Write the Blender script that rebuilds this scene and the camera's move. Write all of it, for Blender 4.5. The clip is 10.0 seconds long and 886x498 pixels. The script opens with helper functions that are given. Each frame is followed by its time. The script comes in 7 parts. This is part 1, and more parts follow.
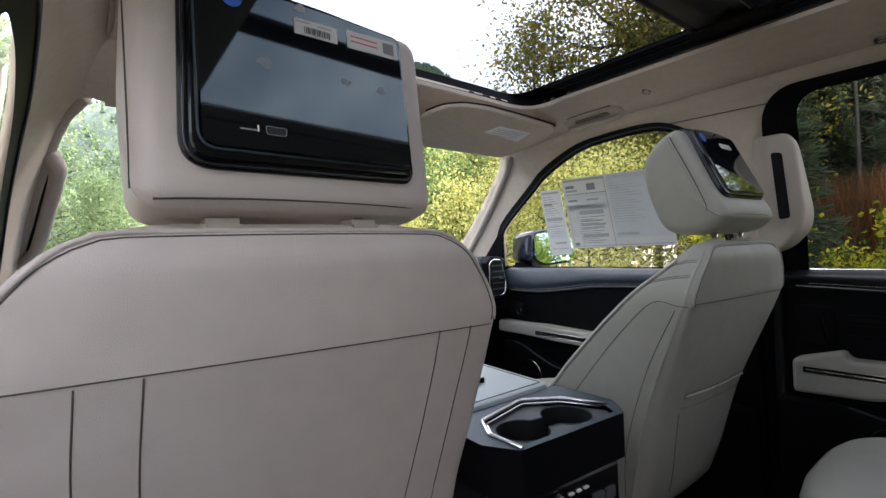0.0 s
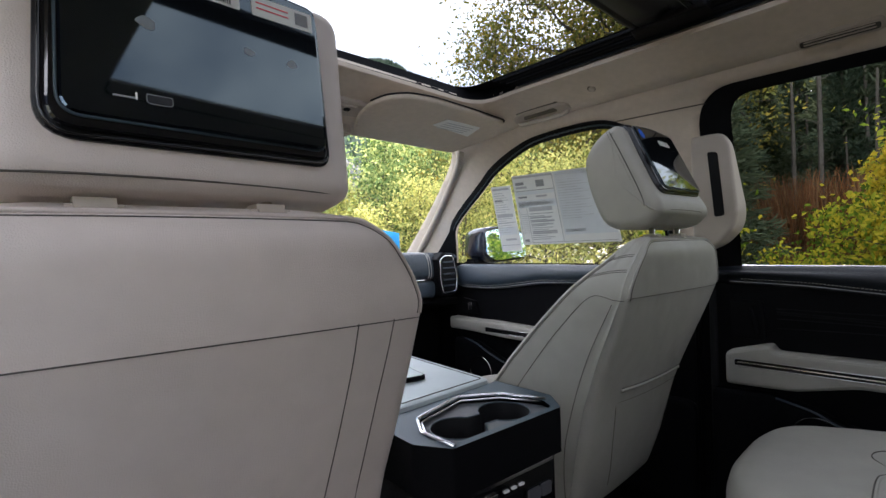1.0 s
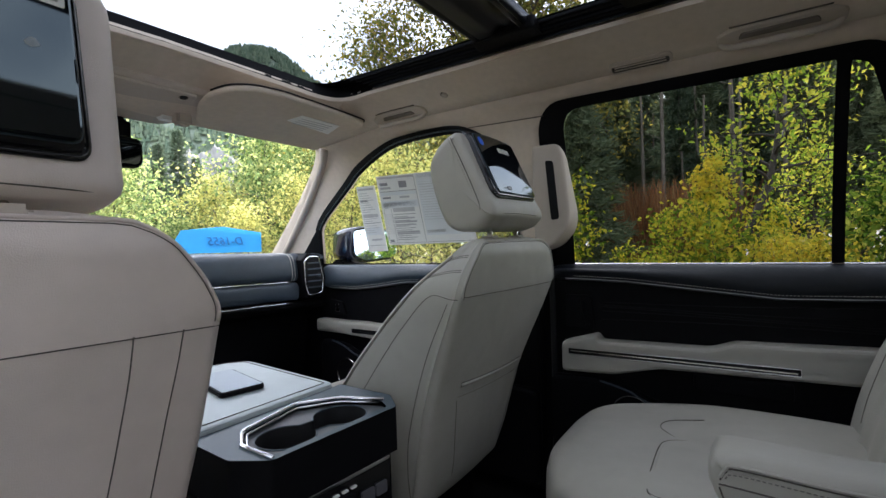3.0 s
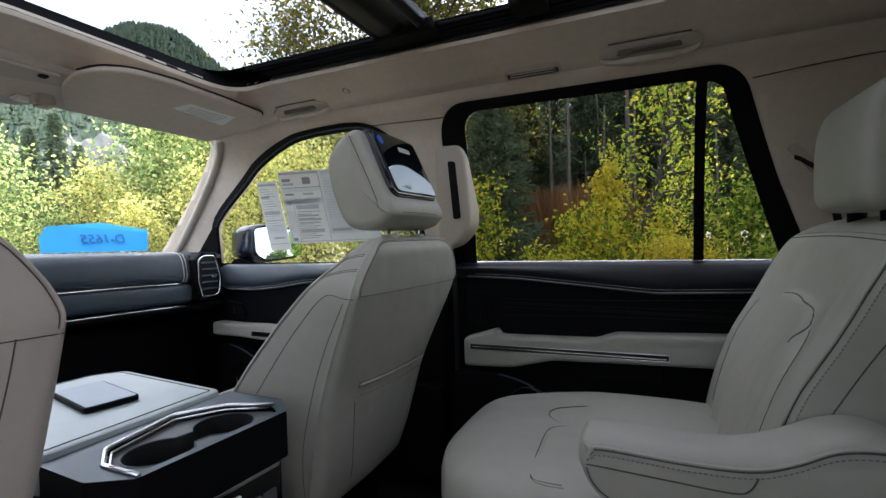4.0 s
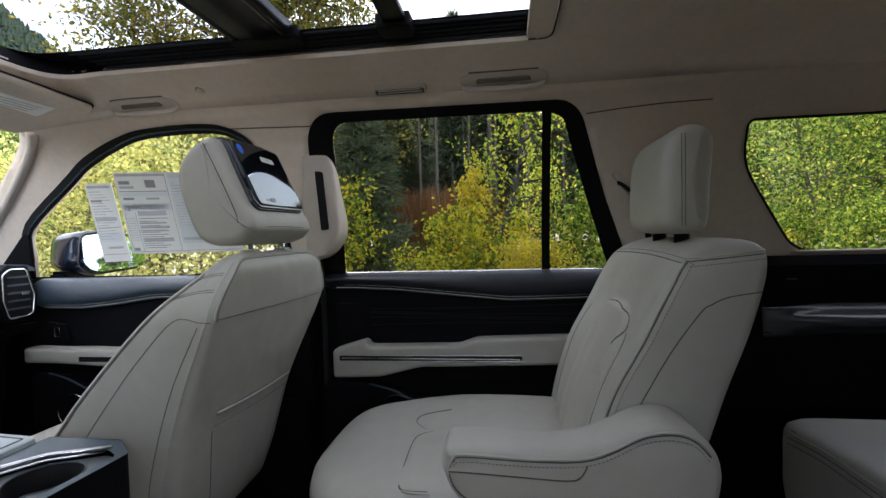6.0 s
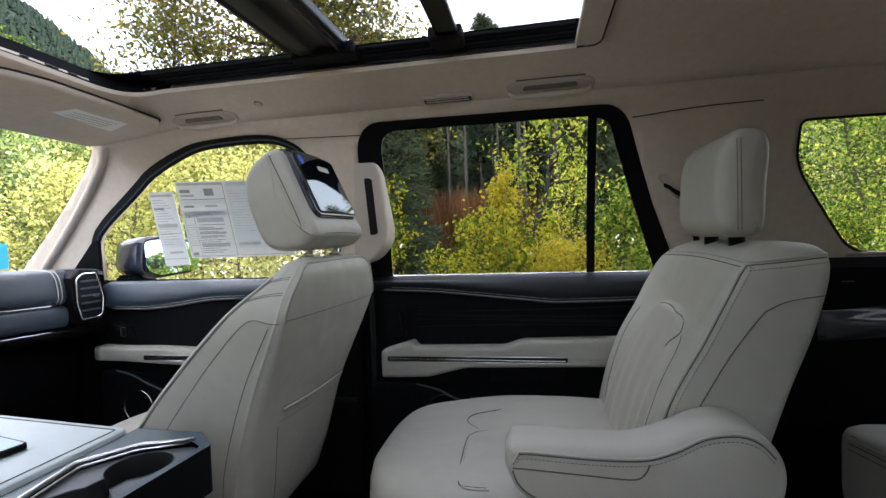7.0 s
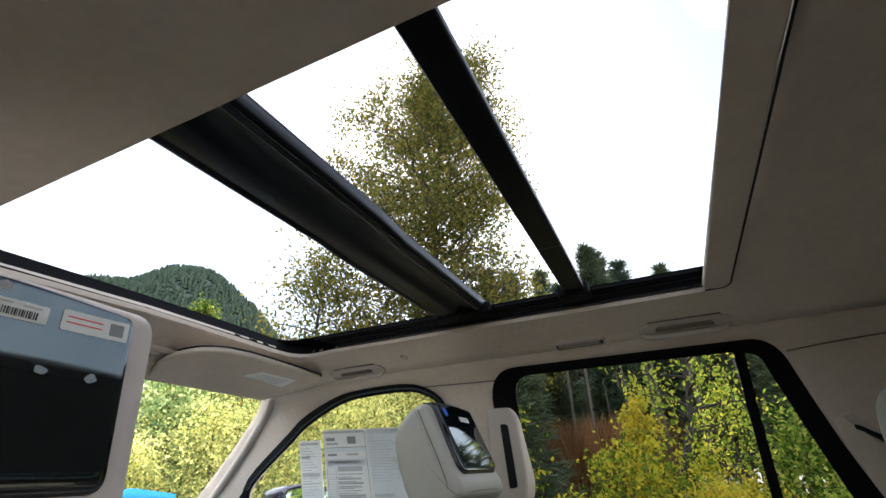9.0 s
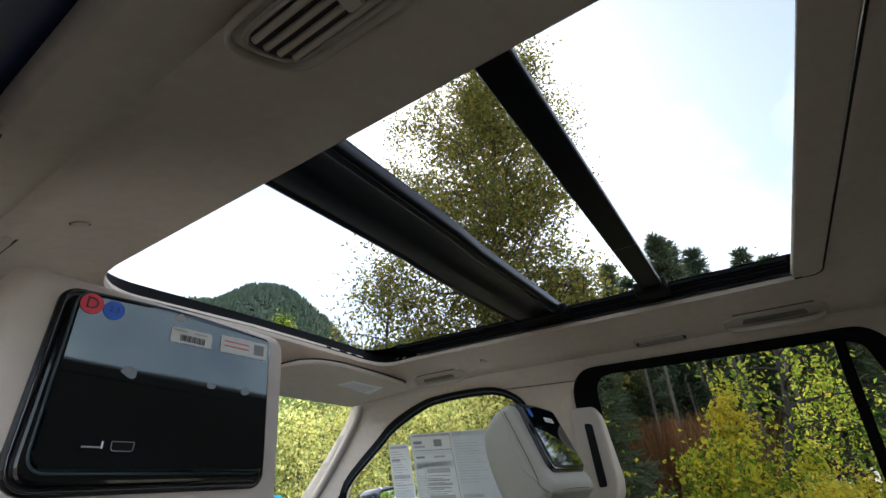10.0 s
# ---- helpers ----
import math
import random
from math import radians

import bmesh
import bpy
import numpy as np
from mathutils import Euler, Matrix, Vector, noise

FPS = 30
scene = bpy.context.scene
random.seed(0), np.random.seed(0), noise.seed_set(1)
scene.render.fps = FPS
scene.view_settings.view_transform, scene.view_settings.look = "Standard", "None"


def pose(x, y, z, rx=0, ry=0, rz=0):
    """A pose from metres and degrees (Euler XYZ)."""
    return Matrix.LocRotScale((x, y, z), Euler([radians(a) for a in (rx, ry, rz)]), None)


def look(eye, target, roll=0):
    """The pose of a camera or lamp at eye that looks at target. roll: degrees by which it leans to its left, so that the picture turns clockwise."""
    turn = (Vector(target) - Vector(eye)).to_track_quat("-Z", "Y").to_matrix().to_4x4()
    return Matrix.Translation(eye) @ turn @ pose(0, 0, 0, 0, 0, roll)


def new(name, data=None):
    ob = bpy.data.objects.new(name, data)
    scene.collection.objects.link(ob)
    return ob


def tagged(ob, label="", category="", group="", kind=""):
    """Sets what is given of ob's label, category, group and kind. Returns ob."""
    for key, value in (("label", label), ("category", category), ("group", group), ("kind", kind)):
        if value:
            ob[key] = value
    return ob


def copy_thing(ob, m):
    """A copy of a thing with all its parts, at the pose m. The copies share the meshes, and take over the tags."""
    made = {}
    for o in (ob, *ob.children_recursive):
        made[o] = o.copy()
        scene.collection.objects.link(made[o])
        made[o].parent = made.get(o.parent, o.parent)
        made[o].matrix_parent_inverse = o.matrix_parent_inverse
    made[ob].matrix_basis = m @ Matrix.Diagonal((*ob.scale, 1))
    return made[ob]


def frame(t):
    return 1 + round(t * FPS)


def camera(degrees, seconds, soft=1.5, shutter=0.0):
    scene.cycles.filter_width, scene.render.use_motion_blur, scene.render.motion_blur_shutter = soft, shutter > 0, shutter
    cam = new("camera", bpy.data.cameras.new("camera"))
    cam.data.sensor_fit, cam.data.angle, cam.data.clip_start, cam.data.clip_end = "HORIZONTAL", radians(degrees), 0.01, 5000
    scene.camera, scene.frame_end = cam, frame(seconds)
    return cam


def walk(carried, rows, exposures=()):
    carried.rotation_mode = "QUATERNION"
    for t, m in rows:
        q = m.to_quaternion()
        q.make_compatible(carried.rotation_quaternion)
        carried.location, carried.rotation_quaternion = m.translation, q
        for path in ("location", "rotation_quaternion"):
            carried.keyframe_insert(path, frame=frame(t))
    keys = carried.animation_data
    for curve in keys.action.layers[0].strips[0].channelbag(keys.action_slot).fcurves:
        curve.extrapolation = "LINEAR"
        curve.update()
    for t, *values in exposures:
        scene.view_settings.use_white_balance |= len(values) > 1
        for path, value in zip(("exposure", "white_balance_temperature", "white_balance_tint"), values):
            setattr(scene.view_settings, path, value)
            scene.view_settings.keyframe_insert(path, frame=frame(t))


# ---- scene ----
cam = camera(87.8, 10.0)
PATH = [
    (0, (-0.603, 0.349, 1.38), (0.625, 1.928, 1.385), -2.2),
    (0.5, (-0.575, 0.345, 1.377), (0.714, 1.874, 1.377), -1.8),
    (1, (-0.554, 0.343, 1.369), (0.801, 1.814, 1.361), -1.8),
    (1.5, (-0.534, 0.333, 1.369), (0.894, 1.734, 1.362), -1.9),
    (2, (-0.515, 0.316, 1.37), (0.98, 1.644, 1.359), -1.9),
    (2.5, (-0.501, 0.293, 1.371), (1.075, 1.524, 1.352), -1.9),
    (4, (-0.473, 0.237, 1.37), (1.357, 1.043, 1.325), -1.7),
    (4.5, (-0.46, 0.215, 1.368), (1.446, 0.817, 1.314), -1.5),
    (5, (-0.456, 0.203, 1.383), (1.5, 0.612, 1.318), -1.4),
    (6.5, (-0.511, 0.249, 1.406), (1.47, 0.514, 1.344), -1.6),
    (7, (-0.526, 0.271, 1.411), (1.435, 0.66, 1.358), -2.0),
    (7.5, (-0.54, 0.285, 1.419), (1.392, 0.803, 1.416), -2.1),
    (8, (-0.563, 0.287, 1.437), (1.292, 0.884, 1.885), -2.1),
    (8.5, (-0.573, 0.288, 1.447), (1.151, 0.936, 2.225), -1.9),
    (9, (-0.604, 0.299, 1.454), (1.029, 1.034, 2.344), -2.2),
    (9.5, (-0.635, 0.306, 1.454), (0.927, 1.162, 2.365), -2.3),
    (10, (-0.663, 0.302, 1.446), (0.836, 1.261, 2.358), -2.7),
]
LIGHT = [(0, 1.95, 6300, 16), (2.5, 2.0, 6250, 15), (4.0, 2.01, 6200, 14), (5.0, 2.0, 6250, 15), (6.5, 2.45, 6250, 16), (8.0, 2.61, 6300, 15), (9.0, 2.23, 6300, 13), (10.0, 1.86, 6150, 11)]
walk(cam, [(t, look(eye, target, roll)) for t, eye, target, roll in PATH], LIGHT)

# ---- light ----
SUN_DIR = Vector((0.662, 0.340, 0.668)).normalized()
ELEV = math.asin(SUN_DIR.z)
AZIM = math.atan2(SUN_DIR.x, SUN_DIR.y)
world = bpy.data.worlds.new("sky")
scene.world = world
world.use_nodes = True
wn, wl = world.node_tree.nodes, world.node_tree.links
wn.clear()
w_out, w_bg = wn.new("ShaderNodeOutputWorld"), wn.new("ShaderNodeBackground")
w_sky, w_mix = wn.new("ShaderNodeTexSky"), wn.new("ShaderNodeMix")
w_co, w_noise, w_ramp = wn.new("ShaderNodeTexCoord"), wn.new("ShaderNodeTexNoise"), wn.new("ShaderNodeValToRGB")
w_sky.sky_type, w_sky.sun_disc = "NISHITA", False
w_sky.sun_elevation, w_sky.sun_rotation = ELEV, AZIM
w_mix.data_type = "RGBA"
w_noise.inputs["Scale"].default_value, w_noise.inputs["Detail"].default_value = 2.2, 5.0
w_ramp.color_ramp.elements[0].position, w_ramp.color_ramp.elements[1].position = 0.43, 0.66
w_ramp.color_ramp.elements[0].color = (0.22, 0.22, 0.22, 1)
wl.new(w_co.outputs["Generated"], w_noise.inputs["Vector"])
wl.new(w_noise.outputs["Fac"], w_ramp.inputs["Fac"])
wl.new(w_ramp.outputs["Color"], w_mix.inputs[0])
wl.new(w_sky.outputs["Color"], w_mix.inputs[6])
w_mix.inputs[7].default_value = (10.5, 10.6, 10.7, 1)
wl.new(w_mix.outputs[2], w_bg.inputs["Color"])
wl.new(w_bg.outputs["Background"], w_out.inputs["Surface"])
w_bg.inputs["Strength"].default_value = 0.15
sun = new("sun", bpy.data.lights.new("sun", "SUN"))
sun.data.energy, sun.data.angle, sun.data.color = 5.0, radians(1.5), (1.0, 0.94, 0.85)
sun.rotation_euler = SUN_DIR.to_track_quat("Z", "Y").to_euler()


# ---- materials ----
def mat(name, color, rough=0.5, metal=0.0, var=0.12, scale=40.0, bump=0.1, bscale=400.0, spec=0.5, tint=None, coat=0.0, pattern="NOISE", folds=0.0):
    """A plain surface with variation in tone at two scales and a fine relief."""
    m = bpy.data.materials.new(name)
    m.use_nodes = True
    n, l = m.node_tree.nodes, m.node_tree.links
    b = n["Principled BSDF"]
    b.inputs["Roughness"].default_value, b.inputs["Metallic"].default_value = rough, metal
    b.inputs["Specular IOR Level"].default_value, b.inputs["Coat Weight"].default_value = spec, coat
    co = n.new("ShaderNodeTexCoord")
    big, small, mixn, ramp = n.new("ShaderNodeTexNoise"), n.new("ShaderNodeTexNoise"), n.new("ShaderNodeMath"), n.new("ShaderNodeValToRGB")
    big.inputs["Scale"].default_value, small.inputs["Scale"].default_value = scale * 0.12, scale
    big.inputs["Detail"].default_value = small.inputs["Detail"].default_value = 3
    mixn.operation = "MULTIPLY_ADD"
    mixn.inputs[1].default_value = 0.5
    l.new(co.outputs["Object"], big.inputs["Vector"])
    l.new(co.outputs["Object"], small.inputs["Vector"])
    half = n.new("ShaderNodeMath")
    half.operation = "MULTIPLY"
    half.inputs[1].default_value = 0.5
    l.new(big.outputs["Fac"], half.inputs[0])
    l.new(small.outputs["Fac"], mixn.inputs[0])
    l.new(half.outputs[0], mixn.inputs[2])
    c = Vector(color)
    t = Vector(tint) if tint else c
    lo, hi = c * (1 - var), t * (1 + var)
    ramp.color_ramp.elements[0].position, ramp.color_ramp.elements[1].position = 0.3, 0.7
    ramp.color_ramp.elements[0].color, ramp.color_ramp.elements[1].color = (*lo, 1), (*[min(v, 1) for v in hi], 1)
    l.new(mixn.outputs[0], ramp.inputs["Fac"])
    l.new(ramp.outputs["Color"], b.inputs["Base Color"])
    if bump:
        if pattern == "VORONOI":
            fine = n.new("ShaderNodeTexVoronoi")
            out = fine.outputs["Distance"]
        else:
            fine = n.new("ShaderNodeTexNoise")
            out = fine.outputs["Fac"]
        fine.inputs["Scale"].default_value = bscale
        bn = n.new("ShaderNodeBump")
        bn.inputs["Strength"].default_value, bn.inputs["Distance"].default_value = bump, 0.002
        l.new(co.outputs["Object"], fine.inputs["Vector"])
        l.new(out, bn.inputs["Height"])
        if folds:
            # soft dents and folds of stretched covers
            wave, bw = n.new("ShaderNodeTexNoise"), n.new("ShaderNodeBump")
            wave.inputs["Scale"].default_value, wave.inputs["Detail"].default_value = 7.0, 2.0
            bw.inputs["Strength"].default_value, bw.inputs["Distance"].default_value = folds, 0.03
            l.new(co.outputs["Object"], wave.inputs["Vector"])
            l.new(wave.outputs["Fac"], bw.inputs["Height"])
            l.new(bw.outputs["Normal"], bn.inputs["Normal"])
        l.new(bn.outputs["Normal"], b.inputs["Normal"])
    return m


def glass(name, tint, rough=0.0, gloss=1.0):
    """A thin pane: tinted see-through with a Fresnel gloss."""
    m = bpy.data.materials.new(name)
    m.use_nodes = True
    n, l = m.node_tree.nodes, m.node_tree.links
    n.clear()
    out, mix, tr, gl, fr = n.new("ShaderNodeOutputMaterial"), n.new("ShaderNodeMixShader"), n.new("ShaderNodeBsdfTransparent"), n.new("ShaderNodeBsdfGlossy"), n.new("ShaderNodeLayerWeight")
    tr.inputs["Color"].default_value = (*tint, 1)
    gl.inputs["Roughness"].default_value = rough
    fr.inputs["Blend"].default_value = 0.02
    l.new(fr.outputs["Fresnel"], mix.inputs[0])
    l.new(tr.outputs[0], mix.inputs[1])
    l.new(gl.outputs[0], mix.inputs[2])
    l.new(mix.outputs[0], out.inputs[0])
    return m


def leafy(name, colors, trans=0.35):
    """Leaves: colour by island, with light coming through."""
    m = bpy.data.materials.new(name)
    m.use_nodes = True
    n, l = m.node_tree.nodes, m.node_tree.links
    n.clear()
    out, mix, di, tl = n.new("ShaderNodeOutputMaterial"), n.new("ShaderNodeMixShader"), n.new("ShaderNodeBsdfDiffuse"), n.new("ShaderNodeBsdfTranslucent")
    geo, ramp = n.new("ShaderNodeNewGeometry"), n.new("ShaderNodeValToRGB")
    while len(ramp.color_ramp.elements) < len(colors):
        ramp.color_ramp.elements.new(0.5)
    for i, c in enumerate(colors):
        ramp.color_ramp.elements[i].position, ramp.color_ramp.elements[i].color = i / (len(colors) - 1), (*c, 1)
    mix.inputs[0].default_value = trans
    l.new(geo.outputs["Random Per Island"], ramp.inputs["Fac"])
    for s in (di, tl):
        l.new(ramp.outputs["Color"], s.inputs["Color"])
    l.new(di.outputs[0], mix.inputs[1])
    l.new(tl.outputs[0], mix.inputs[2])
    l.new(mix.outputs[0], out.inputs[0])
    return m


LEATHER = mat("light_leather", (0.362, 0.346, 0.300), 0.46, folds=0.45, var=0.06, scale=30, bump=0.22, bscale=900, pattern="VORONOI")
# Taupe cover, lightened further in place of missing doorway light on the driver's seat.
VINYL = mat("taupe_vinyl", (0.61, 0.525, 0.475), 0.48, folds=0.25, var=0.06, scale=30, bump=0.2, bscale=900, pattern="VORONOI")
SEAM = mat("seam_shadow_thread", (0.085, 0.075, 0.065), 0.8, bump=0)
STITCH = mat("grey_stitching", (0.17, 0.16, 0.145), 0.8, bump=0)
THREAD = mat("pale_stitching", (0.55, 0.53, 0.48), 0.8, bump=0)
CLOTH = mat("headliner_cloth", (0.582, 0.502, 0.422), 0.95, spec=0.1, folds=0.1, var=0.08, scale=60, bump=0.25, bscale=1500)
TRIM = mat("beige_plastic_trim", (0.46, 0.40, 0.34), 0.65, var=0.05, scale=40, bump=0.15, bscale=1200)
BLACK = mat("black_plastic", (0.004, 0.004, 0.005), 0.6, spec=0.08, var=0.2, scale=30, bump=0.2, bscale=1200)
# Blue-grey base carries the windscreen's sheen on dash and front door pads.
BLACKLEATHER = mat("black_stitched_leather", (0.023, 0.037, 0.053), 0.44, spec=0.55, folds=0.2, var=0.2, scale=30, bump=0.3, bscale=900, pattern="VORONOI")
RUBBER = mat("black_rubber_seal", (0.007, 0.007, 0.008), 0.7, spec=0.2, bump=0.1)
GLOSSBLACK = mat("piano_black", (0.008, 0.008, 0.009), 0.08, bump=0, coat=0.6)
SCREEN = mat("screen_glass", (0.005, 0.006, 0.008), 0.04, bump=0, spec=1.0, coat=0.35)
SCREEN.node_tree.nodes["Principled BSDF"].inputs["Specular Tint"].default_value = (0.72, 0.92, 1.0, 1)
CHROME = mat("satin_chrome", (0.75, 0.75, 0.78), 0.16, metal=1.0, var=0.05, bump=0)
STEEL = mat("polished_steel", (0.7, 0.68, 0.64), 0.2, metal=1.0, var=0.05, bump=0)
CARPET = mat("dark_carpet", (0.005, 0.005, 0.005), 0.98, spec=0.1, var=0.3, scale=200, bump=0.6, bscale=900)
NAVYGLOSS = mat("glossy_dark_blue_paint", (0.006, 0.009, 0.020), 0.2, var=0.1, bump=0, coat=0.15)
NAVY = mat("dark_blue_car_paint", (0.016, 0.028, 0.085), 0.5, var=0.1, bump=0, coat=0.06)
LIDSKIN = mat("pale_padded_lid", (0.40, 0.45, 0.455), 0.42, folds=0.25, var=0.06, scale=30, bump=0.2, bscale=900, pattern="VORONOI")
PAPER = mat("white_printed_paper", (0.78, 0.78, 0.76), 0.7, var=0.04, bump=0.05)
PALE_INK = mat("pale_grey_print", (0.69, 0.715, 0.735), 0.6, var=0.04, bump=0)
GREY_INK = mat("grey_ink", (0.48, 0.48, 0.49), 0.8, bump=0)
MID_INK = mat("mid_grey_ink", (0.28, 0.28, 0.29), 0.8, bump=0)
DARK_INK = mat("dark_ink", (0.06, 0.06, 0.07), 0.8, bump=0)
CYAN = mat("bright_blue_card", (0.012, 0.35, 0.78), 0.6, var=0.05, bump=0.05)
RED = mat("red_sticker", (0.85, 0.06, 0.10), 0.5, var=0.03, bump=0)
BLUE = mat("blue_sticker", (0.04, 0.16, 0.75), 0.5, var=0.03, bump=0)
MIRROR = mat("blue_tinted_mirror_glass", (0.50, 0.60, 0.64), 0.02, metal=1.0, var=0.0, bump=0)
CLEAR = glass("clear_window_glass", (0.97, 0.98, 0.97))
TINTED = glass("tinted_privacy_glass", (0.35, 0.365, 0.35))
BEAM = mat("satin_beam_plastic", (0.004, 0.005, 0.008), 0.35, spec=0.15, var=0.1, bump=0.05)
THIRDGLASS = glass("lightly_tinted_glass", (0.45, 0.465, 0.45))
# For the unseen left rear pane, darkened to cut light in the back.
DARKGLASS = glass("light_cutting_glass", (0.13, 0.135, 0.13))
ROOFGLASS = glass("tinted_roof_glass", (0.31, 0.325, 0.33))
CONSOLE = mat("satin_console_plastic", (0.034, 0.055, 0.068), 0.40, spec=0.4, var=0.1, scale=60, bump=0.15, bscale=1200)
# The tray's lighter grey puts the light falling on it into the colour.
TRAY = mat("lit_tray_plastic", (0.075, 0.078, 0.08), 0.5, var=0.1, scale=60, bump=0.15, bscale=1200)
# Dark browns that paint the shade inside handle slots and roof vents.
SLOT_SHADE = mat("hand_slot_shade", (0.15, 0.13, 0.11), 0.8)
SHADE_PLASTIC = mat("vent_recess_shade", (0.05, 0.045, 0.04), 0.8)
LEDGE = mat("moulded_dark_plastic", (0.030, 0.032, 0.040), 0.30, spec=0.6, var=0.1, bump=0.05)
SATIN = mat("satin_black_plastic", (0.008, 0.008, 0.010), 0.25, spec=0.5, var=0.1, bump=0)
# The pale base colour paints a bright sky reflection on the phone.
PHONE = mat("phone_glass_painted_reflection", (0.66, 0.72, 0.78), 0.10, spec=1.0, var=0.03, bump=0)


# ---- mesh tools ----
def obj_from(name, verts, faces, material, parent=None, label="", smooth=True, base=None):
    me = bpy.data.meshes.new(name)
    me.from_pydata([tuple(v) for v in verts], [], faces)
    me.materials.append(material)
    bm = bmesh.new()
    bm.from_mesh(me)
    bmesh.ops.recalc_face_normals(bm, faces=bm.faces)
    bm.to_mesh(me)
    bm.free()
    if smooth:
        me.shade_smooth()
    ob = new(name, me)
    if parent is not None:
        ob.parent = parent
        if parent.parent is None:
            ob.matrix_parent_inverse = Matrix.Translation(-parent.location)
    if label:
        ob["label"] = label
    return ob


def part(name, bm, material, parent=None, label="", smooth=True):
    bm.verts.index_update()
    vs = [v.co.copy() for v in bm.verts]
    fs = [[v.index for v in f.verts] for f in bm.faces]
    bm.free()
    return obj_from(name, vs, fs, material, parent, label, smooth)


def thing(name, base, label, category, group="", kind=""):
    ob = new(name)
    ob.location = base
    ob.empty_display_size = 0.05
    return tagged(ob, label, category, group, kind)


def loft(name, rings, material, parent=None, label="", caps=True, smooth=True, closed=True):
    """A skin over rings of equally many points."""
    n = len(rings[0])
    vs = [Vector(p) for r in rings for p in r]
    fs = []
    for i in range(len(rings) - 1):
        for j in range(n if closed else n - 1):
            k = (j + 1) % n
            fs.append((i * n + j, i * n + k, (i + 1) * n + k, (i + 1) * n + j))
    if caps:
        for i in (0, len(rings) - 1):
            c = sum((Vector(p) for p in rings[i]), Vector()) / n
            vs.append(c)
            for j in range(n):
                fs.append((i * n + j, i * n + (j + 1) % n, len(vs) - 1))
    return obj_from(name, vs, fs, material, parent, label, smooth)


def frange(a, b, n):
    return [a + (b - a) * i / (n - 1) for i in range(n)]


def spower(c, e):
    return math.copysign(abs(c) ** e, c)


def tube(name, pts, r, material, parent=None, label="", sides=6, smooth_steps=0, flat=1.0, cyclic=False):
    """A round bar along a line; smooth_steps rounds the line off."""
    pts = [Vector(p) for p in pts]
    if smooth_steps:
        pts = spline(pts, smooth_steps)
    rings = []
    last = None
    for i, p in enumerate(pts):
        d = (pts[min(i + 1, len(pts) - 1)] - pts[max(i - 1, 0)]).normalized()
        if last is None:
            a = d.orthogonal().normalized()
        else:
            a = (last - d * last.dot(d)).normalized()
        last = a
        b = d.cross(a)
        rings.append([p + r * (math.cos(2 * math.pi * k / sides) * a + flat * math.sin(2 * math.pi * k / sides) * b) for k in range(sides)])
    if cyclic:
        rings.append(rings[0])
    return loft(name, rings, material, parent, label, caps=not cyclic)


def spline(pts, n):
    """A Catmull-Rom line through the points."""
    out = []
    p = [pts[0]] + list(pts) + [pts[-1]]
    for i in range(1, len(p) - 2):
        for k in range(n):
            t = k / n
            a, b, c, d = p[i - 1], p[i], p[i + 1], p[i + 2]
            out.append(0.5 * ((2 * b) + (c - a) * t + (2 * a - 5 * b + 4 * c - d) * t * t + (3 * b - a - 3 * c + d) * t ** 3))
    out.append(p[-2])
    return out


def curve2(pts, n=6):
    return [(v.x, v.y) for v in spline([Vector((a, b, 0)) for a, b in pts], n)]


def rounded(poly, r, n=5):
    """A polygon with its corners rounded off; r one radius or one for each corner."""
    out = []
    m = len(poly)
    for i in range(m):
        p0, p1, p2 = Vector(poly[i - 1]), Vector(poly[i]), Vector(poly[(i + 1) % m])
        ri = r[i] if isinstance(r, (list, tuple)) else r
        a, b = (p0 - p1), (p2 - p1)
        ri = min(ri, a.length * 0.49, b.length * 0.49)
        if ri < 1e-5:
            out.append(tuple(p1))
            continue
        s, e = p1 + a.normalized() * ri, p1 + b.normalized() * ri
        for k in range(n + 1):
            t = k / n
            q = s * (1 - t) ** 2 + p1 * 2 * t * (1 - t) + e * t * t
            out.append(tuple(q))
    return out


def skin(name, outer, holes, fmap, material, thick=0.0, step=0.05, parent=None, label="", kind=""):
    """A sheet cut to a flat outline with holes, bent by fmap(a, b), with a thickness."""
    loops = [[Vector((a, b, 0)) for a, b in lp] for lp in [outer, *holes]]
    tris = tess(loops)
    flat = [v for lp in loops for v in lp]
    bm = bmesh.new()
    bv = [bm.verts.new(v) for v in flat]
    for t in tris:
        try:
            bm.faces.new([bv[i] for i in t])
        except ValueError:
            pass
    for ax in (0, 1):
        lo, hi = min(v[ax] for v in flat), max(v[ax] for v in flat)
        no = Vector((1, 0, 0)) if ax == 0 else Vector((0, 1, 0))
        k = lo + step
        while k < hi - 1e-4:
            bmesh.ops.bisect_plane(bm, geom=bm.verts[:] + bm.edges[:] + bm.faces[:], dist=1e-5, plane_co=no * k, plane_no=no)
            k += step
    for v in bm.verts:
        v.co = fmap(v.co.x, v.co.y)
    bmesh.ops.remove_doubles(bm, verts=bm.verts, dist=1e-5)
    ob = part(name, bm, material, parent, label)
    if thick:
        sol = ob.modifiers.new("thickness", "SOLIDIFY")
        f = ob.data.polygons[0]
        inward = f.normal.dot(Vector((0.0, 0.3, 1.3)) - f.center) > 0
        sol.thickness, sol.offset = thick, (-1 if inward else 1)
    if kind:
        ob["kind"] = kind
    return ob


def tess(loops):
    from mathutils import geometry
    return geometry.tessellate_polygon(loops)


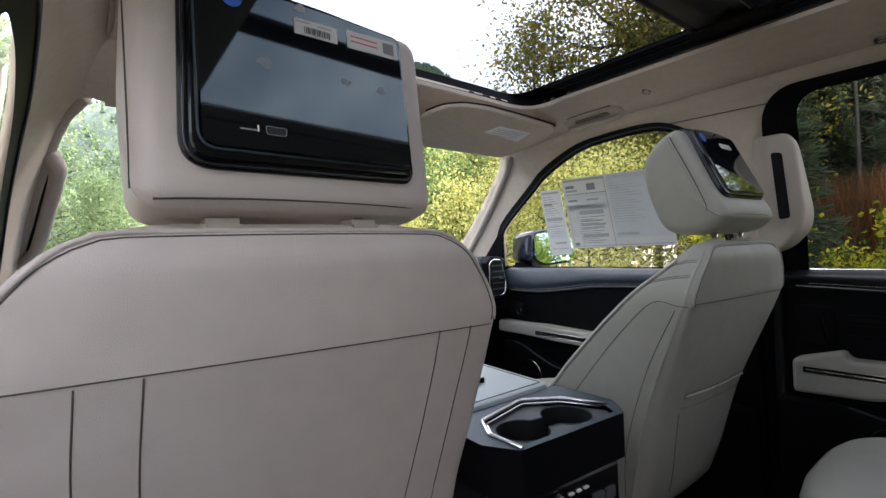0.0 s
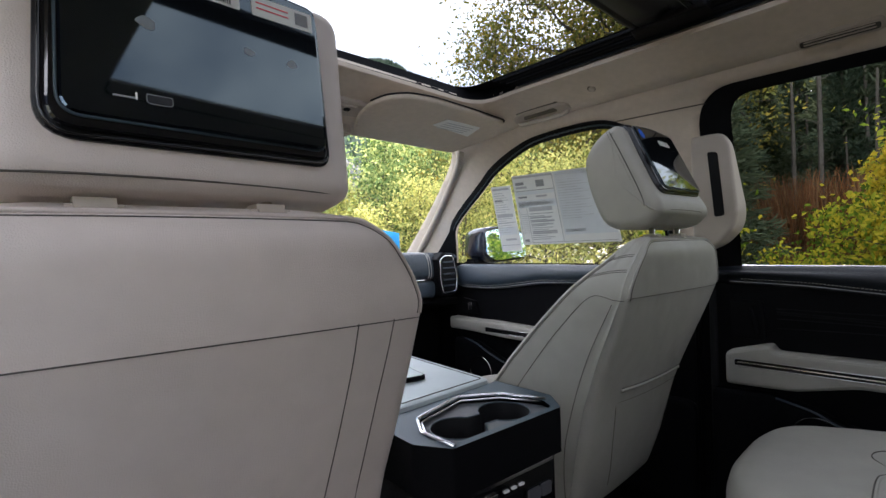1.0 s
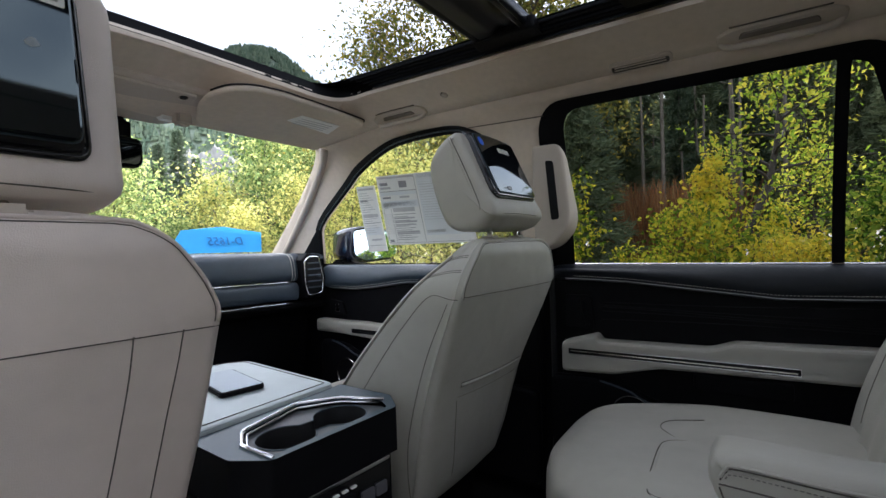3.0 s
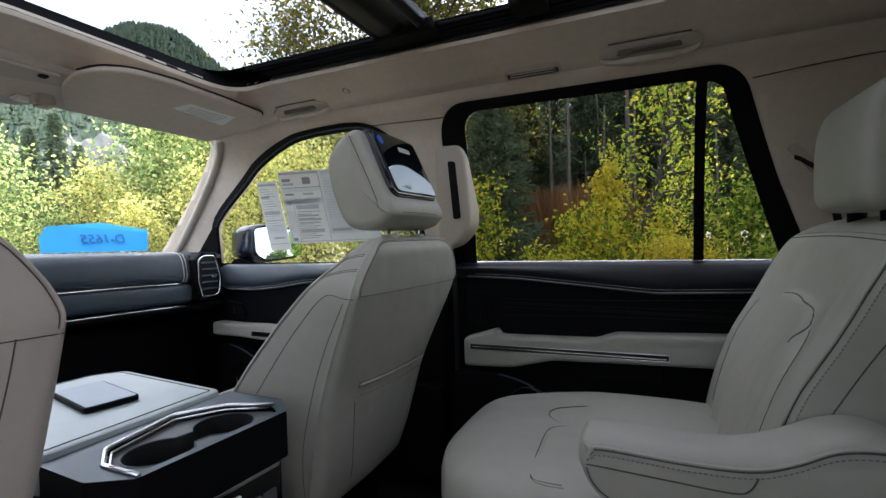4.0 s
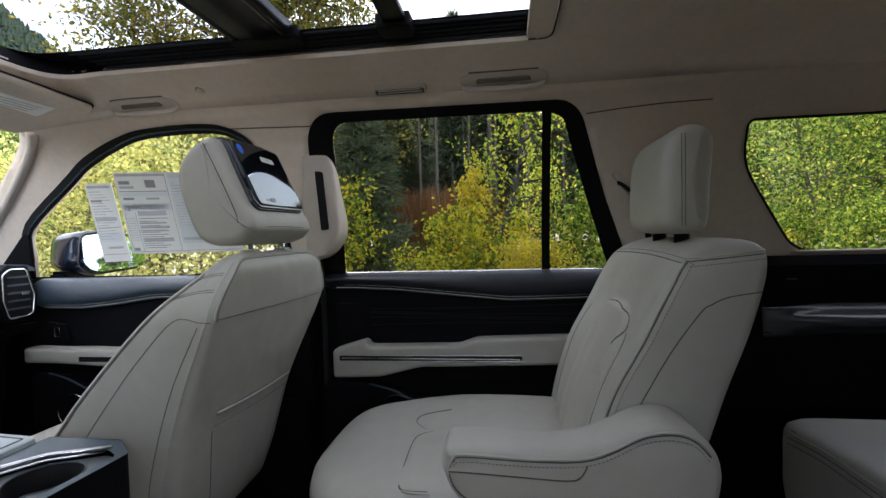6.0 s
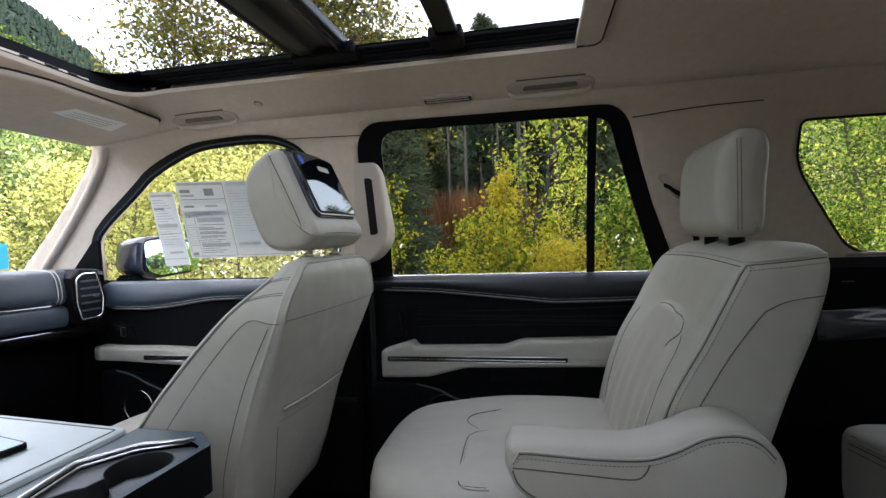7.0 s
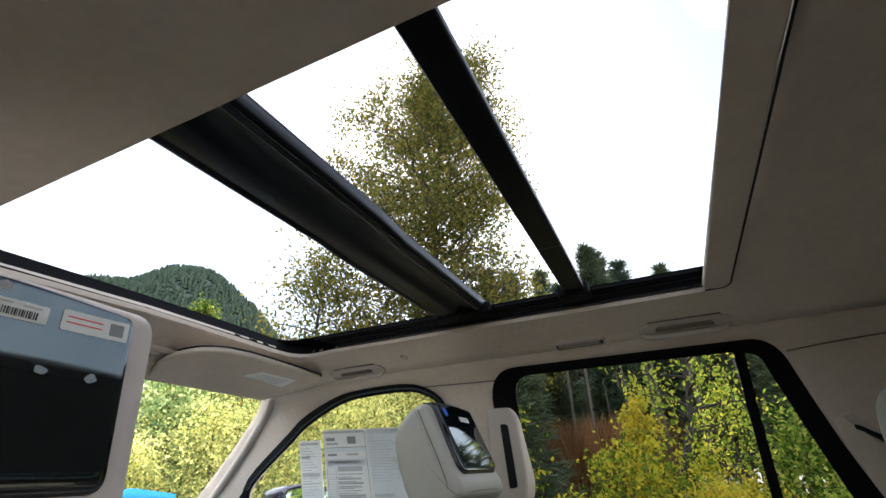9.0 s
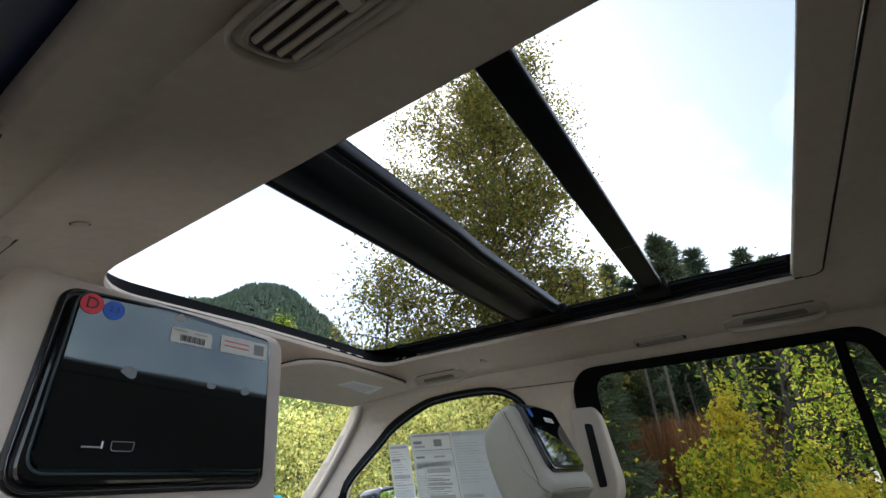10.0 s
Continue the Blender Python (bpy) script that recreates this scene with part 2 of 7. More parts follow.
def prism(name, outline, fmap0, fmap1, material, parent=None, label="", bevel=0.0, segs=2, smooth=True):
    """A solid between an outline laid at fmap0 and the same at fmap1."""
    tris = tess([[Vector((a, b, 0)) for a, b in outline]])
    n = len(outline)
    bm = bmesh.new()
    v0 = [bm.verts.new(fmap0(a, b)) for a, b in outline]
    v1 = [bm.verts.new(fmap1(a, b)) for a, b in outline]
    f0 = bm.faces.new(v0)
    f1 = bm.faces.new(v1[::-1])
    for i in range(n):
        bm.faces.new((v0[i], v0[(i + 1) % n], v1[(i + 1) % n], v1[i]))
    bmesh.ops.recalc_face_normals(bm, faces=bm.faces)
    if bevel:
        rim = [e for e in bm.edges if len(e.link_faces) == 2 and (e.link_faces[0] in (f0, f1)) != (e.link_faces[1] in (f0, f1))]
        bmesh.ops.bevel(bm, geom=rim, offset=bevel, segments=segs, profile=0.6, affect="EDGES")
    big = [f for f in bm.faces if len(f.verts) > 4]
    bmesh.ops.triangulate(bm, faces=big)
    ob = part(name, bm, material, parent, label, smooth=False)
    if smooth:
        for p in ob.data.polygons:
            p.use_smooth = False
    return ob


def box(name, lo, hi, material, parent=None, label="", bevel=0.004, segs=2):
    lo, hi = Vector(lo), Vector(hi)
    bm = bmesh.new()
    bmesh.ops.create_cube(bm, size=1.0)
    for v in bm.verts:
        v.co = Vector(((lo.x + hi.x) / 2 + v.co.x * (hi.x - lo.x), (lo.y + hi.y) / 2 + v.co.y * (hi.y - lo.y), (lo.z + hi.z) / 2 + v.co.z * (hi.z - lo.z)))
    if bevel:
        bmesh.ops.bevel(bm, geom=bm.edges[:], offset=bevel, segments=segs, affect="EDGES")
    return part(name, bm, material, parent, label, smooth=False)


def lerp_table(table):
    xs, ys = [a for a, _ in table], [b for _, b in table]
    return lambda v: float(np.interp(v, xs, ys))


def smooth_table(table):
    """Like lerp_table, but with rounded bends."""
    xs, ys = [a for a, _ in table], [b for _, b in table]
    n = len(xs)
    sl = [(ys[i + 1] - ys[i]) / (xs[i + 1] - xs[i]) for i in range(n - 1)]
    tg = [sl[0]] + [0.0 if sl[i - 1] * sl[i] <= 0 else 2 * sl[i - 1] * sl[i] / (sl[i - 1] + sl[i]) for i in range(1, n - 1)] + [sl[-1]]

    def f(v):
        if v <= xs[0]:
            return ys[0]
        if v >= xs[-1]:
            return ys[-1]
        i = next(k for k in range(n - 1) if v <= xs[k + 1])
        h = xs[i + 1] - xs[i]
        t = (v - xs[i]) / h
        return (2 * t ** 3 - 3 * t * t + 1) * ys[i] + (t ** 3 - 2 * t * t + t) * h * tg[i] + (3 * t * t - 2 * t ** 3) * ys[i + 1] + (t ** 3 - t * t) * h * tg[i + 1]
    return f


def smooth01(t):
    t = max(0.0, min(1.0, t))
    return t * t * (3 - 2 * t)


def stitches(pts, material, parent, pitch=0.0055, size=0.0034, r=0.0007, label=""):
    """A sewn line: short raised threads, evenly spaced along a line."""
    pts = [Vector(p) for p in pts]
    acc, run = [], 0.0
    for a, b in zip(pts, pts[1:]):
        L = (b - a).length
        while run < L:
            acc.append((a.lerp(b, run / L), (b - a).normalized()))
            run += pitch
        run -= L
    vs, fs = [], []
    for p, d in acc:
        u = d.cross(Vector((0.31, 0.52, 0.79))).normalized()
        w = d.cross(u)
        k = len(vs)
        for e in (-0.5, 0.5):
            for q in (u, w, -u, -w):
                vs.append(p + d * size * e + q * r)
        fs += [(k + j, k + (j + 1) % 4, k + 4 + (j + 1) % 4, k + 4 + j) for j in range(4)] + [(k, k + 1, k + 2, k + 3), (k + 4, k + 5, k + 6, k + 7)]
    me = bpy.data.meshes.new("stitching")
    me.from_pydata([tuple(v) for v in vs], [], fs)
    me.materials.append(material)
    ob = new("stitching", me)
    ob.parent = parent
    if parent.parent is None:
        ob.matrix_parent_inverse = Matrix.Translation(-parent.location)
    return ob


# ---- the shell of the car ----
CS = [(0.0, 1.825), (0.40, 1.815), (0.52, 1.785), (0.62, 1.745), (0.68, 1.70), (0.73, 1.60), (0.78, 1.45), (0.815, 1.30), (0.83, 1.20), (0.83, 0.5)]
side_x = smooth_table([(z, x) for x, z in CS[::-1]])
roof_z = smooth_table(CS[:6])


LEFT_IN = 0.06


def side_map(sign, off=0.0):
    """(y, z) on the inner side wall; off metres towards the cabin."""
    return lambda y, z: Vector((sign * (side_x(z) - off) + (LEFT_IN if sign < 0 else 0.0), y, z))


def roof_map(x, y):
    z = roof_z(x if x > 0 else -x * 0.62 / (0.62 - LEFT_IN))
    s = smooth01((y - 1.16) / 0.40)
    r = smooth01((-0.9 - y) / 1.0)
    return Vector((x, y, z * (1 - s) + (1.722 - 0.012 * abs(x)) * s - 0.06 * r))


OPEN_L, OPEN_R, OPEN_B, OPEN_F = -0.366, 0.484, 0.121, 1.285
hole = rounded([(OPEN_L, OPEN_B), (OPEN_R, OPEN_B), (OPEN_R, OPEN_F), (OPEN_L, OPEN_F)], [0.04, 0.05, 0.10, 0.10], 8)
edge_pts = []
for a, b in zip(hole, hole[1:] + hole[:1]):
    n = max(1, int(math.hypot(b[0] - a[0], b[1] - a[1]) / 0.02))
    edge_pts += [(a[0] + (b[0] - a[0]) * k / n, a[1] + (b[1] - a[1]) * k / n) for k in range(n)]
hole = edge_pts
headliner = skin("ceiling", [(-0.62 + LEFT_IN, -1.9), (0.62, -1.9), (0.62, 1.56), (-0.62 + LEFT_IN, 1.56)], [hole], roof_map, CLOTH, thick=0.02, step=0.05)
tagged(headliner, "beige cloth headliner with a wide sunroof opening", "headliner", kind="structure")
lip = loft("trim", [[roof_map(x, y) + Vector((0, 0, h)) for x, y in hole] for h in (-0.001, 0.004, 0.009)], CLOTH, caps=False)
tagged(lip, "beige rolled edge round the sunroof opening", "trim", kind="structure")

FRONT_WIN = [(1.75, 1.295), (1.735, 1.36), (1.70, 1.455), (1.50, 1.585), (1.42, 1.632), (1.30, 1.677), (1.20, 1.697), (1.03, 1.701), (0.955, 1.685), (0.91, 1.64), (0.88, 1.50), (0.86, 1.295)]
FRONT_WIN_L = [(1.60, 1.295), (1.53, 1.386), (1.37, 1.505), (1.22, 1.600), (1.09, 1.645), (0.988, 1.662), (0.92, 1.655), (0.88, 1.60), (0.86, 1.50), (0.85, 1.295)]
FRONT_WIN = curve2(FRONT_WIN, 4)
FRONT_WIN_L = curve2(FRONT_WIN_L, 4)
REAR_WIN = rounded([(0.694, 1.297), (0.130, 1.297), (0.130, 1.698), (0.678, 1.701)], [0.004, 0.004, 0.004, 0.055], 8)
QUARTER = rounded([(0.108, 1.297), (-0.048, 1.300), (0.079, 1.684), (0.108, 1.694)], [0.004, 0.01, 0.02, 0.004])
REAR_FRAME = rounded([(0.76, 1.272), (-0.117, 1.272), (-0.032, 1.48), (0.046, 1.715), (0.745, 1.719)], [0.0, 0.0, 0.02, 0.055, 0.085], 8)
THIRD_WIN = rounded([(-0.508, 1.334), (-1.25, 1.335), (-1.25, 1.655), (-0.352, 1.655), (-0.357, 1.558)], [0.05, 0.04, 0.04, 0.018, 0.09], 7)
SIDE_OUT = [(-1.9, 1.272), (2.12, 1.272), (2.10, 1.33), (1.60, 1.715), (1.56, 1.745), (-1.9, 1.745)]


def inset_ring(poly, k):
    c = Vector((sum(p[0] for p in poly) / len(poly), sum(p[1] for p in poly) / len(poly)))
    out = []
    m = len(poly)
    for i in range(m):
        a, b = Vector(poly[i - 1]), Vector(poly[(i + 1) % m])
        d = (b - a).normalized()
        nrm = Vector((d.y, -d.x))
        p = Vector(poly[i])
        if (p - c).dot(nrm) < 0:
            nrm = -nrm
        out.append(tuple(p + nrm * (k(p) if callable(k) else k)))
    return out


def side(sign, name, label):
    holes = [FRONT_WIN if sign > 0 else FRONT_WIN_L, REAR_FRAME if sign > 0 else [(0.74, 1.273), (-0.12, 1.273), (-0.05, 1.48), (0.035, 1.70), (0.72, 1.70)], THIRD_WIN]
    ob = skin(name, SIDE_OUT, holes, side_map(sign), CLOTH, thick=0.015, step=0.03)
    return tagged(ob, label, "pillar trim", kind="structure")


side(1, "wall_right", "beige plastic pillar and window trim of the passenger side")
side(-1, "wall_left", "beige plastic pillar and window trim of the driver side")
for s, nm in ((1, "window_1"), (-1, "window_2")):
    FW = FRONT_WIN if s > 0 else FRONT_WIN_L
    w = thing(nm, (s * 0.8, 1.3, 1.3), "front door window in a black rubber frame", "window", kind="structure")
    band = lambda p: 0.013 if s < 0 else 0.016 + 0.010 * smooth01((p.x - 1.15) / 0.3)
    fr = skin("window_frame", inset_ring(FW, band), [inset_ring(FW, -0.006 if s > 0 else -0.04)], side_map(s, 0.006), RUBBER, thick=0.0, parent=w)
    skin("pane", inset_ring(FW, 0.012), [], side_map(s, -0.02), CLEAR, parent=w)
    tube("seal_lip", [side_map(s, 0.008)(a, b) for a, b in inset_ring(FW, 0.004)], 0.0022, CONSOLE, w, "grey lip of the window seal")
w = thing("window_3", (0.8, 0.3, 1.3), "rear door window of dark privacy glass in a wide black frame with a divider post", "window", kind="structure")
skin("window_frame", inset_ring(REAR_FRAME, 0.004), [REAR_WIN, QUARTER], side_map(1, 0.004), BLACK, parent=w)
skin("pane", inset_ring(REAR_WIN, 0.006), [], side_map(1, -0.02), TINTED, parent=w)
skin("pane", inset_ring(QUARTER, 0.006), [], side_map(1, -0.02), TINTED, parent=w)
for s, nm in ((1, "window_4"), (-1, "window_5")):
    w = thing(nm, (s * 0.8, -0.8, 1.33), "fixed rear side window of tinted glass", "window", kind="structure")
    skin("window_frame", inset_ring(THIRD_WIN, 0.003), [inset_ring(THIRD_WIN, -0.003)], side_map(s, 0.003), RUBBER, parent=w)
    # The left pane is out of view and darker to dim the rear cabin.
    skin("pane", inset_ring(THIRD_WIN, 0.01), [], side_map(s, -0.02), THIRDGLASS if s > 0 else DARKGLASS, parent=w)
    # Pale strip that paints the reflection along the lower window frame.
    tube("sill", [side_map(s, 0.004)(y, 1.3335) for y in frange(-0.50, -1.24, 20)], 0.0045, TRIM, w, "lower window frame edge, pale for its reflection", sides=8)


def shield(u, v):
    """The windscreen: u across, v from the dashboard up to the header."""
    y, z = 2.20 + (1.575 - 2.20) * v, 1.27 + (1.725 - 1.27) * v
    x = u * (side_x(z) + 0.012) + (LEFT_IN if u < 0 else 0.0) * min(1.0, -u * 3)
    return Vector((x, y - 0.10 * u * u * (1 - v) - 0.03 * u * u, z))


w = thing("window_6", (0, 2.0, 1.3), "wide raked windscreen of clear glass", "windscreen", kind="structure")
loft("pane", [[shield(u / 10, v / 8) for u in range(-10, 11)] for v in range(9)], CLEAR, w, caps=False, closed=False)

for s in (-1, 1):
    edge_post = tube("trim", [shield(s * 0.99, v / 14) for v in range(15)], 0.020, TRIM, sides=10, flat=0.8)
    tagged(edge_post, "beige windscreen pillar edge", "pillar trim", kind="structure")
# floor, rear end and lower walls
tagged(box("floor", (-0.86, -1.9, 0.56), (0.86, 2.3, 0.60), CARPET), "dark carpeted car floor", "floor", kind="structure")
tagged(box("wall_front", (-0.84, 2.02, 0.60), (0.84, 2.08, 1.20), BLACK), "black bulkhead behind the dashboard", "bulkhead", kind="structure")
tagged(box("wall_rear", (-0.84, -1.96, 0.56), (0.84, -1.90, 1.78), BLACK), "dark closed tailgate trim", "tailgate", kind="structure")
tagged(box("wall_lower_right", (0.835, -1.9, 0.56), (0.875, 2.2, 1.272), BLACK), "black lower body side behind the door panels", "body side", kind="structure")
tagged(box("wall_lower_left", (-0.875, 0.80, 0.56), (-0.835, 2.2, 1.272), BLACK), "black lower body side behind the driver door", "body side", kind="structure")
tagged(box("wall_lower_rear_left", (-0.875, -1.9, 0.56), (-0.835, -0.12, 1.272), BLACK), "black lower body side by the third row", "body side", kind="structure")

# ---- the sunroof ----
FRONT_PANE = rounded([(-0.45, 0.79), (0.437, 0.79), (0.437, 1.302), (-0.45, 1.302)], [0.02, 0.02, 0.07, 0.07])
REAR_PANE = rounded([(-0.45, -0.3), (0.437, -0.3), (0.437, 0.665), (-0.45, 0.665)], 0.012)
roof = thing("panoramic_sunroof", (0, 0.6, 1.84), "panoramic glass sunroof in a black frame with a broad cross beam", "sunroof")
up = lambda h: (lambda x, y: Vector((x, y, h - 0.03 * x * x)))
skin("frame", [(-0.56, -0.4), (0.56, -0.4), (0.56, 1.36), (-0.56, 1.36)], [FRONT_PANE, REAR_PANE], up(1.842), BLACK, parent=roof)
skin("front_pane", inset_ring(FRONT_PANE, 0.03), [], up(1.8465), ROOFGLASS, parent=roof)
skin("rear_pane", inset_ring(REAR_PANE, 0.02), [], up(1.8465), ROOFGLASS, parent=roof)
# black well between the headliner and the glass
WELL_TOP = 1.842
loft("well", [[roof_map(x, y) + Vector((0, 0, 0.0085)) for x, y in inset_ring(hole, 0.002)], [Vector((x, y, 0.4 * roof_map(x, y).z + 0.6 * WELL_TOP)) for x, y in inset_ring(hole, 0.010)], [Vector((x, y, WELL_TOP - 0.03 * x * x)) for x, y in inset_ring(hole, 0.014)]], BLACK, roof, "black inner wall of the roof opening", caps=False)
# broad cross beam: a flat front strip, a hollow and a raised rear edge
beam_prof = [(0.650, 1.848), (0.650, 1.829), (0.654, 1.824), (0.664, 1.822), (0.672, 1.825), (0.676, 1.829), (0.694, 1.830), (0.714, 1.827), (0.722, 1.822), (0.730, 1.820), (0.762, 1.820), (0.766, 1.823), (0.770, 1.823), (0.773, 1.820), (0.780, 1.821), (0.783, 1.826), (0.783, 1.848)]
loft("cross_beam", [[Vector((x, y + (0.006 if x > 0 else 0.0), z)) for y, z in beam_prof] for x in frange(-0.50, 0.47, 12)], BEAM, roof, "broad matt black cross beam")
tube("beam_lip", [(x, 0.6565 + (0.006 if x > 0 else 0.0), 1.8235) for x in frange(-0.50, 0.46, 12)], 0.0012, SATIN, roof)
tube("beam_lip", [(x, 0.6675 + (0.006 if x > 0 else 0.0), 1.8222) for x in frange(-0.50, 0.46, 12)], 0.0009, MID_INK, roof)
prism("shade_bar", rounded([(-0.50, 0.407), (0.44, 0.411), (0.44, 0.457), (-0.50, 0.449)], 0.004), lambda x, y: Vector((x, y, 1.836)), lambda x, y: Vector((x, y, 1.822)), BEAM, roof, "narrow black shade bar", bevel=0.005, segs=3)
tube("bar_joint", [(0.16, y, 1.8217) for y in (0.408, 0.43, 0.455)], 0.0006, MID_INK, roof)
prism("shade_bar_foot", rounded([(0.405, 0.402), (0.462, 0.402), (0.462, 0.470), (0.405, 0.474)], 0.008), lambda x, y: Vector((x, y, 1.842)), lambda x, y: Vector((x, y, 1.812)), BLACK, roof, bevel=0.006)
prism("beam_foot", rounded([(0.42, 0.640), (0.475, 0.640), (0.475, 0.80), (0.42, 0.79)], 0.008), lambda x, y: Vector((x, y, 1.842)), lambda x, y: Vector((x, y, 1.815)), BLACK, roof, bevel=0.006)
for i, (x, z, m_) in enumerate(((0.441, 1.832, BEAM), (0.450, 1.827, RUBBER), (0.459, 1.822, BEAM), (0.467, 1.817, RUBBER), (0.475, 1.811, BEAM))):
    box("guide_rail", (x, 0.176, z - 0.003), (x + 0.0055, 1.195 - 1.7 * (x - 0.441), z + 0.004), m_, roof, bevel=0.0018)
shade = rounded([(-0.363, 0.1245), (0.480, 0.1245), (0.481, 0.175), (-0.364, 0.175)], [0.036, 0.046, 0.006, 0.006], 6)
prism("shade_panel", shade, lambda x, y: Vector((x, y, 1.822 - 0.03 * x * x)), lambda x, y: Vector((x, y, 1.8155 - 0.075 * max(0.0, x) ** 2)), CLOTH, roof, "retracted beige cloth sunshade", bevel=0.004, segs=3)
tube("shade_gap", [Vector((x, y, roof_map(x, y).z + 0.0005)) for x, y in rounded([(-0.366, 0.172), (-0.366, 0.1215), (0.484, 0.1215), (0.484, 0.172)], [0, 0.04, 0.05, 0], 8)], 0.0018, RUBBER, roof)
box("shade_rest", (-0.42, -0.38, 1.826), (0.48, 0.12, 1.834), CLOTH, roof)


# ---- seats ----
def ring(cx, w, y0, y1, z, n=4.0, count=44):
    out = []
    for k in range(count):
        a = 2 * math.pi * k / count
        x = cx + w * spower(math.cos(a), 2 / n)
        y = (y0 + y1) / 2 + (y1 - y0) / 2 * spower(math.sin(a), 2 / n)
        out.append(Vector((x, y, z)))
    return out


def padded_loop(poly, radii, swell, n=5, mids=7):
    """A rounded outline whose long edges swell outwards a little."""
    m = len(poly)
    pts = rounded(poly, radii, n)
    c = Vector((sum(p[0] for p in poly) / m, sum(p[1] for p in poly) / m))
    out = []
    for i in range(m):
        out += pts[i * (n + 1):(i + 1) * (n + 1)]
        a, b = Vector(pts[i * (n + 1) + n]), Vector(pts[((i + 1) * (n + 1)) % len(pts)])
        d = b - a
        nrm = Vector((d.y, -d.x)).normalized() if d.length > 1e-6 else Vector((0, 0))
        if ((a + b) / 2 - c).dot(nrm) < 0:
            nrm = -nrm
        for k in range(1, mids + 1):
            t = k / (mids + 1)
            out.append(tuple(a + d * t + nrm * swell[i] * 4 * t * (1 - t)))
    return out


class Section:
    """Horizontal cuts through a seat back, and places on its skin."""

    def __init__(self, cx, dy, dz, cut):
        self.cx, self.dy, self.dz, self.cut, self.kept = cx, dy, dz, cut, {}

    def loop(self, z):
        k = round(z, 5)
        if k not in self.kept:
            self.kept[k] = self.cut(z)
        return self.kept[k]

    def ring(self, z):
        return [Vector((self.cx + a, b + self.dy, z + self.dz)) for a, b in self.loop(z)]

    def scan(self, z, axis, v, best):
        lp, out = self.loop(z), None
        for p, q in zip(lp, lp[1:] + lp[:1]):
            if (p[axis] - v) * (q[axis] - v) <= 0 and p[axis] != q[axis]:
                w = p[1 - axis] + (q[1 - axis] - p[1 - axis]) * (v - p[axis]) / (q[axis] - p[axis])
                out = w if out is None else best(out, w)
        if out is None:
            near = min(lp, key=lambda p: abs(p[axis] - v))
            return near[1 - axis], near[axis]
        return out, v

    def rear(self, x, z, off=0.0):
        y, x = self.scan(z, 0, x, min)
        return Vector((self.cx + x, y + self.dy - off, z + self.dz))

    def front(self, x, z, off=0.0):
        y, x = self.scan(z, 0, x, max)
        return Vector((self.cx + x, y + self.dy + off, z + self.dz))

    def flank(self, y, z, sgn, off=0.0):
        x, y = self.scan(z, 1, y, max if sgn > 0 else min)
        return Vector((self.cx + x + sgn * off, y + self.dy, z + self.dz))


def cushion_block(name, prof, x0, x1, r, material, parent, label="", shear=0.0, puff=0.004):
    """A padded block: a side profile (y, z) carried across from x0 to x1 with rolled edges."""
    mid = (x0 + x1) / 2
    rows = []
    for end, s in ((x0, 1), (x1, -1)):
        half = []
        for extra in (0.055, 0.03, 0.012):
            half.append((end - s * puff * (extra / 0.055), r + extra))
        for q in (90, 72, 54, 36, 18, 0):
            half.append((end + s * r * (1 - math.sin(radians(q))), r * (1 - math.cos(radians(q)))))
        if s > 0:
            rows += half + [(x0 + (x1 - x0) * t, 0.0) for t in (0.3, 0.5, 0.7)]
        else:
            rows += half[::-1]
    c = Vector((sum(p[0] for p in prof) / len(prof), sum(p[1] for p in prof) / len(prof)))
    rings = []
    for x, k in rows:
        if k <= r:
            lp = inset_ring(prof, -k)
        else:
            g = max(0.15, 1 - (k - r) / 0.075)
            lp = [tuple(c + (Vector(p) - c) * g) for p in inset_ring(prof, -r)]
        rings.append([Vector((x, a + shear * (x - mid), b)) for a, b in lp])
    return loft(name, rings, material, parent, label)


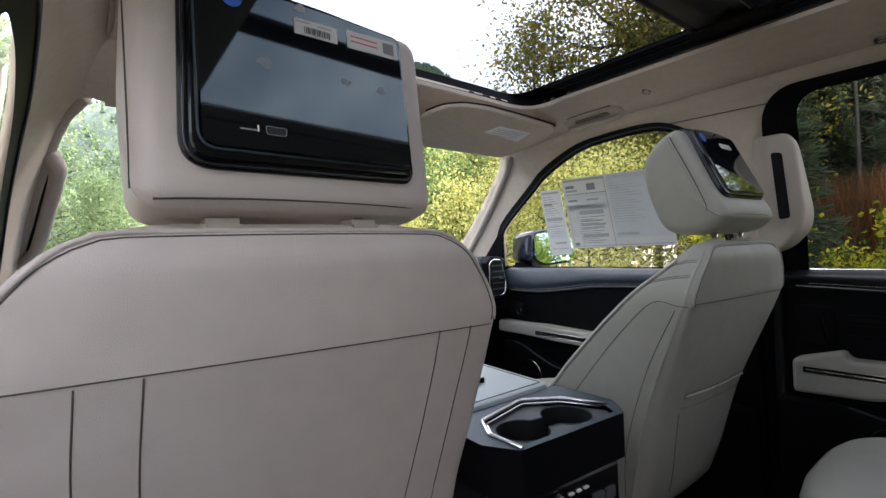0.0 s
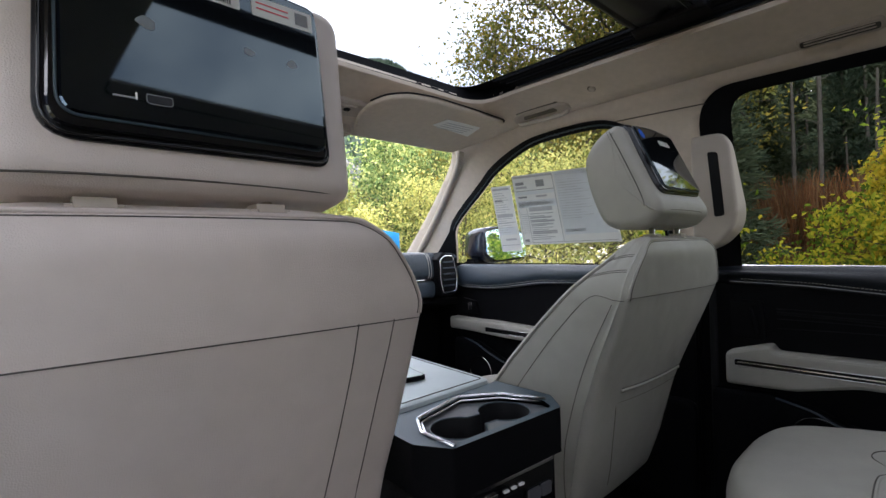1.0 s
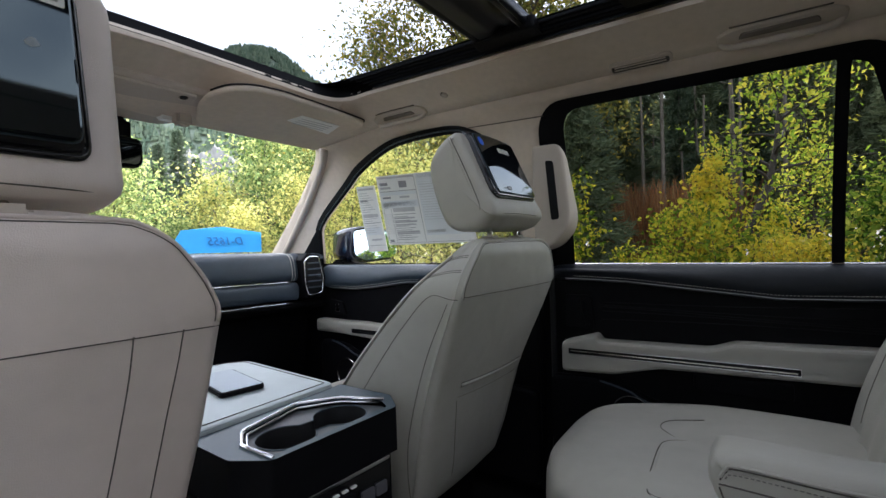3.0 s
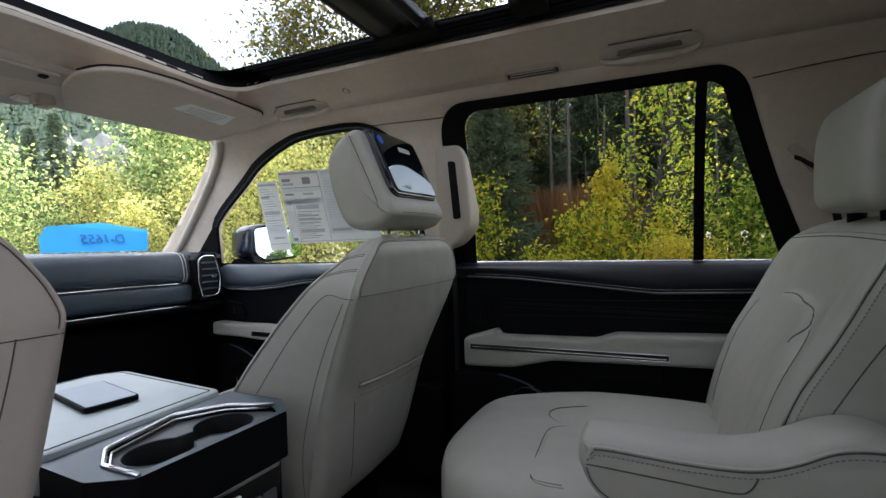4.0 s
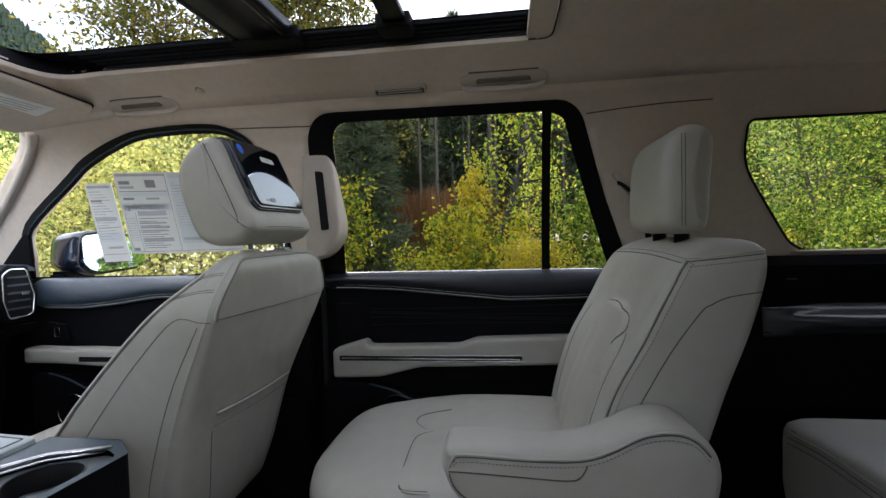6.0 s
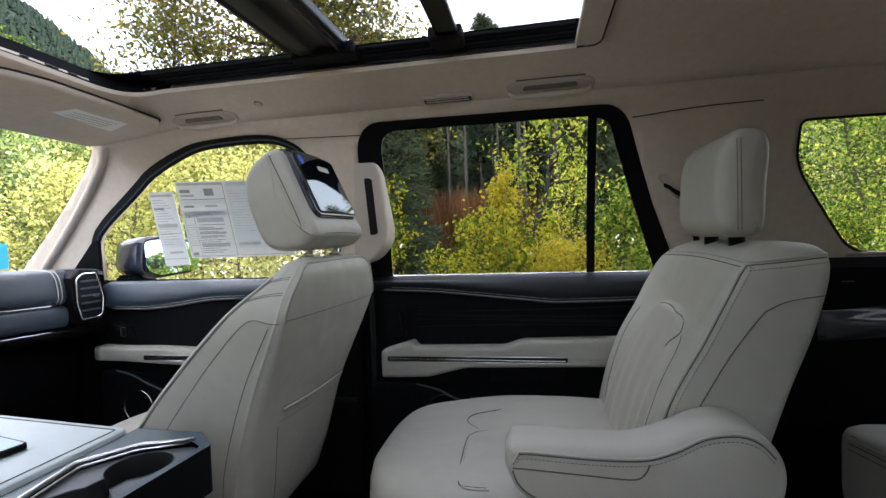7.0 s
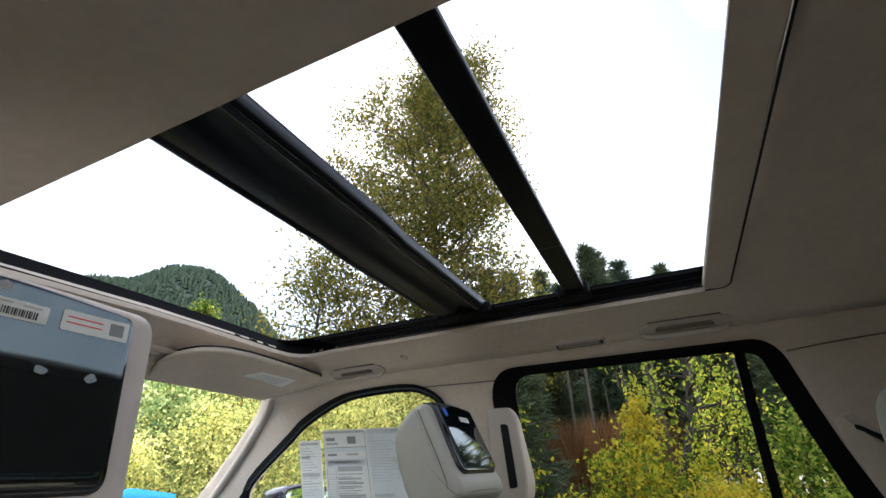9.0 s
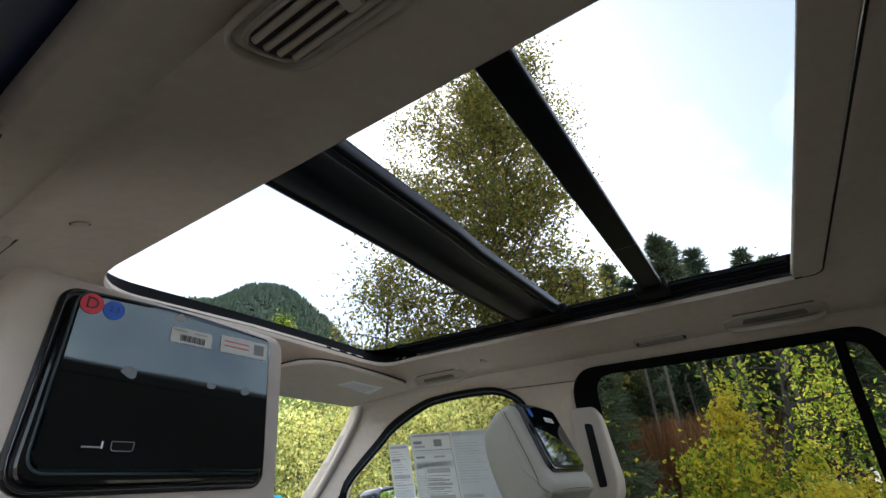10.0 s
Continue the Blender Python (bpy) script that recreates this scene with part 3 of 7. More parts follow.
def front_seat(cx, dy, dz, base, tilt, yaw, prof, head_x, head_w, seams, cover, label):
    seat = thing("front_seat", (cx, 1.05 + dy, 0.60), label, "car seat", "front seats")
    yr = lerp_table([(0.795, 0.90), (0.80, 0.878), (0.81, 0.860), (0.83, 0.842), (0.90, 0.82), (1.05, 0.785), (1.15, 0.75), (1.27, 0.712), (1.345, 0.702), (1.37, 0.71), (1.378, 0.73)])
    yf = lerp_table([(0.62, 1.02), (0.795, 1.05), (0.90, 1.125), (1.059, 1.04), (1.121, 0.99), (1.212, 0.905), (1.287, 0.830), (1.336, 0.775), (1.36, 0.755), (1.372, 0.748), (1.378, 0.742)])
    wr = smooth_table([(0.795, 0.07), (0.81, 0.105), (0.83, 0.122), (0.95, 0.145), (1.07, 0.172), (1.10, 0.182), (1.165, 0.206), (1.22, 0.226), (1.25, 0.233), (1.275, 0.234), (1.30, 0.224), (1.325, 0.207), (1.359, 0.174), (1.372, 0.143), (1.378, 0.10)])
    hw = smooth_table([(0.795, 0.16), (0.81, 0.20), (0.83, 0.215), (0.95, 0.232), (1.10, 0.238), (1.20, 0.240), (1.255, 0.239), (1.275, 0.236), (1.30, 0.226), (1.325, 0.209), (1.359, 0.176), (1.372, 0.145), (1.378, 0.102)])

    inner_w = smooth_table([(0.795, 0.13), (0.81, 0.18), (0.83, 0.20), (0.95, 0.222), (1.05, 0.229), (1.15, 0.235), (1.25, 0.2355), (1.275, 0.234), (1.30, 0.224), (1.325, 0.207), (1.359, 0.174), (1.372, 0.143), (1.378, 0.10)])
    inboard = 1 if cx < 0 else -1

    def cut(z):
        a, b, h = yr(z), yf(z), hw(z)
        wl, w = (wr(z), inner_w(z)) if inboard > 0 else (inner_w(z), wr(z))
        df = min(0.030 + 0.016 * smooth01((1.25 - z) / 0.12), (b - a) * 0.35)
        rr = 0.012 + 0.02 * smooth01((1.26 - z) / 0.05)
        return padded_loop([(-wl, a), (w, a), (h, a + df), (h, b), (-h, b), (-h, a + df)], [rr, rr, 0.03, 0.016, 0.016, 0.03], [0.004 * smooth01((1.37 - z) / 0.02), 0.001, 0.002, -0.012 * smooth01((1.33 - z) / 0.1), 0.002, 0.001])
    sec = Section(cx, dy, dz, cut)
    zs = [0.795, 0.80, 0.805, 0.81, 0.82, 0.83] + frange(0.86, 1.24, 18) + [1.25, 1.26, 1.27, 1.28, 1.29, 1.30, 1.312, 1.325, 1.337, 1.348, 1.356, 1.363, 1.368, 1.372, 1.3755, 1.378]
    back = loft("backrest", [sec.ring(z) for z in zs], cover, seat, "leather backrest with a seamed rear panel")
    # seams across the back, down both sides and over the shoulders
    def groove(pts, r=0.0009):
        tube("seam", pts, r * 0.75, SEAM, back)
    across = lambda u: 1.2635 - 0.005 * u
    groove([sec.rear(u * 0.232, across(u), 0.0002) for u in frange(-1, 1, 50)])
    for line in seams:
        f = smooth_table(sorted((z, x) for x, z in line))
        lo, hi = min(z for x, z in line), max(z for x, z in line)
        groove([sec.rear(f(z), z, 0.0003) for z in frange(hi, lo, 40)], 0.00095)
    for sgn in (-1, 1):
        hem = smooth_table([(0.83, 0.866), (0.962, 0.852), (1.035, 0.834), (1.147, 0.795), (1.257, 0.742)])
        groove([sec.flank(hem(z), z, sgn, 0.0002) for z in frange(1.257, 0.84, 30)])
        arch = curve2([(yr(1.262) + 0.006, 1.2645), (0.741, 1.266), (0.760, 1.271), (0.778, 1.271), (0.800, 1.256), (0.84, 1.214), (0.882, 1.166), (0.956, 1.072), (1.01, 0.995), (1.05, 0.92)], 5)
        groove([sec.flank(a, b, sgn, 0.0002) for a, b in arch], 0.00095)
        tube("piping", [sec.flank(yf(z) - 0.012, z, sgn, 0.0003) for z in frange(1.345, 0.87, 30)], 0.0026, LEATHER, back)
        groove([sec.flank(yf(z) - 0.017, z, sgn, 0.0003) for z in frange(1.34, 0.87, 30)], 0.0007)
        for z0, z1 in ((1.318, 1.303), (1.3145, 1.2995), (1.345, 1.333), (1.3415, 1.3295)):
            groove([sec.flank(yr(z0) + 0.018 + t * (yf(z1) - yr(z0) - 0.03), z0 + (z1 - z0) * t * t, sgn, 0.0002) for t in frange(0, 1, 12)], 0.0007)
    # corded edge round the upper rear panel
    rim = [(-(wr(z) - 0.004), z) for z in frange(1.264, 1.3685, 16)]
    rim += [(x, 1.3700 + 0.0015 * (1 - (x / 0.15) ** 2)) for x in frange(-0.135, 0.135, 16)]
    rim += [(-x, z) for x, z in rim[:16][::-1]]
    tube("piping", [sec.rear(x, z, 0.0003) for x, z in rim], 0.0024, cover, back)
    groove([sec.rear(x * 0.982, z - 0.0035 * smooth01((z - 1.34) / 0.03), 0.0003) for x, z in rim], 0.0008)
    # map pocket
    if cover is LEATHER:
        lip_z = lambda u: 1.072 - 0.006 * u - 0.004 * (1 - u * u)
        tube("pocket_edge", [sec.rear(u * 0.150, lip_z(u), 0.0012) for u in frange(-1, 1, 24)], 0.0034, cover, back, "welted edge of a map pocket")
        groove([sec.rear(u * 0.150, lip_z(u) + 0.0045, 0.0004) for u in frange(-1, 1, 24)], 0.0014)
        groove([sec.rear(u * 0.150, lip_z(u) - 0.0045, 0.0006) for u in frange(-1, 1, 24)], 0.0008)
        groove([sec.rear(u * 0.150, lip_z(u) - 0.026, 0.0002) for u in frange(-1, 1, 24)], 0.0007)
        for sgn in (-1, 1):
            groove([sec.rear(sgn * (0.152 - 0.22 * (1.045 - z)), z, 0.0003) for z in frange(1.045, 0.86, 16)], 0.0008)
    # cushion
    zs = [0.80, 0.825, 0.865, 0.900, 0.922, 0.934]
    loft("seat_cushion", [[p + Vector((0, dy, dz)) for p in ring(cx, 0.25 - 0.04 * k ** 3, 0.93 + 0.03 * k, 1.44 - 0.05 * k ** 2, z, 4.5)] for z, k in zip(zs, (0.4, 0, 0, 0.2, 0.5, 1.0))], LEATHER, seat)
    box("seat_base", (cx - 0.2, 0.95 + dy, 0.60), (cx + 0.2, 1.42 + dy, 0.85), BLACK, seat, "black plastic seat base", bevel=0.02)
    # headrest
    prof = curve2(prof + prof[:1], 4)[:-1]
    head = cushion_block("headrest", prof, head_x - head_w, head_x + head_w, 0.020, cover, seat, "thick padded headrest holding a screen", shear=yaw)

    scr_x = cx + (0.006 if cover is VINYL else 0.0)

    def face(off):
        return lambda x, z: Vector((scr_x + x, base + (z - 1.47) * tilt + yaw * x - off, z))
    turn = 0.035 if cover is VINYL else 0.0

    def pane(off):
        return lambda x, z: face(off + turn * x)(x, z)
    for sgn in (-1, 1):
        xs = head_x + sgn * (head_w + 0.0004)
        side = curve2([(face(0)(0, z).y + d, z) for z, d in ((1.588, 0.019), (1.55, 0.018), (1.49, 0.018), (1.45, 0.020), (1.435, 0.024))], 6)
        groove_side = [Vector((xs, a + yaw * (xs - cx), b)) for a, b in side]
        tube("seam", groove_side, 0.0009, SEAM, head)
        stitches([p + Vector((0, 0.0065, 0)) for p in groove_side], STITCH, head)
    low_y = min(p[0] for p in prof if p[1] < 1.44)
    tube("seam", [Vector((head_x + u * (head_w - 0.012), low_y + yaw * (head_x - cx + u * head_w) + 0.0005 + 0.004 * u ** 8, 1.4285 - 0.003 * u * u)) for u in frange(-1, 1, 30)], 0.0009, SEAM, head)
    for sgn in (-1, 1):
        py = sum(p[0] for p in prof) / len(prof) - 0.034
        tube("post", [(cx + sgn * 0.065, py, 1.33 + dz), (cx + sgn * 0.065, py, 1.42)], 0.006, STEEL, seat, "polished steel headrest post", sides=12)
        box("post_guide", (cx + sgn * 0.065 - 0.018, py - 0.018, 1.364 + dz), (cx + sgn * 0.065 + 0.018, py + 0.018, 1.3825 + dz), TRIM if cover is VINYL else LEATHER, seat, bevel=0.005)
    # the screen in the rear of the headrest
    wide, low = (0.011, 0.010) if cover is VINYL else (0.0, 0.0)
    outline = rounded([(-0.106, 1.459 - low), (0.107 + wide, 1.461 - low), (0.107 + 0.7 * wide, 1.606), (0.0, 1.613), (-0.101, 1.607)], [0.026, 0.016, 0.016, 0.15, 0.016], 6)
    shell = prism("screen_bezel", outline, face(-0.02), face(0.007), SATIN, head, "black plastic screen surround", bevel=0.005, segs=3)
    mid = inset_ring(outline, -0.0065)
    prism("bezel_step", mid, face(0.0), face(0.0125), GLOSSBLACK, head, "glossy inner edge of the surround", bevel=0.004, segs=3)
    inner = rounded([(-0.092, 1.4725 - 0.7 * low), (0.100 + 0.6 * wide, 1.4730 - 0.7 * low), (0.0985 + 0.6 * wide, 1.6035), (0.0, 1.608), (-0.090, 1.6015)], [0.014, 0.009, 0.010, 0.12, 0.012], 6)
    prism("screen", inner, face(0.0), pane(0.0165), SCREEN, head, "switched-off glossy screen", bevel=0.002)
    tube("bezel_ring", [face(0.0075)(a, b) for a, b in inset_ring(outline, -0.0035)], 0.0012, GLOSSBLACK, head, cyclic=True)
    tube("bezel_ring", [face(0.0135)(a, b) for a, b in inset_ring(inner, 0.0012)], 0.0010, CONSOLE, head, cyclic=True)
    port = rounded([(-0.0415, 1.4805), (-0.0245, 1.4805), (-0.0245, 1.4875), (-0.0415, 1.4875)], [0.003, 0.003, 0.0012, 0.0012])
    prism("usb_port", port, pane(0.015), pane(0.0170), SATIN, head)
    tube("port_rim", [pane(0.0172)(a, b) for a, b in port], 0.0004, MID_INK, head, cyclic=True)
    prism("card_slot", [(-0.062, 1.4822), (-0.0475, 1.4822), (-0.0475, 1.4836), (-0.062, 1.4836)], pane(0.015), pane(0.0170), MID_INK, head)
    prism("card_slot_edge", [(-0.0485, 1.4820), (-0.0473, 1.4820), (-0.0473, 1.4872), (-0.0485, 1.4872)], pane(0.015), pane(0.0171), PAPER, head)
    return pane


HEAD_P = [(0.701, 1.416), (0.695, 1.425), (0.699, 1.445), (0.714, 1.470), (0.733, 1.510), (0.752, 1.552), (0.768, 1.588), (0.782, 1.601), (0.805, 1.594), (0.828, 1.577), (0.846, 1.553), (0.852, 1.528), (0.845, 1.485), (0.833, 1.449), (0.818, 1.416), (0.800, 1.399), (0.776, 1.392), (0.748, 1.393), (0.718, 1.401)]
HEAD_D = [(0.756, 1.419), (0.747, 1.431), (0.7485, 1.455), (0.752, 1.490), (0.757, 1.540), (0.762, 1.590), (0.768, 1.612), (0.785, 1.622), (0.815, 1.618), (0.850, 1.605), (0.880, 1.575), (0.892, 1.530), (0.890, 1.480), (0.880, 1.440), (0.860, 1.418), (0.820, 1.410), (0.780, 1.413)]
SEAMS_D = [[(-0.165, 1.264), (-0.169, 1.19), (-0.170, 1.05), (-0.165, 0.85)],
           [(-0.125, 1.264), (-0.128, 1.18), (-0.128, 1.05), (-0.125, 0.85)],
           [(0.147, 1.262), (0.147, 1.235), (0.143, 1.16), (0.136, 1.06), (0.13, 0.98), (0.13, 0.85)],
           [(0.193, 1.261), (0.192, 1.235), (0.186, 1.16), (0.180, 1.05), (0.175, 0.98), (0.17, 0.85)]]
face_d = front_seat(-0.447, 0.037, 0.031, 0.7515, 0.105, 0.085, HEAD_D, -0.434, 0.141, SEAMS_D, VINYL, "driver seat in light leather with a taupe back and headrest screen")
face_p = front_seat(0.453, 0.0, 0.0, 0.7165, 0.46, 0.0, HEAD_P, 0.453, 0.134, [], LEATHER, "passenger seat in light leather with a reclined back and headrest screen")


def second_seat(cx):
    seat = thing("captain_chair", (cx, 0.25, 0.60), "second-row captain chair in light leather with a folding armrest", "car seat")
    yr = smooth_table([(0.80, 0.02), (0.95, -0.02), (1.103, -0.067), (1.167, -0.088), (1.25, -0.119), (1.349, -0.148), (1.368, -0.152), (1.380, -0.145), (1.385, -0.12)])
    yb = smooth_table([(0.80, 0.165), (0.91, 0.140), (1.05, 0.112), (1.115, 0.092), (1.155, 0.077), (1.235, 0.034), (1.313, -0.006), (1.340, -0.022), (1.356, -0.036), (1.372, -0.062), (1.381, -0.085), (1.385, -0.10)])
    hw = smooth_table([(0.80, 0.225), (1.0, 0.235), (1.25, 0.235), (1.32, 0.232), (1.345, 0.226), (1.362, 0.214), (1.375, 0.196), (1.382, 0.176), (1.385, 0.15)])
    # the centre lies back between the bolsters, with a raised pad in it
    deep = smooth_table([(0.80, 0.010), (1.0, 0.016), (1.17, 0.020), (1.26, 0.015), (1.32, 0.006), (1.35, 0.0), (1.385, 0.0)])
    pad_w = smooth_table([(0.90, 0.145), (1.05, 0.134), (1.15, 0.119), (1.215, 0.101), (1.24, 0.090), (1.252, 0.074), (1.264, 0.045)])

    def cut(z):
        a, b, h = yr(z), yb(z), hw(z)
        lp = padded_loop([(-h, a), (h, a), (h, b), (-h, b)], [min(0.022, (b - a) * 0.4)] * 2 + [min(0.020, (b - a) * 0.4)] * 2, [0.003, 0.004, 0.0, 0.004], 6, 1)
        n = 7
        # the front edge runs between the third and the fourth corner
        i0 = 3 * (n + 1) - 1
        out = lp[:i0]
        p, q = Vector(lp[i0 - 1]), Vector(lp[i0 + 1])
        for k in range(1, 70):
            t = k / 70
            x = p.x + (q.x - p.x) * t
            e = 1 - smooth01((abs(x) / h - 0.36) / 0.46)
            pad = smooth01((pad_w(z) - abs(x) + 0.004) / 0.014) * smooth01((1.266 - z) / 0.012)
            flute = 0.0016 * math.cos(x * 95) * e * smooth01((1.24 - z) / 0.06)
            out.append((x, p.y + (q.y - p.y) * t - deep(z) * e + 0.012 * pad + flute))
        return out + lp[i0 + 1:]
    sec = Section(cx, 0.0, 0.0, cut)
    zs = frange(0.82, 1.19, 16) + frange(1.20, 1.275, 18) + [1.285, 1.30, 1.315, 1.33, 1.342, 1.350, 1.357, 1.363, 1.369, 1.374, 1.378, 1.3815, 1.384, 1.385]
    back = loft("backrest", [sec.ring(z) for z in zs], LEATHER, seat, "seamed backrest with side bolsters and a centre pad")
    edge = smooth_table([(0.95, 0.118), (1.115, 0.086), (1.155, 0.072), (1.233, 0.030), (1.313, -0.011), (1.345, -0.030), (1.353, -0.038)])
    line = [sec.flank(edge(z), z, -1) for z in frange(0.97, 1.353, 34)]
    tube("piping", [p + Vector((-0.0003, 0.003, 0)) for p in line], 0.0024, LEATHER, back)
    tube("seam", line, 0.00095, SEAM, back)
    stitches([sec.flank(edge(z) - 0.008, z, -1, 0.0003) for z in frange(0.97, 1.350, 34)], STITCH, back)
    over = [(-0.038 - t * 0.112, 1.353 + 0.010 * t) for t in frange(0, 1, 16)]
    tube("seam", [sec.flank(a, b, -1, 0.0003) for a, b in over], 0.0009, SEAM, back)
    tube("piping", [sec.flank(a, b + 0.004, -1, 0.0003) for a, b in over], 0.0022, LEATHER, back)
    stitches([sec.flank(a, b - 0.007, -1, 0.0003) for a, b in over], STITCH, back)
    tube("seam", [sec.front(-0.222 + 0.444 * t, 1.350 + 0.006 * math.sin(math.pi * t), 0.0003) for t in frange(0, 1, 30)], 0.0009, SEAM, back)
    stitches([sec.front(-0.222 + 0.444 * t, 1.356 + 0.006 * math.sin(math.pi * t), 0.0004) for t in frange(0, 1, 30)], STITCH, back)
    corner = curve2([(-0.135, 1.309), (-0.105, 1.306), (-0.079, 1.301), (-0.060, 1.292), (-0.046, 1.281), (-0.006, 1.224), (0.035, 1.151), (0.062, 1.10), (0.08, 1.06)], 5)
    tube("seam", [sec.flank(a, b, -1, 0.0002) for a, b in corner], 0.0009, SEAM, back)
    bridge = [(-0.088, 1.200), (-0.098, 1.225), (-0.090, 1.243), (-0.06, 1.256), (0.0, 1.261), (0.045, 1.259), (0.080, 1.248), (0.099, 1.216), (0.118, 1.155), (0.131, 1.08), (0.145, 0.98)]
    tube("seam", [sec.front(a, b, 0.0002) for a, b in curve2(bridge, 5)], 0.0012, SEAM, back)
    tube("seam", [sec.front(a, b, 0.0002) for a, b in curve2([(-0.110, 1.224), (-0.136, 1.212), (-0.150, 1.18), (-0.163, 1.10), (-0.172, 1.02)], 6)], 0.0008, SEAM, back)
    tube("seam", [sec.front(a, b, 0.0002) for a, b in curve2([(0.165, 1.232), (0.176, 1.20), (0.172, 1.12), (0.165, 1.02)], 6)], 0.0008, SEAM, back)
    # headrest
    prof = [(-0.096, 1.394), (-0.110, 1.402), (-0.116, 1.425), (-0.119, 1.48), (-0.124, 1.53), (-0.123, 1.556), (-0.114, 1.572), (-0.096, 1.579), (-0.074, 1.577), (-0.056, 1.563), (-0.044, 1.538), (-0.038, 1.50), (-0.036, 1.45), (-0.038, 1.415), (-0.050, 1.398), (-0.072, 1.393)]
    prof = curve2(prof + prof[:1], 4)[:-1]
    head = cushion_block("headrest", prof, cx - 0.112, cx + 0.112, 0.024, LEATHER, seat, "tall winged leather headrest")
    for yy in (-0.066, -0.072):
        tube("seam", [(cx - 0.1145 - 0.001 * math.sin(math.pi * (z - 1.40) / 0.17), yy - 0.004 * (z - 1.4), z) for z in frange(1.405, 1.56, 12)], 0.0006, SEAM, head)
    for sgn in (-1, 1):
        tube("post", [(cx + sgn * 0.06, -0.085, 1.34), (cx + sgn * 0.06, -0.085, 1.42)], 0.006, STEEL, seat, "polished steel headrest post", sides=12)
        tube("post_guide", [(cx + sgn * 0.06, -0.085, 1.376), (cx + sgn * 0.06, -0.085, 1.392)], 0.013, BLACK, seat, "black headrest post sleeve", sides=14)
    # cushion
    zs = [0.80, 0.86, 0.91, 0.945, 0.965, 0.978, 0.986, 0.990]
    ks = (0.35, 0.08, 0.0, 0.08, 0.22, 0.42, 0.68, 1.0)
    def dish(p):
        """Raised side bolsters and a lower middle."""
        u, v = (p.x - cx) / 0.245, p.y
        return p + Vector((0, 0, (0.012 * smooth01((abs(u) - 0.5) / 0.3) * smooth01((0.50 - v) / 0.2)) * smooth01((p.z - 0.93) / 0.05)))
    cush = loft("seat_cushion", [[dish(p) for p in ring(cx, 0.25 - 0.05 * k, 0.0, 0.610 - 0.11 * k * k, z, 3.4, 72)] for z, k in zip(zs, ks)], LEATHER, seat)
    inset = curve2([(-0.221, 0.36), (-0.219, 0.400), (-0.200, 0.412), (-0.154, 0.416), (-0.045, 0.419), (-0.012, 0.410), (0.003, 0.385), (0.006, 0.34), (0.008, 0.22), (0.008, 0.06)], 6)
    tube("seam", [(cx + a, b, 0.9912) for a, b in inset], 0.0012, SEAM, cush)
    tube("piping", [(cx + a - 0.003, b - 0.004, 0.9902) for a, b in inset], 0.0022, LEATHER, cush)
    tube("seam", [(cx + a, b, c) for a, b, c in ((0.012, 0.40, 0.9912), (0.05, 0.43, 0.9915), (0.09, 0.42, 0.9925), (0.12, 0.36, 0.9945))], 0.0009, SEAM, cush, smooth_steps=6)
    box("seat_base", (cx - 0.21, 0.05, 0.60), (cx + 0.21, 0.50, 0.82), BLACK, seat, "black plastic seat base", bevel=0.02)
    # armrest
    prof = [(0.322, 1.082), (0.320, 1.103), (0.300, 1.1145), (0.20, 1.1125), (0.14, 1.1155), (0.095, 1.131), (0.055, 1.150), (0.02, 1.154), (-0.012, 1.140), (-0.036, 1.108), (-0.038, 1.07), (-0.020, 1.03), (0.05, 1.0), (0.15, 1.010), (0.25, 1.020), (0.302, 1.043)]
    prof = curve2(prof + prof[:1], 4)[:-1]
    x0, x1 = cx - 0.325, cx - 0.243
    rings = []
    for t, k in ((0.0, 0.013), (0.02, 0.0075), (0.07, 0.003), (0.16, 0.0005), (0.30, 0.0), (0.75, 0.0), (0.88, 0.001), (0.96, 0.005), (1.0, 0.012)):
        rings.append([Vector((x0 + (x1 - x0) * t, a, b)) for a, b in inset_ring(prof, -k)])
    arm = loft("armrest", rings, LEATHER, seat, "padded leather armrest folded down")
    sm = [(0.309, 1.088), (0.303, 1.0985), (0.290, 1.1035), (0.20, 1.1005), (0.135, 1.103), (0.096, 1.116), (0.059, 1.1355), (0.022, 1.1415), (-0.004, 1.134), (-0.022, 1.115)]
    tube("piping", [(x0 - 0.0002, a, b + 0.002) for a, b in curve2(sm, 5)], 0.0022, LEATHER, arm)
    tube("seam", [(x0 - 0.0006, a, b - 0.0012) for a, b in curve2(sm, 5)], 0.0010, SEAM, arm)
    stitches([(x0 - 0.0003, a, b - 0.008) for a, b in curve2(sm[1:], 5)], STITCH, arm)
    sm = [(0.310, 1.081), (0.30, 1.0815), (0.22, 1.078), (0.155, 1.0755), (0.137, 1.081), (0.128, 1.097)]
    tube("seam", [(x0 - 0.0004, a, b) for a, b in curve2(sm, 5)], 0.0010, SEAM, arm)
    low_edge = [(0.310, 1.078), (0.303, 1.060), (0.288, 1.046), (0.262, 1.036), (0.20, 1.030)]
    tube("seam", [(x0 - 0.0004, a, b) for a, b in curve2(low_edge, 5)], 0.0010, SEAM, arm)
    return seat


second_seat(0.445)

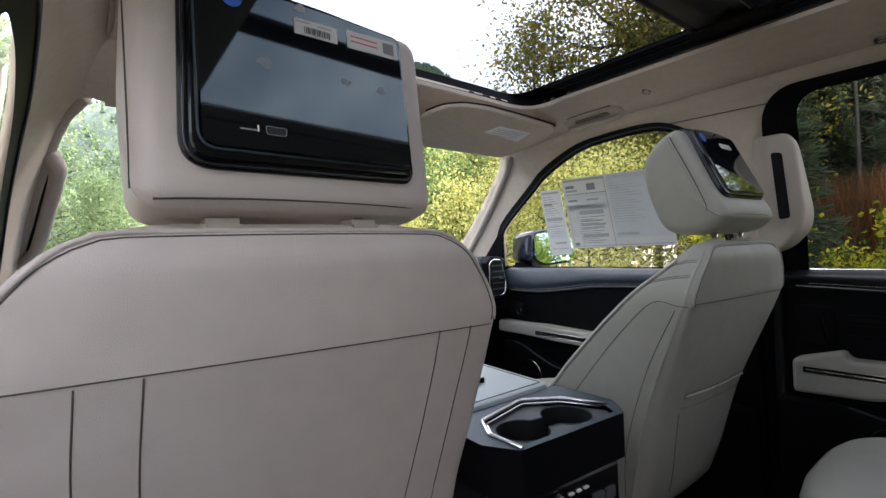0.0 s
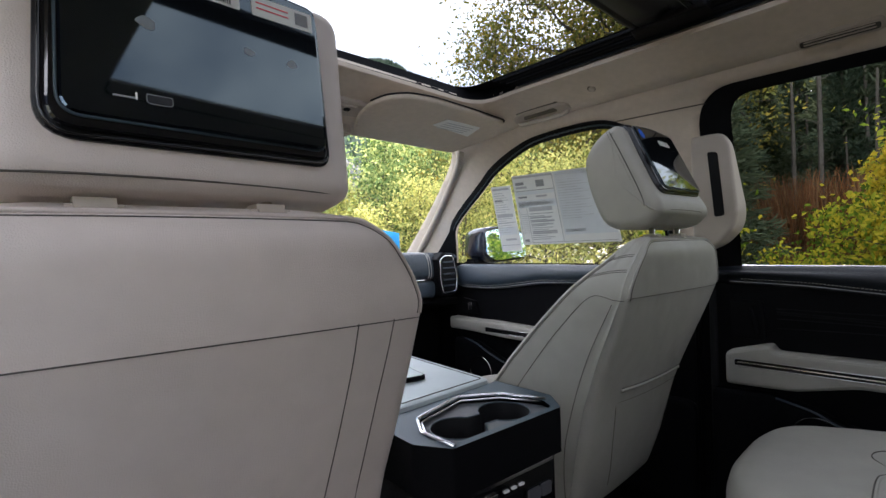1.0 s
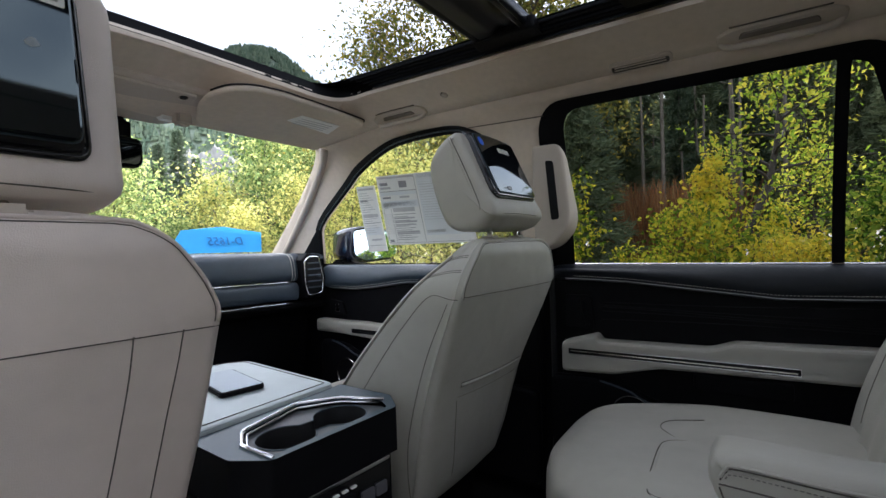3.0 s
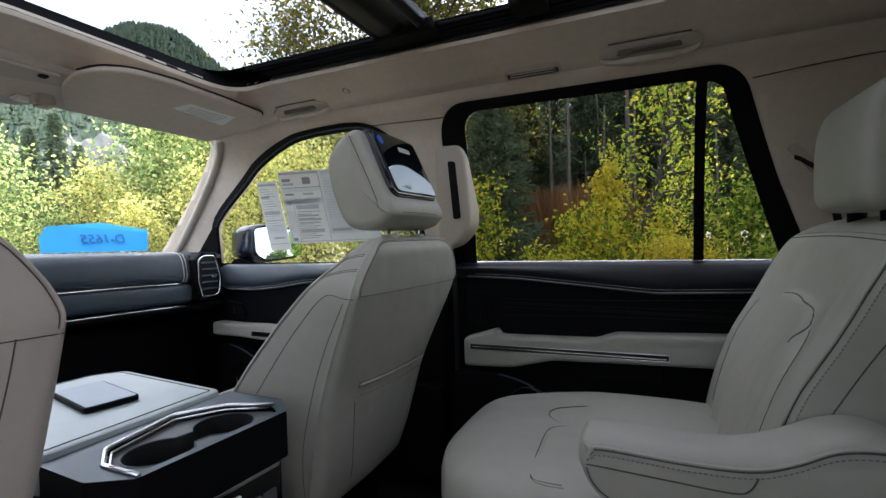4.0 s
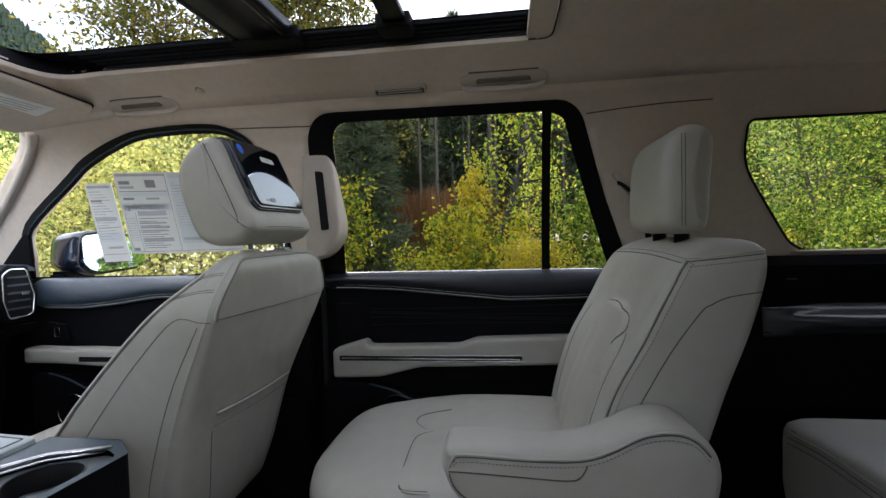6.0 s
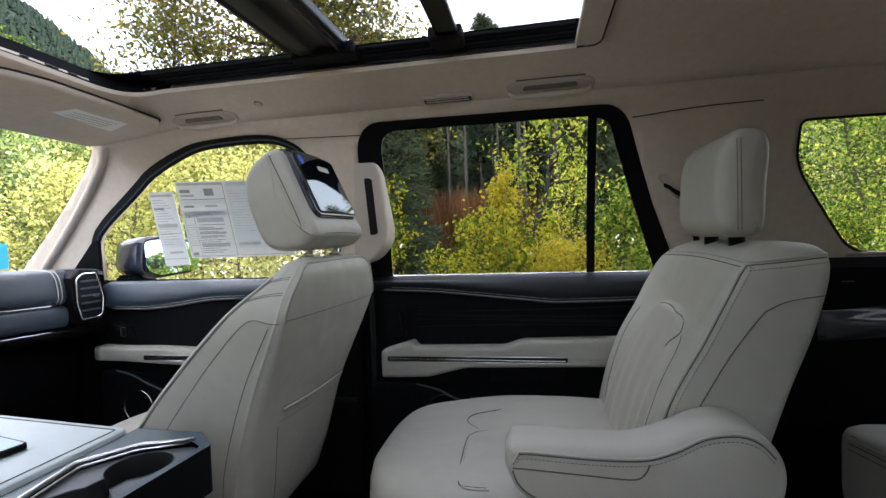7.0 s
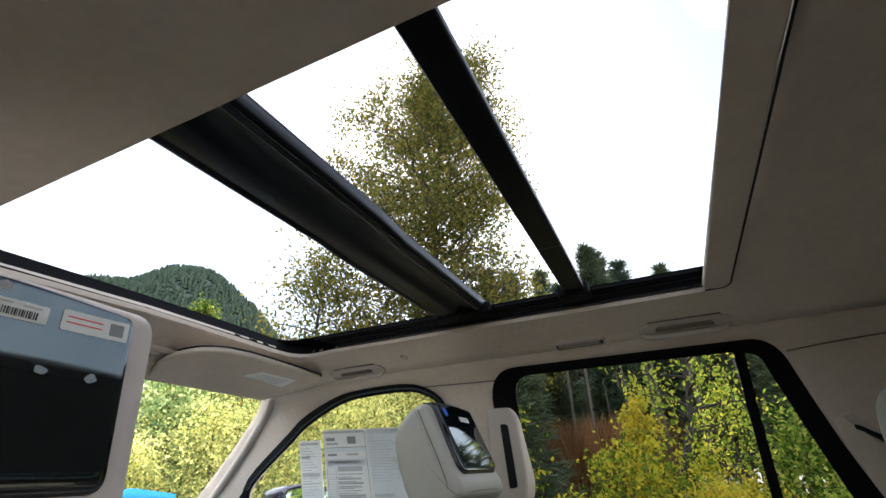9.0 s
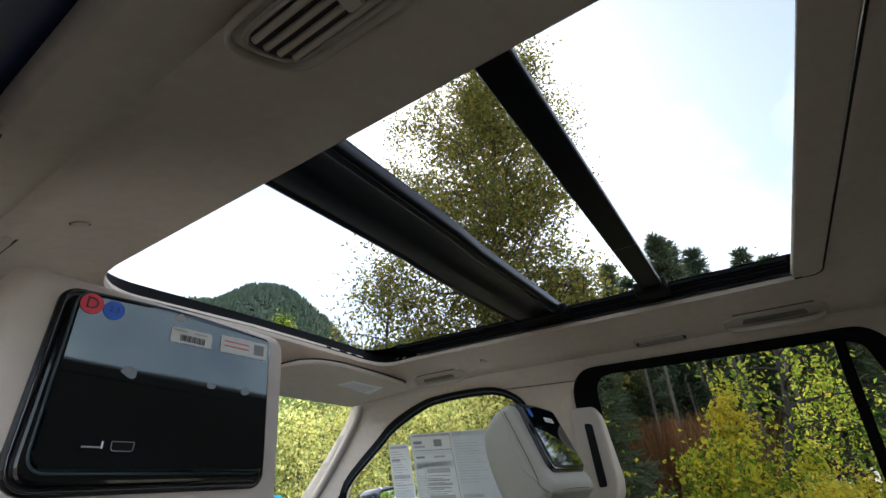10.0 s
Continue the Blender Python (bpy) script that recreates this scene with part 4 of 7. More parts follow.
third = thing("third_row_seat", (0.0, -0.6, 0.60), "third-row bench cushion in light leather", "car seat")
rows3 = []
for z, k in zip((0.80, 0.85, 0.91, 0.957, 0.980, 0.994, 1.002, 1.006), (0.3, 0, 0, 0.0, 0.10, 0.30, 0.60, 1.0)):
    rows3.append([p + Vector((0, 0, -0.018 * smooth01((abs(p.x) - 0.40) / 0.2) * smooth01((z - 0.86) / 0.10))) for p in ring(0.0, 0.610 - 0.03 * k, -0.97, -0.340 - 0.04 * k * k, z, 14, 96)])
loft("seat_cushion", rows3, LEATHER, third)
drop3 = lambda x: -0.018 * smooth01((abs(x) - 0.40) / 0.2)
for yy, zz, rr_, mm_ in ((-0.3405, 0.978, 0.0010, SEAM), (-0.342, 0.986, 0.0028, LEATHER), (-0.347, 0.993, 0.0010, SEAM), (-0.339, 0.967, 0.0008, SEAM)):
    tube("piping" if mm_ is LEATHER else "seam", [(x, yy, zz + drop3(x)) for x in frange(-0.535, 0.535, 40)], rr_, mm_, third)
box("seat_base", (-0.55, -0.92, 0.60), (0.55, -0.40, 0.82), BLACK, third, bevel=0.02)

# ---- centre console ----
con = thing("centre_console", (0, 1.0, 0.60), "black centre console with padded pale lid and chrome-rimmed cup holders", "console")
slot = rounded([(-0.116, 0.812), (0.100, 0.796), (0.116, 0.824), (0.085, 0.897), (0.025, 0.940), (-0.090, 0.915), (-0.118, 0.872)], 0.006)
top = rounded([(-0.125, 0.800), (0.108, 0.782), (0.148, 0.830), (0.150, 0.96), (-0.150, 0.96), (-0.155, 0.852)], 0.006)
skin("console_top", top, [slot], lambda x, y: Vector((x, y, 1.094 + 0.006 * x)), CONSOLE, parent=con)
box("console_body", (-0.142, 0.83, 0.60), (0.142, 1.62, 1.02), BLACK, con, bevel=0.015)
lid = [(-0.150, 0.963), (0.138, 0.963), (0.165, 1.29), (0.12, 1.33), (-0.15, 1.33)]
lid = rounded(lid, 0.02)
prism("padded_lid", lid, lambda x, y: Vector((x, y, 1.045)), lambda x, y: Vector((x, y, 1.102)), LIDSKIN, con, "pale padded leather lid", bevel=0.012, segs=3)
# cup holders
rim_line = rounded([(-0.121, 0.803), (-0.121, 0.873), (-0.092, 0.919), (0.026, 0.945), (0.089, 0.900), (0.121, 0.822)], [0, 0.004, 0.006, 0.006, 0.006, 0], 3)
tube("chrome_rim", [Vector((x, y, 1.0955 + 0.006 * x)) for x, y in rim_line], 0.0036, CHROME, con, "bright chrome rim round the cup holders", sides=8)
tube("chrome_rim", [Vector((x, y, 1.0905 + 0.006 * x)) for x, y in inset_ring(rim_line, -0.007)], 0.0022, CHROME, con, "second chrome line inside the rim", sides=8)
floor_out = inset_ring(slot, 0.002)
CUP_L, CUP_R, CUP_W = (-0.055, 0.862), (0.050, 0.858), 0.045
wells = [(CUP_L[0] + CUP_W * math.cos(a), CUP_L[1] + CUP_W * math.sin(a)) for a in frange(radians(26), radians(334), 30)]
wells += [(CUP_R[0] + CUP_W * math.cos(a), CUP_R[1] + CUP_W * math.sin(a)) for a in frange(radians(206), radians(514), 30)]
skin("cup_tray", floor_out, [wells], lambda x, y: Vector((x, y, 1.085)), TRAY, parent=con, label="tray round the cup holders, greyed as if lit")
loft("cup_holder", [[Vector((x, y, z)) for x, y in inset_ring(wells, -k)] for k, z in ((0.0, 1.0852), (0.0012, 1.083), (0.003, 1.06), (0.0045, 1.026))], RUBBER, con, "deep joined black cup wells", caps=False)
skin("cup_floor", inset_ring(wells, -0.004), [], lambda x, y: Vector((x, y, 1.027)), RUBBER, parent=con)
tube("cup_ring", [Vector((x, y, 1.0854)) for x, y in wells], 0.0012, CONSOLE, con, cyclic=True)
# sloped rear end of the console with its outlets
sk = top
loft("console_side", [[Vector((x, y, z + 0.006 * x)) for x, y in sk] for z in (1.0943, 1.09, 1.03, 1.02)], BLACK, con, caps=False)
low = rounded([(-0.12, 0.812), (0.105, 0.795), (0.142, 0.838), (0.146, 0.955), (-0.146, 0.955), (-0.148, 0.862)], 0.006)
loft("outlet_panel", [[Vector((x, y, z)) for x, y in low] for z in (1.03, 1.02, 0.80, 0.60)], GLOSSBLACK, con, "glossy black rear panel with outlets", caps=False)


def rear_face(x, z, off):
    """A point on the console's rear panel."""
    return Vector((x, 0.812 - (x + 0.12) * 0.0755 - off, z))


def on_rear(name, x0, x1, z0, z1, material, off=0.003, label="", parent=con):
    return prism(name, rounded([(x0, z0), (x1, z0), (x1, z1), (x0, z1)], 0.003), lambda x, z: rear_face(x, z, -0.002), lambda x, z: rear_face(x, z, off), material, parent, label, bevel=0.001)


on_rear("trim_strip", -0.115, 0.10, 1.006, 1.013, CHROME, 0.002)
on_rear("outlet_cover", -0.075, 0.02, 0.92, 0.985, BLACK, 0.004, "flap of the power outlet")
on_rear("usb_socket", 0.035, 0.062, 0.955, 0.975, DARK_INK, 0.004)
on_rear("usb_socket", 0.066, 0.09, 0.955, 0.975, DARK_INK, 0.004)
on_rear("button", -0.055, -0.035, 0.988, 0.997, STEEL, 0.005)
on_rear("knob", 0.06, 0.095, 0.88, 0.93, BLACK, 0.008)
for i in range(3):
    on_rear("mark", -0.02 + i * 0.017, -0.009 + i * 0.017, 0.990, 0.994, PAPER, 0.0035)
# piping on the padded lid
tube("piping", [Vector((x, y, 1.098)) for x, y in inset_ring(lid, -0.004)], 0.003, LIDSKIN, con, cyclic=True)
tube("seam", [Vector((x, y, 1.1022)) for x, y in inset_ring(lid, -0.015)], 0.0012, SEAM, con, cyclic=True)

phone = thing("mobile_phone", (0.02, 1.14, 1.103), "mobile phone lying on the console lid, its face painted pale for a reflection", "phone")
ph = rounded([(-0.041, -0.082), (0.041, -0.082), (0.041, 0.082), (-0.041, 0.082)], 0.01)
rot = lambda x, y: Vector((0.020 + x * math.cos(-0.19) - y * math.sin(-0.19), 1.142 + x * math.sin(-0.19) + y * math.cos(-0.19), 0))
prism("case", ph, lambda x, y: rot(x, y) + Vector((0, 0, 1.103)), lambda x, y: rot(x, y) + Vector((0, 0, 1.113)), BLACK, phone, bevel=0.003)
prism("screen", inset_ring(ph, -0.004), lambda x, y: rot(x, y) + Vector((0, 0, 1.112)), lambda x, y: rot(x, y) + Vector((0, 0, 1.1135)), PHONE, phone, "glossy phone face with a reflection in its colour")

# ---- dashboard ----
dash = thing("dashboard", (0, 1.9, 0.9), "dark stitched dashboard with a silver trim line", "dashboard")
prof = [(2.20, 1.30), (2.05, 1.355), (1.85, 1.362), (1.755, 1.358), (1.728, 1.345), (1.716, 1.315), (1.712, 1.275), (1.722, 1.256), (1.735, 1.253)]
prof2 = [(1.735, 1.252), (1.722, 1.247), (1.715, 1.235), (1.716, 1.20), (1.726, 1.183), (1.745, 1.178)]
prof3 = [(1.745, 1.176), (1.728, 1.170), (1.726, 1.158), (1.742, 1.146), (1.80, 1.135), (1.84, 1.10), (1.86, 0.95), (1.90, 0.75), (1.95, 0.60)]


def dash_strip(name, pr, x0, x1, material, label="", n=24, bow=0.03, parent=dash):
    pr = curve2(pr, 4)
    rows = []
    for x in frange(x0, x1, n):
        s = bow * (x / 0.8) ** 2
        rows.append([Vector((x, y - s * 0.0, z - 0.018 * (x / 0.8) ** 2 * (1 if z > 1.1 else 0))) for y, z in pr])
    return loft(name, rows, material, parent, label, caps=False, closed=False)


dash_strip("upper_pad", prof, -0.80, 0.66, BLACKLEATHER, "dark leather upper pad")
dash_strip("lower_pad", prof2, -0.80, 0.66, BLACKLEATHER, "dark leather lower pad")
dash_strip("glovebox", prof3, -0.80, 0.80, BLACK)
dash_strip("side_pad", [(2.20, 1.30), (2.05, 1.355), (1.80, 1.362), (1.74, 1.355), (1.73, 1.34)], 0.66, 0.80, BLACKLEATHER)
tube("trim_line", [(x, 1.7165, 1.2515 - 0.018 * (x / 0.8) ** 2) for x in frange(-0.7, 0.655, 24)], 0.0022, CHROME, dash, "thin silver trim line")
tube("trim_line", [(x, 1.7195, 1.172 - 0.018 * (x / 0.8) ** 2) for x in frange(-0.7, 0.652, 24)], 0.0022, CHROME, dash, "thin silver trim line")
for dyy in (0.0, 0.012):
    tube("stitching", [(0.628 + dyy, y - 0.0025, z + 0.0012 - 0.012) for y, z in curve2(prof[2:8], 4)], 0.0012, THREAD, dash)
# air vent at the end of the dashboard
vent = [(0.668, 1.318), (0.690, 1.334), (0.735, 1.332), (0.758, 1.25), (0.752, 1.197), (0.735, 1.188), (0.682, 1.188), (0.668, 1.24)]
vent_o = inset_ring(vent, 0.014)
vm = lambda off: (lambda x, z: Vector((x, 1.69 - off, z)))
prism("vent_housing", vent_o, vm(-0.10), vm(0.0), BLACK, dash, bevel=0.008)
tube("vent_rim", [vm(0.002)(a, b) for a, b in rounded(vent, 0.008)], 0.0032, CHROME, dash, "satin chrome vent surround", cyclic=True, sides=8)
prism("vent_cavity", inset_ring(vent, -0.004), vm(-0.01), vm(0.0015), RUBBER, dash)
for i in range(5):
    z = 1.212 + i * 0.0235
    box("vent_slat", (0.680, 1.682, z), (0.744, 1.692, z + 0.006), BLACKLEATHER, dash, bevel=0.0015)
box("vent_tab", (0.715, 1.678, 1.255), (0.735, 1.685, 1.262), CHROME, dash, bevel=0.001)
wheel = thing("steering_wheel", (-0.45, 1.5, 1.15), "black leather steering wheel", "steering wheel")
tube("wheel_rim", [(-0.45 + 0.185 * math.cos(a), 1.52 - 0.07 * math.sin(a), 1.13 + 0.17 * math.sin(a)) for a in frange(0, 2 * math.pi, 40)[:-1]], 0.016, BLACKLEATHER, wheel, cyclic=True, sides=10)
loft("hub", [[Vector((-0.45 + r * math.cos(a), yy - 0.03 * math.sin(a), 1.13 + 0.75 * r * math.sin(a))) for a in frange(0, 2 * math.pi, 20)[:-1]] for r, yy in ((0.07, 1.50), (0.085, 1.53), (0.06, 1.60), (0.05, 1.72))], BLACK, wheel)
for a in (0.1, math.pi - 0.1, -math.pi / 2):
    tube("spoke", [(-0.45 + 0.06 * math.cos(a), 1.52, 1.13 + 0.05 * math.sin(a)), (-0.45 + 0.18 * math.cos(a), 1.52 - 0.07 * math.sin(a), 1.13 + 0.165 * math.sin(a))], 0.014, BLACK, wheel)

card = thing("dealer_card", (0.51, 1.93, 1.36), "bright blue folded card with a number, standing on the dashboard", "card")
cm = lambda off: (lambda x, z: Vector((x, 1.90 + (z - 1.36) * 0.45 - off, z)))
prism("card_front", [(0.305, 1.362), (0.312, 1.410), (0.34, 1.444), (0.50, 1.459), (0.655, 1.436), (0.63, 1.358)], cm(0.0), cm(0.002), CYAN, card)
# the number shows through the card back to front
tx = bpy.data.curves.new("number", "FONT")
tx.body, tx.size, tx.align_x, tx.align_y, tx.extrude = "D-1655", 0.046, "CENTER", "CENTER", 0.0006
tob = bpy.data.objects.new("number", tx)
scene.collection.objects.link(tob)
dg = bpy.context.evaluated_depsgraph_get()
tme = bpy.data.meshes.new_from_object(tob.evaluated_get(dg))
bpy.data.objects.remove(tob)
mm = Matrix.Translation((0.49, 1.8925 + 0.044 * 0.45, 1.402)) @ Matrix.Rotation(radians(90 - 24), 4, "X") @ Matrix.Diagonal((-1, 1, 1, 1))
tme.transform(mm)
tme.flip_normals()
tme.materials.clear()
tme.materials.append(mat("blue_ink", (0.01, 0.16, 0.45), 0.7, bump=0))
tnew = new("number", tme)
tnew.parent = card
tnew.matrix_parent_inverse = Matrix.Translation(-card.location)

# ---- doors ----
# Darker copy of the pad leather, painting the rear door's shade.
SHADEDPAD = mat("black_leather_in_shade", (0.007, 0.009, 0.014), 0.45, spec=0.3, folds=0.2, var=0.2, scale=30, bump=0.3, bscale=900, pattern="VORONOI")
def xin(s, x, y, z):
    return Vector((s * x, y, z))


def door(s, nm, y0, y1, zlow, arm, strip, label, pad_skin=BLACKLEATHER):
    d = thing(nm, (s * 0.81, (y0 + y1) / 2, 0.62), label, "car door", kind="structure")
    box("door_body", (min(s * 0.80, s * 0.836), y0, 0.62), (max(s * 0.80, s * 0.836), y1, 1.262), BLACK, d, bevel=0.006)
    ys = sorted(frange(y0 + 0.002, y1 - 0.002, 40) + [y0 + q for q in (0.004, 0.008, 0.014, 0.02, 0.028)] + [y1 - q for q in (0.004, 0.008, 0.014, 0.02, 0.028)])
    rows = []
    for i, y in enumerate(ys):
        e = min(1.0, min(i, len(ys) - 1 - i) / 3.0)
        d_end = min(y - y0, y1 - y)
        nip = 1 - math.sqrt(max(0.0, 1 - (1 - min(1.0, d_end / 0.035)) ** 2))
        zl = zlow(y) + (1.296 - zlow(y)) * 0.42 * nip
        zt = 1.296 - (1.296 - zlow(y)) * 0.30 * nip
        b = 0.035 * (0.5 + 0.5 * e)
        sec = [(0.836, zl), (0.806, zl + 0.001), (0.806 - b * 0.6, zl + 0.010), (0.806 - b, zl + 0.030), (0.806 - b * 0.92, (zl + zt) / 2 + 0.012), (0.806 - b * 0.55, zt - 0.010), (0.806 - b * 0.2, zt - 0.002), (0.815, zt), (0.836, zt - 0.006)]
        rows.append([xin(s, a, y, c) for a, c in curve2(sec, 3)])
    pad = loft("sill_pad", rows, pad_skin, d, "padded dark leather window ledge")
    tube("welt", [xin(s, 0.7835, y, zlow(y) + 0.0095) for y in ys[7:-7]], 0.0012, GREY_INK, pad)
    stitches([xin(s, 0.7765, y, zlow(y) + 0.0175) for y in ys[8:-8]], THREAD, pad, 0.007, 0.0045)
    tube("window_seal", [xin(s, 0.812, y, 1.2975) for y in (y0 + 0.03, y1 - 0.03)], 0.0035, STEEL, d, "thin bright window seal", flat=0.6)
    out = rounded(arm, 0.012, 4)
    ar = prism("armrest", out, lambda y, z: xin(s, 0.805, y, z), lambda y, z: xin(s, 0.752, y, z), LEATHER, d, "pale leather door armrest", bevel=0.014, segs=4)
    a, b = strip
    so = rounded([(a[0], a[1] - 0.0075), (b[0], b[1] - 0.0075), (b[0], b[1] + 0.0075), (a[0], a[1] + 0.0075)], 0.003)
    prism("armrest_slot", so, lambda y, z: xin(s, 0.757, y, z), lambda y, z: xin(s, 0.7510, y, z), BLACK, d)
    tube("slot_rim", [xin(s, 0.7508, y, z) for y, z in so], 0.0011, CHROME, d, cyclic=True)
    box("slot_bar", (min(s * 0.7495, s * 0.7515), min(a[0], b[0]) + 0.006, (a[1] + b[1]) / 2 - 0.002), (max(s * 0.7495, s * 0.7515), max(a[0], b[0]) - 0.006, (a[1] + b[1]) / 2 + 0.001), STEEL, d, bevel=0.0004)
    return d


rz = lerp_table([(-0.14, 1.222), (0.05, 1.214), (0.22, 1.210), (0.43, 1.231), (0.55, 1.243), (0.66, 1.248), (0.77, 1.25)])
d = door(1, "door_1", -0.14, 0.762, rz,
         [(0.722, 1.083), (0.625, 1.112), (0.615, 1.094), (0.36, 1.098), (0.31, 1.116), (0.06, 1.124), (-0.08, 1.126), (-0.08, 1.05), (0.082, 1.046), (0.47, 1.036), (0.58, 1.008), (0.722, 1.002)],
         ((0.70, 1.061), (0.19, 1.064)), "closed rear door with dark panel and pale armrest", SHADEDPAD)
prism("handle_bezel", rounded([(0.64, 1.115), (0.72, 1.115), (0.72, 1.212), (0.645, 1.212)], 0.01), lambda y, z: xin(1, 0.80, y, z), lambda y, z: xin(1, 0.788, y, z), BLACK, d, "door handle recess", bevel=0.004)
tube("door_handle", [(0.784, 0.655, 1.13), (0.779, 0.66, 1.16), (0.784, 0.668, 1.195)], 0.006, BLACK, d, smooth_steps=4)
prism("lower_panel", rounded([(-0.13, 0.64), (0.76, 0.64), (0.76, 0.985), (0.64, 0.992), (0.55, 0.975), (0.48, 0.945), (0.30, 0.938), (0.08, 0.95), (-0.13, 1.03)], 0.02), lambda y, z: xin(1, 0.80, y, z), lambda y, z: xin(1, 0.765, y, z), BLACK, d, "dark lower panel with a bottle pocket", bevel=0.012)
prism("pull_cup", rounded([(0.20, 0.985), (0.40, 0.985), (0.40, 1.03), (0.20, 1.03)], 0.012), lambda y, z: xin(1, 0.80, y, z), lambda y, z: xin(1, 0.785, y, z), BLACK, d, bevel=0.006)
tube("speaker_ring", [(0.763, 0.54 + 0.05 * math.cos(a), 0.905 + 0.05 * math.sin(a)) for a in frange(0, 2 * math.pi, 36)[:-1]], 0.003, GLOSSBLACK, d, cyclic=True)
tube("pocket_edge", [xin(1, 0.764, y, z) for y, z in curve2([(0.62, 0.985), (0.55, 0.968), (0.48, 0.940), (0.30, 0.933), (0.08, 0.945), (-0.10, 1.01)], 5)], 0.003, BLACKLEATHER, d)
for i in range(5):
    tube("crease", [xin(1, 0.7995, y, 1.205 - 0.016 * i - 0.012 * math.sin(3 * y + i)) for y in frange(0.0, 0.62, 20)], 0.0014, RUBBER, d)

fz = lerp_table([(0.80, 1.232), (1.10, 1.232), (1.30, 1.226), (1.45, 1.205), (1.55, 1.196), (1.70, 1.198), (1.75, 1.22)])
for s, nm, lb in ((1, "door_2", "closed passenger door with dark panel and pale armrest"), (-1, "door_3", "closed driver door with dark panel and pale armrest")):
    d = door(s, nm, 0.80, 1.735, fz, [(1.735, 1.083), (1.60, 1.080), (1.50, 1.082), (1.30, 1.075), (0.95, 1.075), (0.95, 1.02), (1.45, 1.026), (1.62, 1.034), (1.735, 1.034)], ((1.535, 1.050), (1.10, 1.050)), lb)
    prism("switch_plate", rounded([(1.60, 1.10), (1.69, 1.10), (1.69, 1.16), (1.62, 1.15)], 0.008), lambda y, z: xin(s, 0.80, y, z), lambda y, z: xin(s, 0.788, y, z), BLACK, d, bevel=0.003)
    prism("lock_switch", rounded([(1.635, 1.112), (1.655, 1.112), (1.655, 1.142), (1.635, 1.142)], 0.003), lambda y, z: xin(s, 0.79, y, z), lambda y, z: xin(s, 0.785, y, z), GLOSSBLACK, d, bevel=0.001)
    tube("switch_rim", [xin(s, 0.7848, y, z) for y, z in rounded([(1.635, 1.112), (1.655, 1.112), (1.655, 1.142), (1.635, 1.142)], 0.003)], 0.0008, STEEL, d, cyclic=True)
    prism("lower_panel", rounded([(0.80, 0.64), (1.73, 0.64), (1.73, 1.0), (1.60, 0.99), (1.45, 0.93), (0.80, 0.93)], 0.03), lambda y, z: xin(s, 0.80, y, z), lambda y, z: xin(s, 0.768, y, z), BLACK, d, bevel=0.012)
    tube("pocket_edge", [xin(s, 0.767, y, z) for y, z in curve2([(1.66, 1.0), (1.60, 0.985), (1.52, 0.95), (1.42, 0.925), (1.20, 0.92)], 5)], 0.003, BLACKLEATHER, d)
    tube("speaker_ring", [xin(s, 0.766, 1.58 + 0.055 * math.cos(a), 0.88 + 0.055 * math.sin(a)) for a in frange(0, 2 * math.pi, 36)[:-1]], 0.003, STEEL, d, cyclic=True)
    # triangle at the foot of the windscreen pillar
    prism("mirror_triangle", [(1.745, 1.295), (1.90, 1.295), (1.735, 1.44), (1.715, 1.44)], lambda y, z: xin(s, side_x(z) + 0.002, y, z), lambda y, z: xin(s, side_x(z) - 0.010, y, z), BLACK, d, bevel=0.003)

# door mirror outside the passenger window
dm = thing("door_mirror", (0.98, 1.66, 1.28), "dark blue door mirror with its glass", "door mirror")
mo = rounded([(0.845, 1.325), (0.86, 1.44), (0.96, 1.452), (1.12, 1.43), (1.125, 1.34), (1.10, 1.305), (0.90, 1.295)], 0.03)
loft("housing", [[Vector((0.98 + (x - 0.98) * k, y, 1.37 + (z - 1.37) * k)) for x, z in mo] for k, y in ((0.93, 1.628), (1.0, 1.626), (1.03, 1.655), (1.0, 1.70), (0.88, 1.745), (0.6, 1.775))], NAVYGLOSS, dm)
prism("mirror_glass", inset_ring(mo, -0.012), lambda x, z: Vector((x, 1.63, z)), lambda x, z: Vector((x, 1.612 + 0.03 * (0.98 - x) + 0.205 * (z - 1.37), z)), MIRROR, dm)
box("arm", (0.83, 1.655, 1.27), (0.95, 1.72, 1.315), BLACK, dm, bevel=0.01)

# ---- papers on the passenger window ----
def on_glass(y, z, off):
    return Vector((0.799 - 0.30 * (z - 1.37) + 0.012 - off, y, z))


def sheet(name, corners, label):
    th = thing(name, (0.78, corners[0][0], corners[2][1]), label, "paper")
    prism("paper", corners, lambda y, z: on_glass(y, z, 0.0), lambda y, z: on_glass(y, z, 0.0015), PAPER, th)
    return th


def marks(th, c, rows):
    """Printed bars on a sheet: u, v across and down its corners, width, height, dark or grey."""
    (y00, z00), (y10, z10), (y11, z11), (y01, z01) = c
    for u, v, wd, ht, m in rows:
        q = []
        for a, b in ((u, v), (u + wd, v), (u + wd, v + ht), (u, v + ht)):
            y = (y00 * (1 - a) + y10 * a) * (1 - b) + (y01 * (1 - a) + y11 * a) * b
            z = (z00 * (1 - a) + z10 * a) * (1 - b) + (z01 * (1 - a) + z11 * a) * b
            q.append((y, z))
        prism("print", q, lambda y, z: on_glass(y, z, 0.001), lambda y, z: on_glass(y, z, 0.0024), m, th)


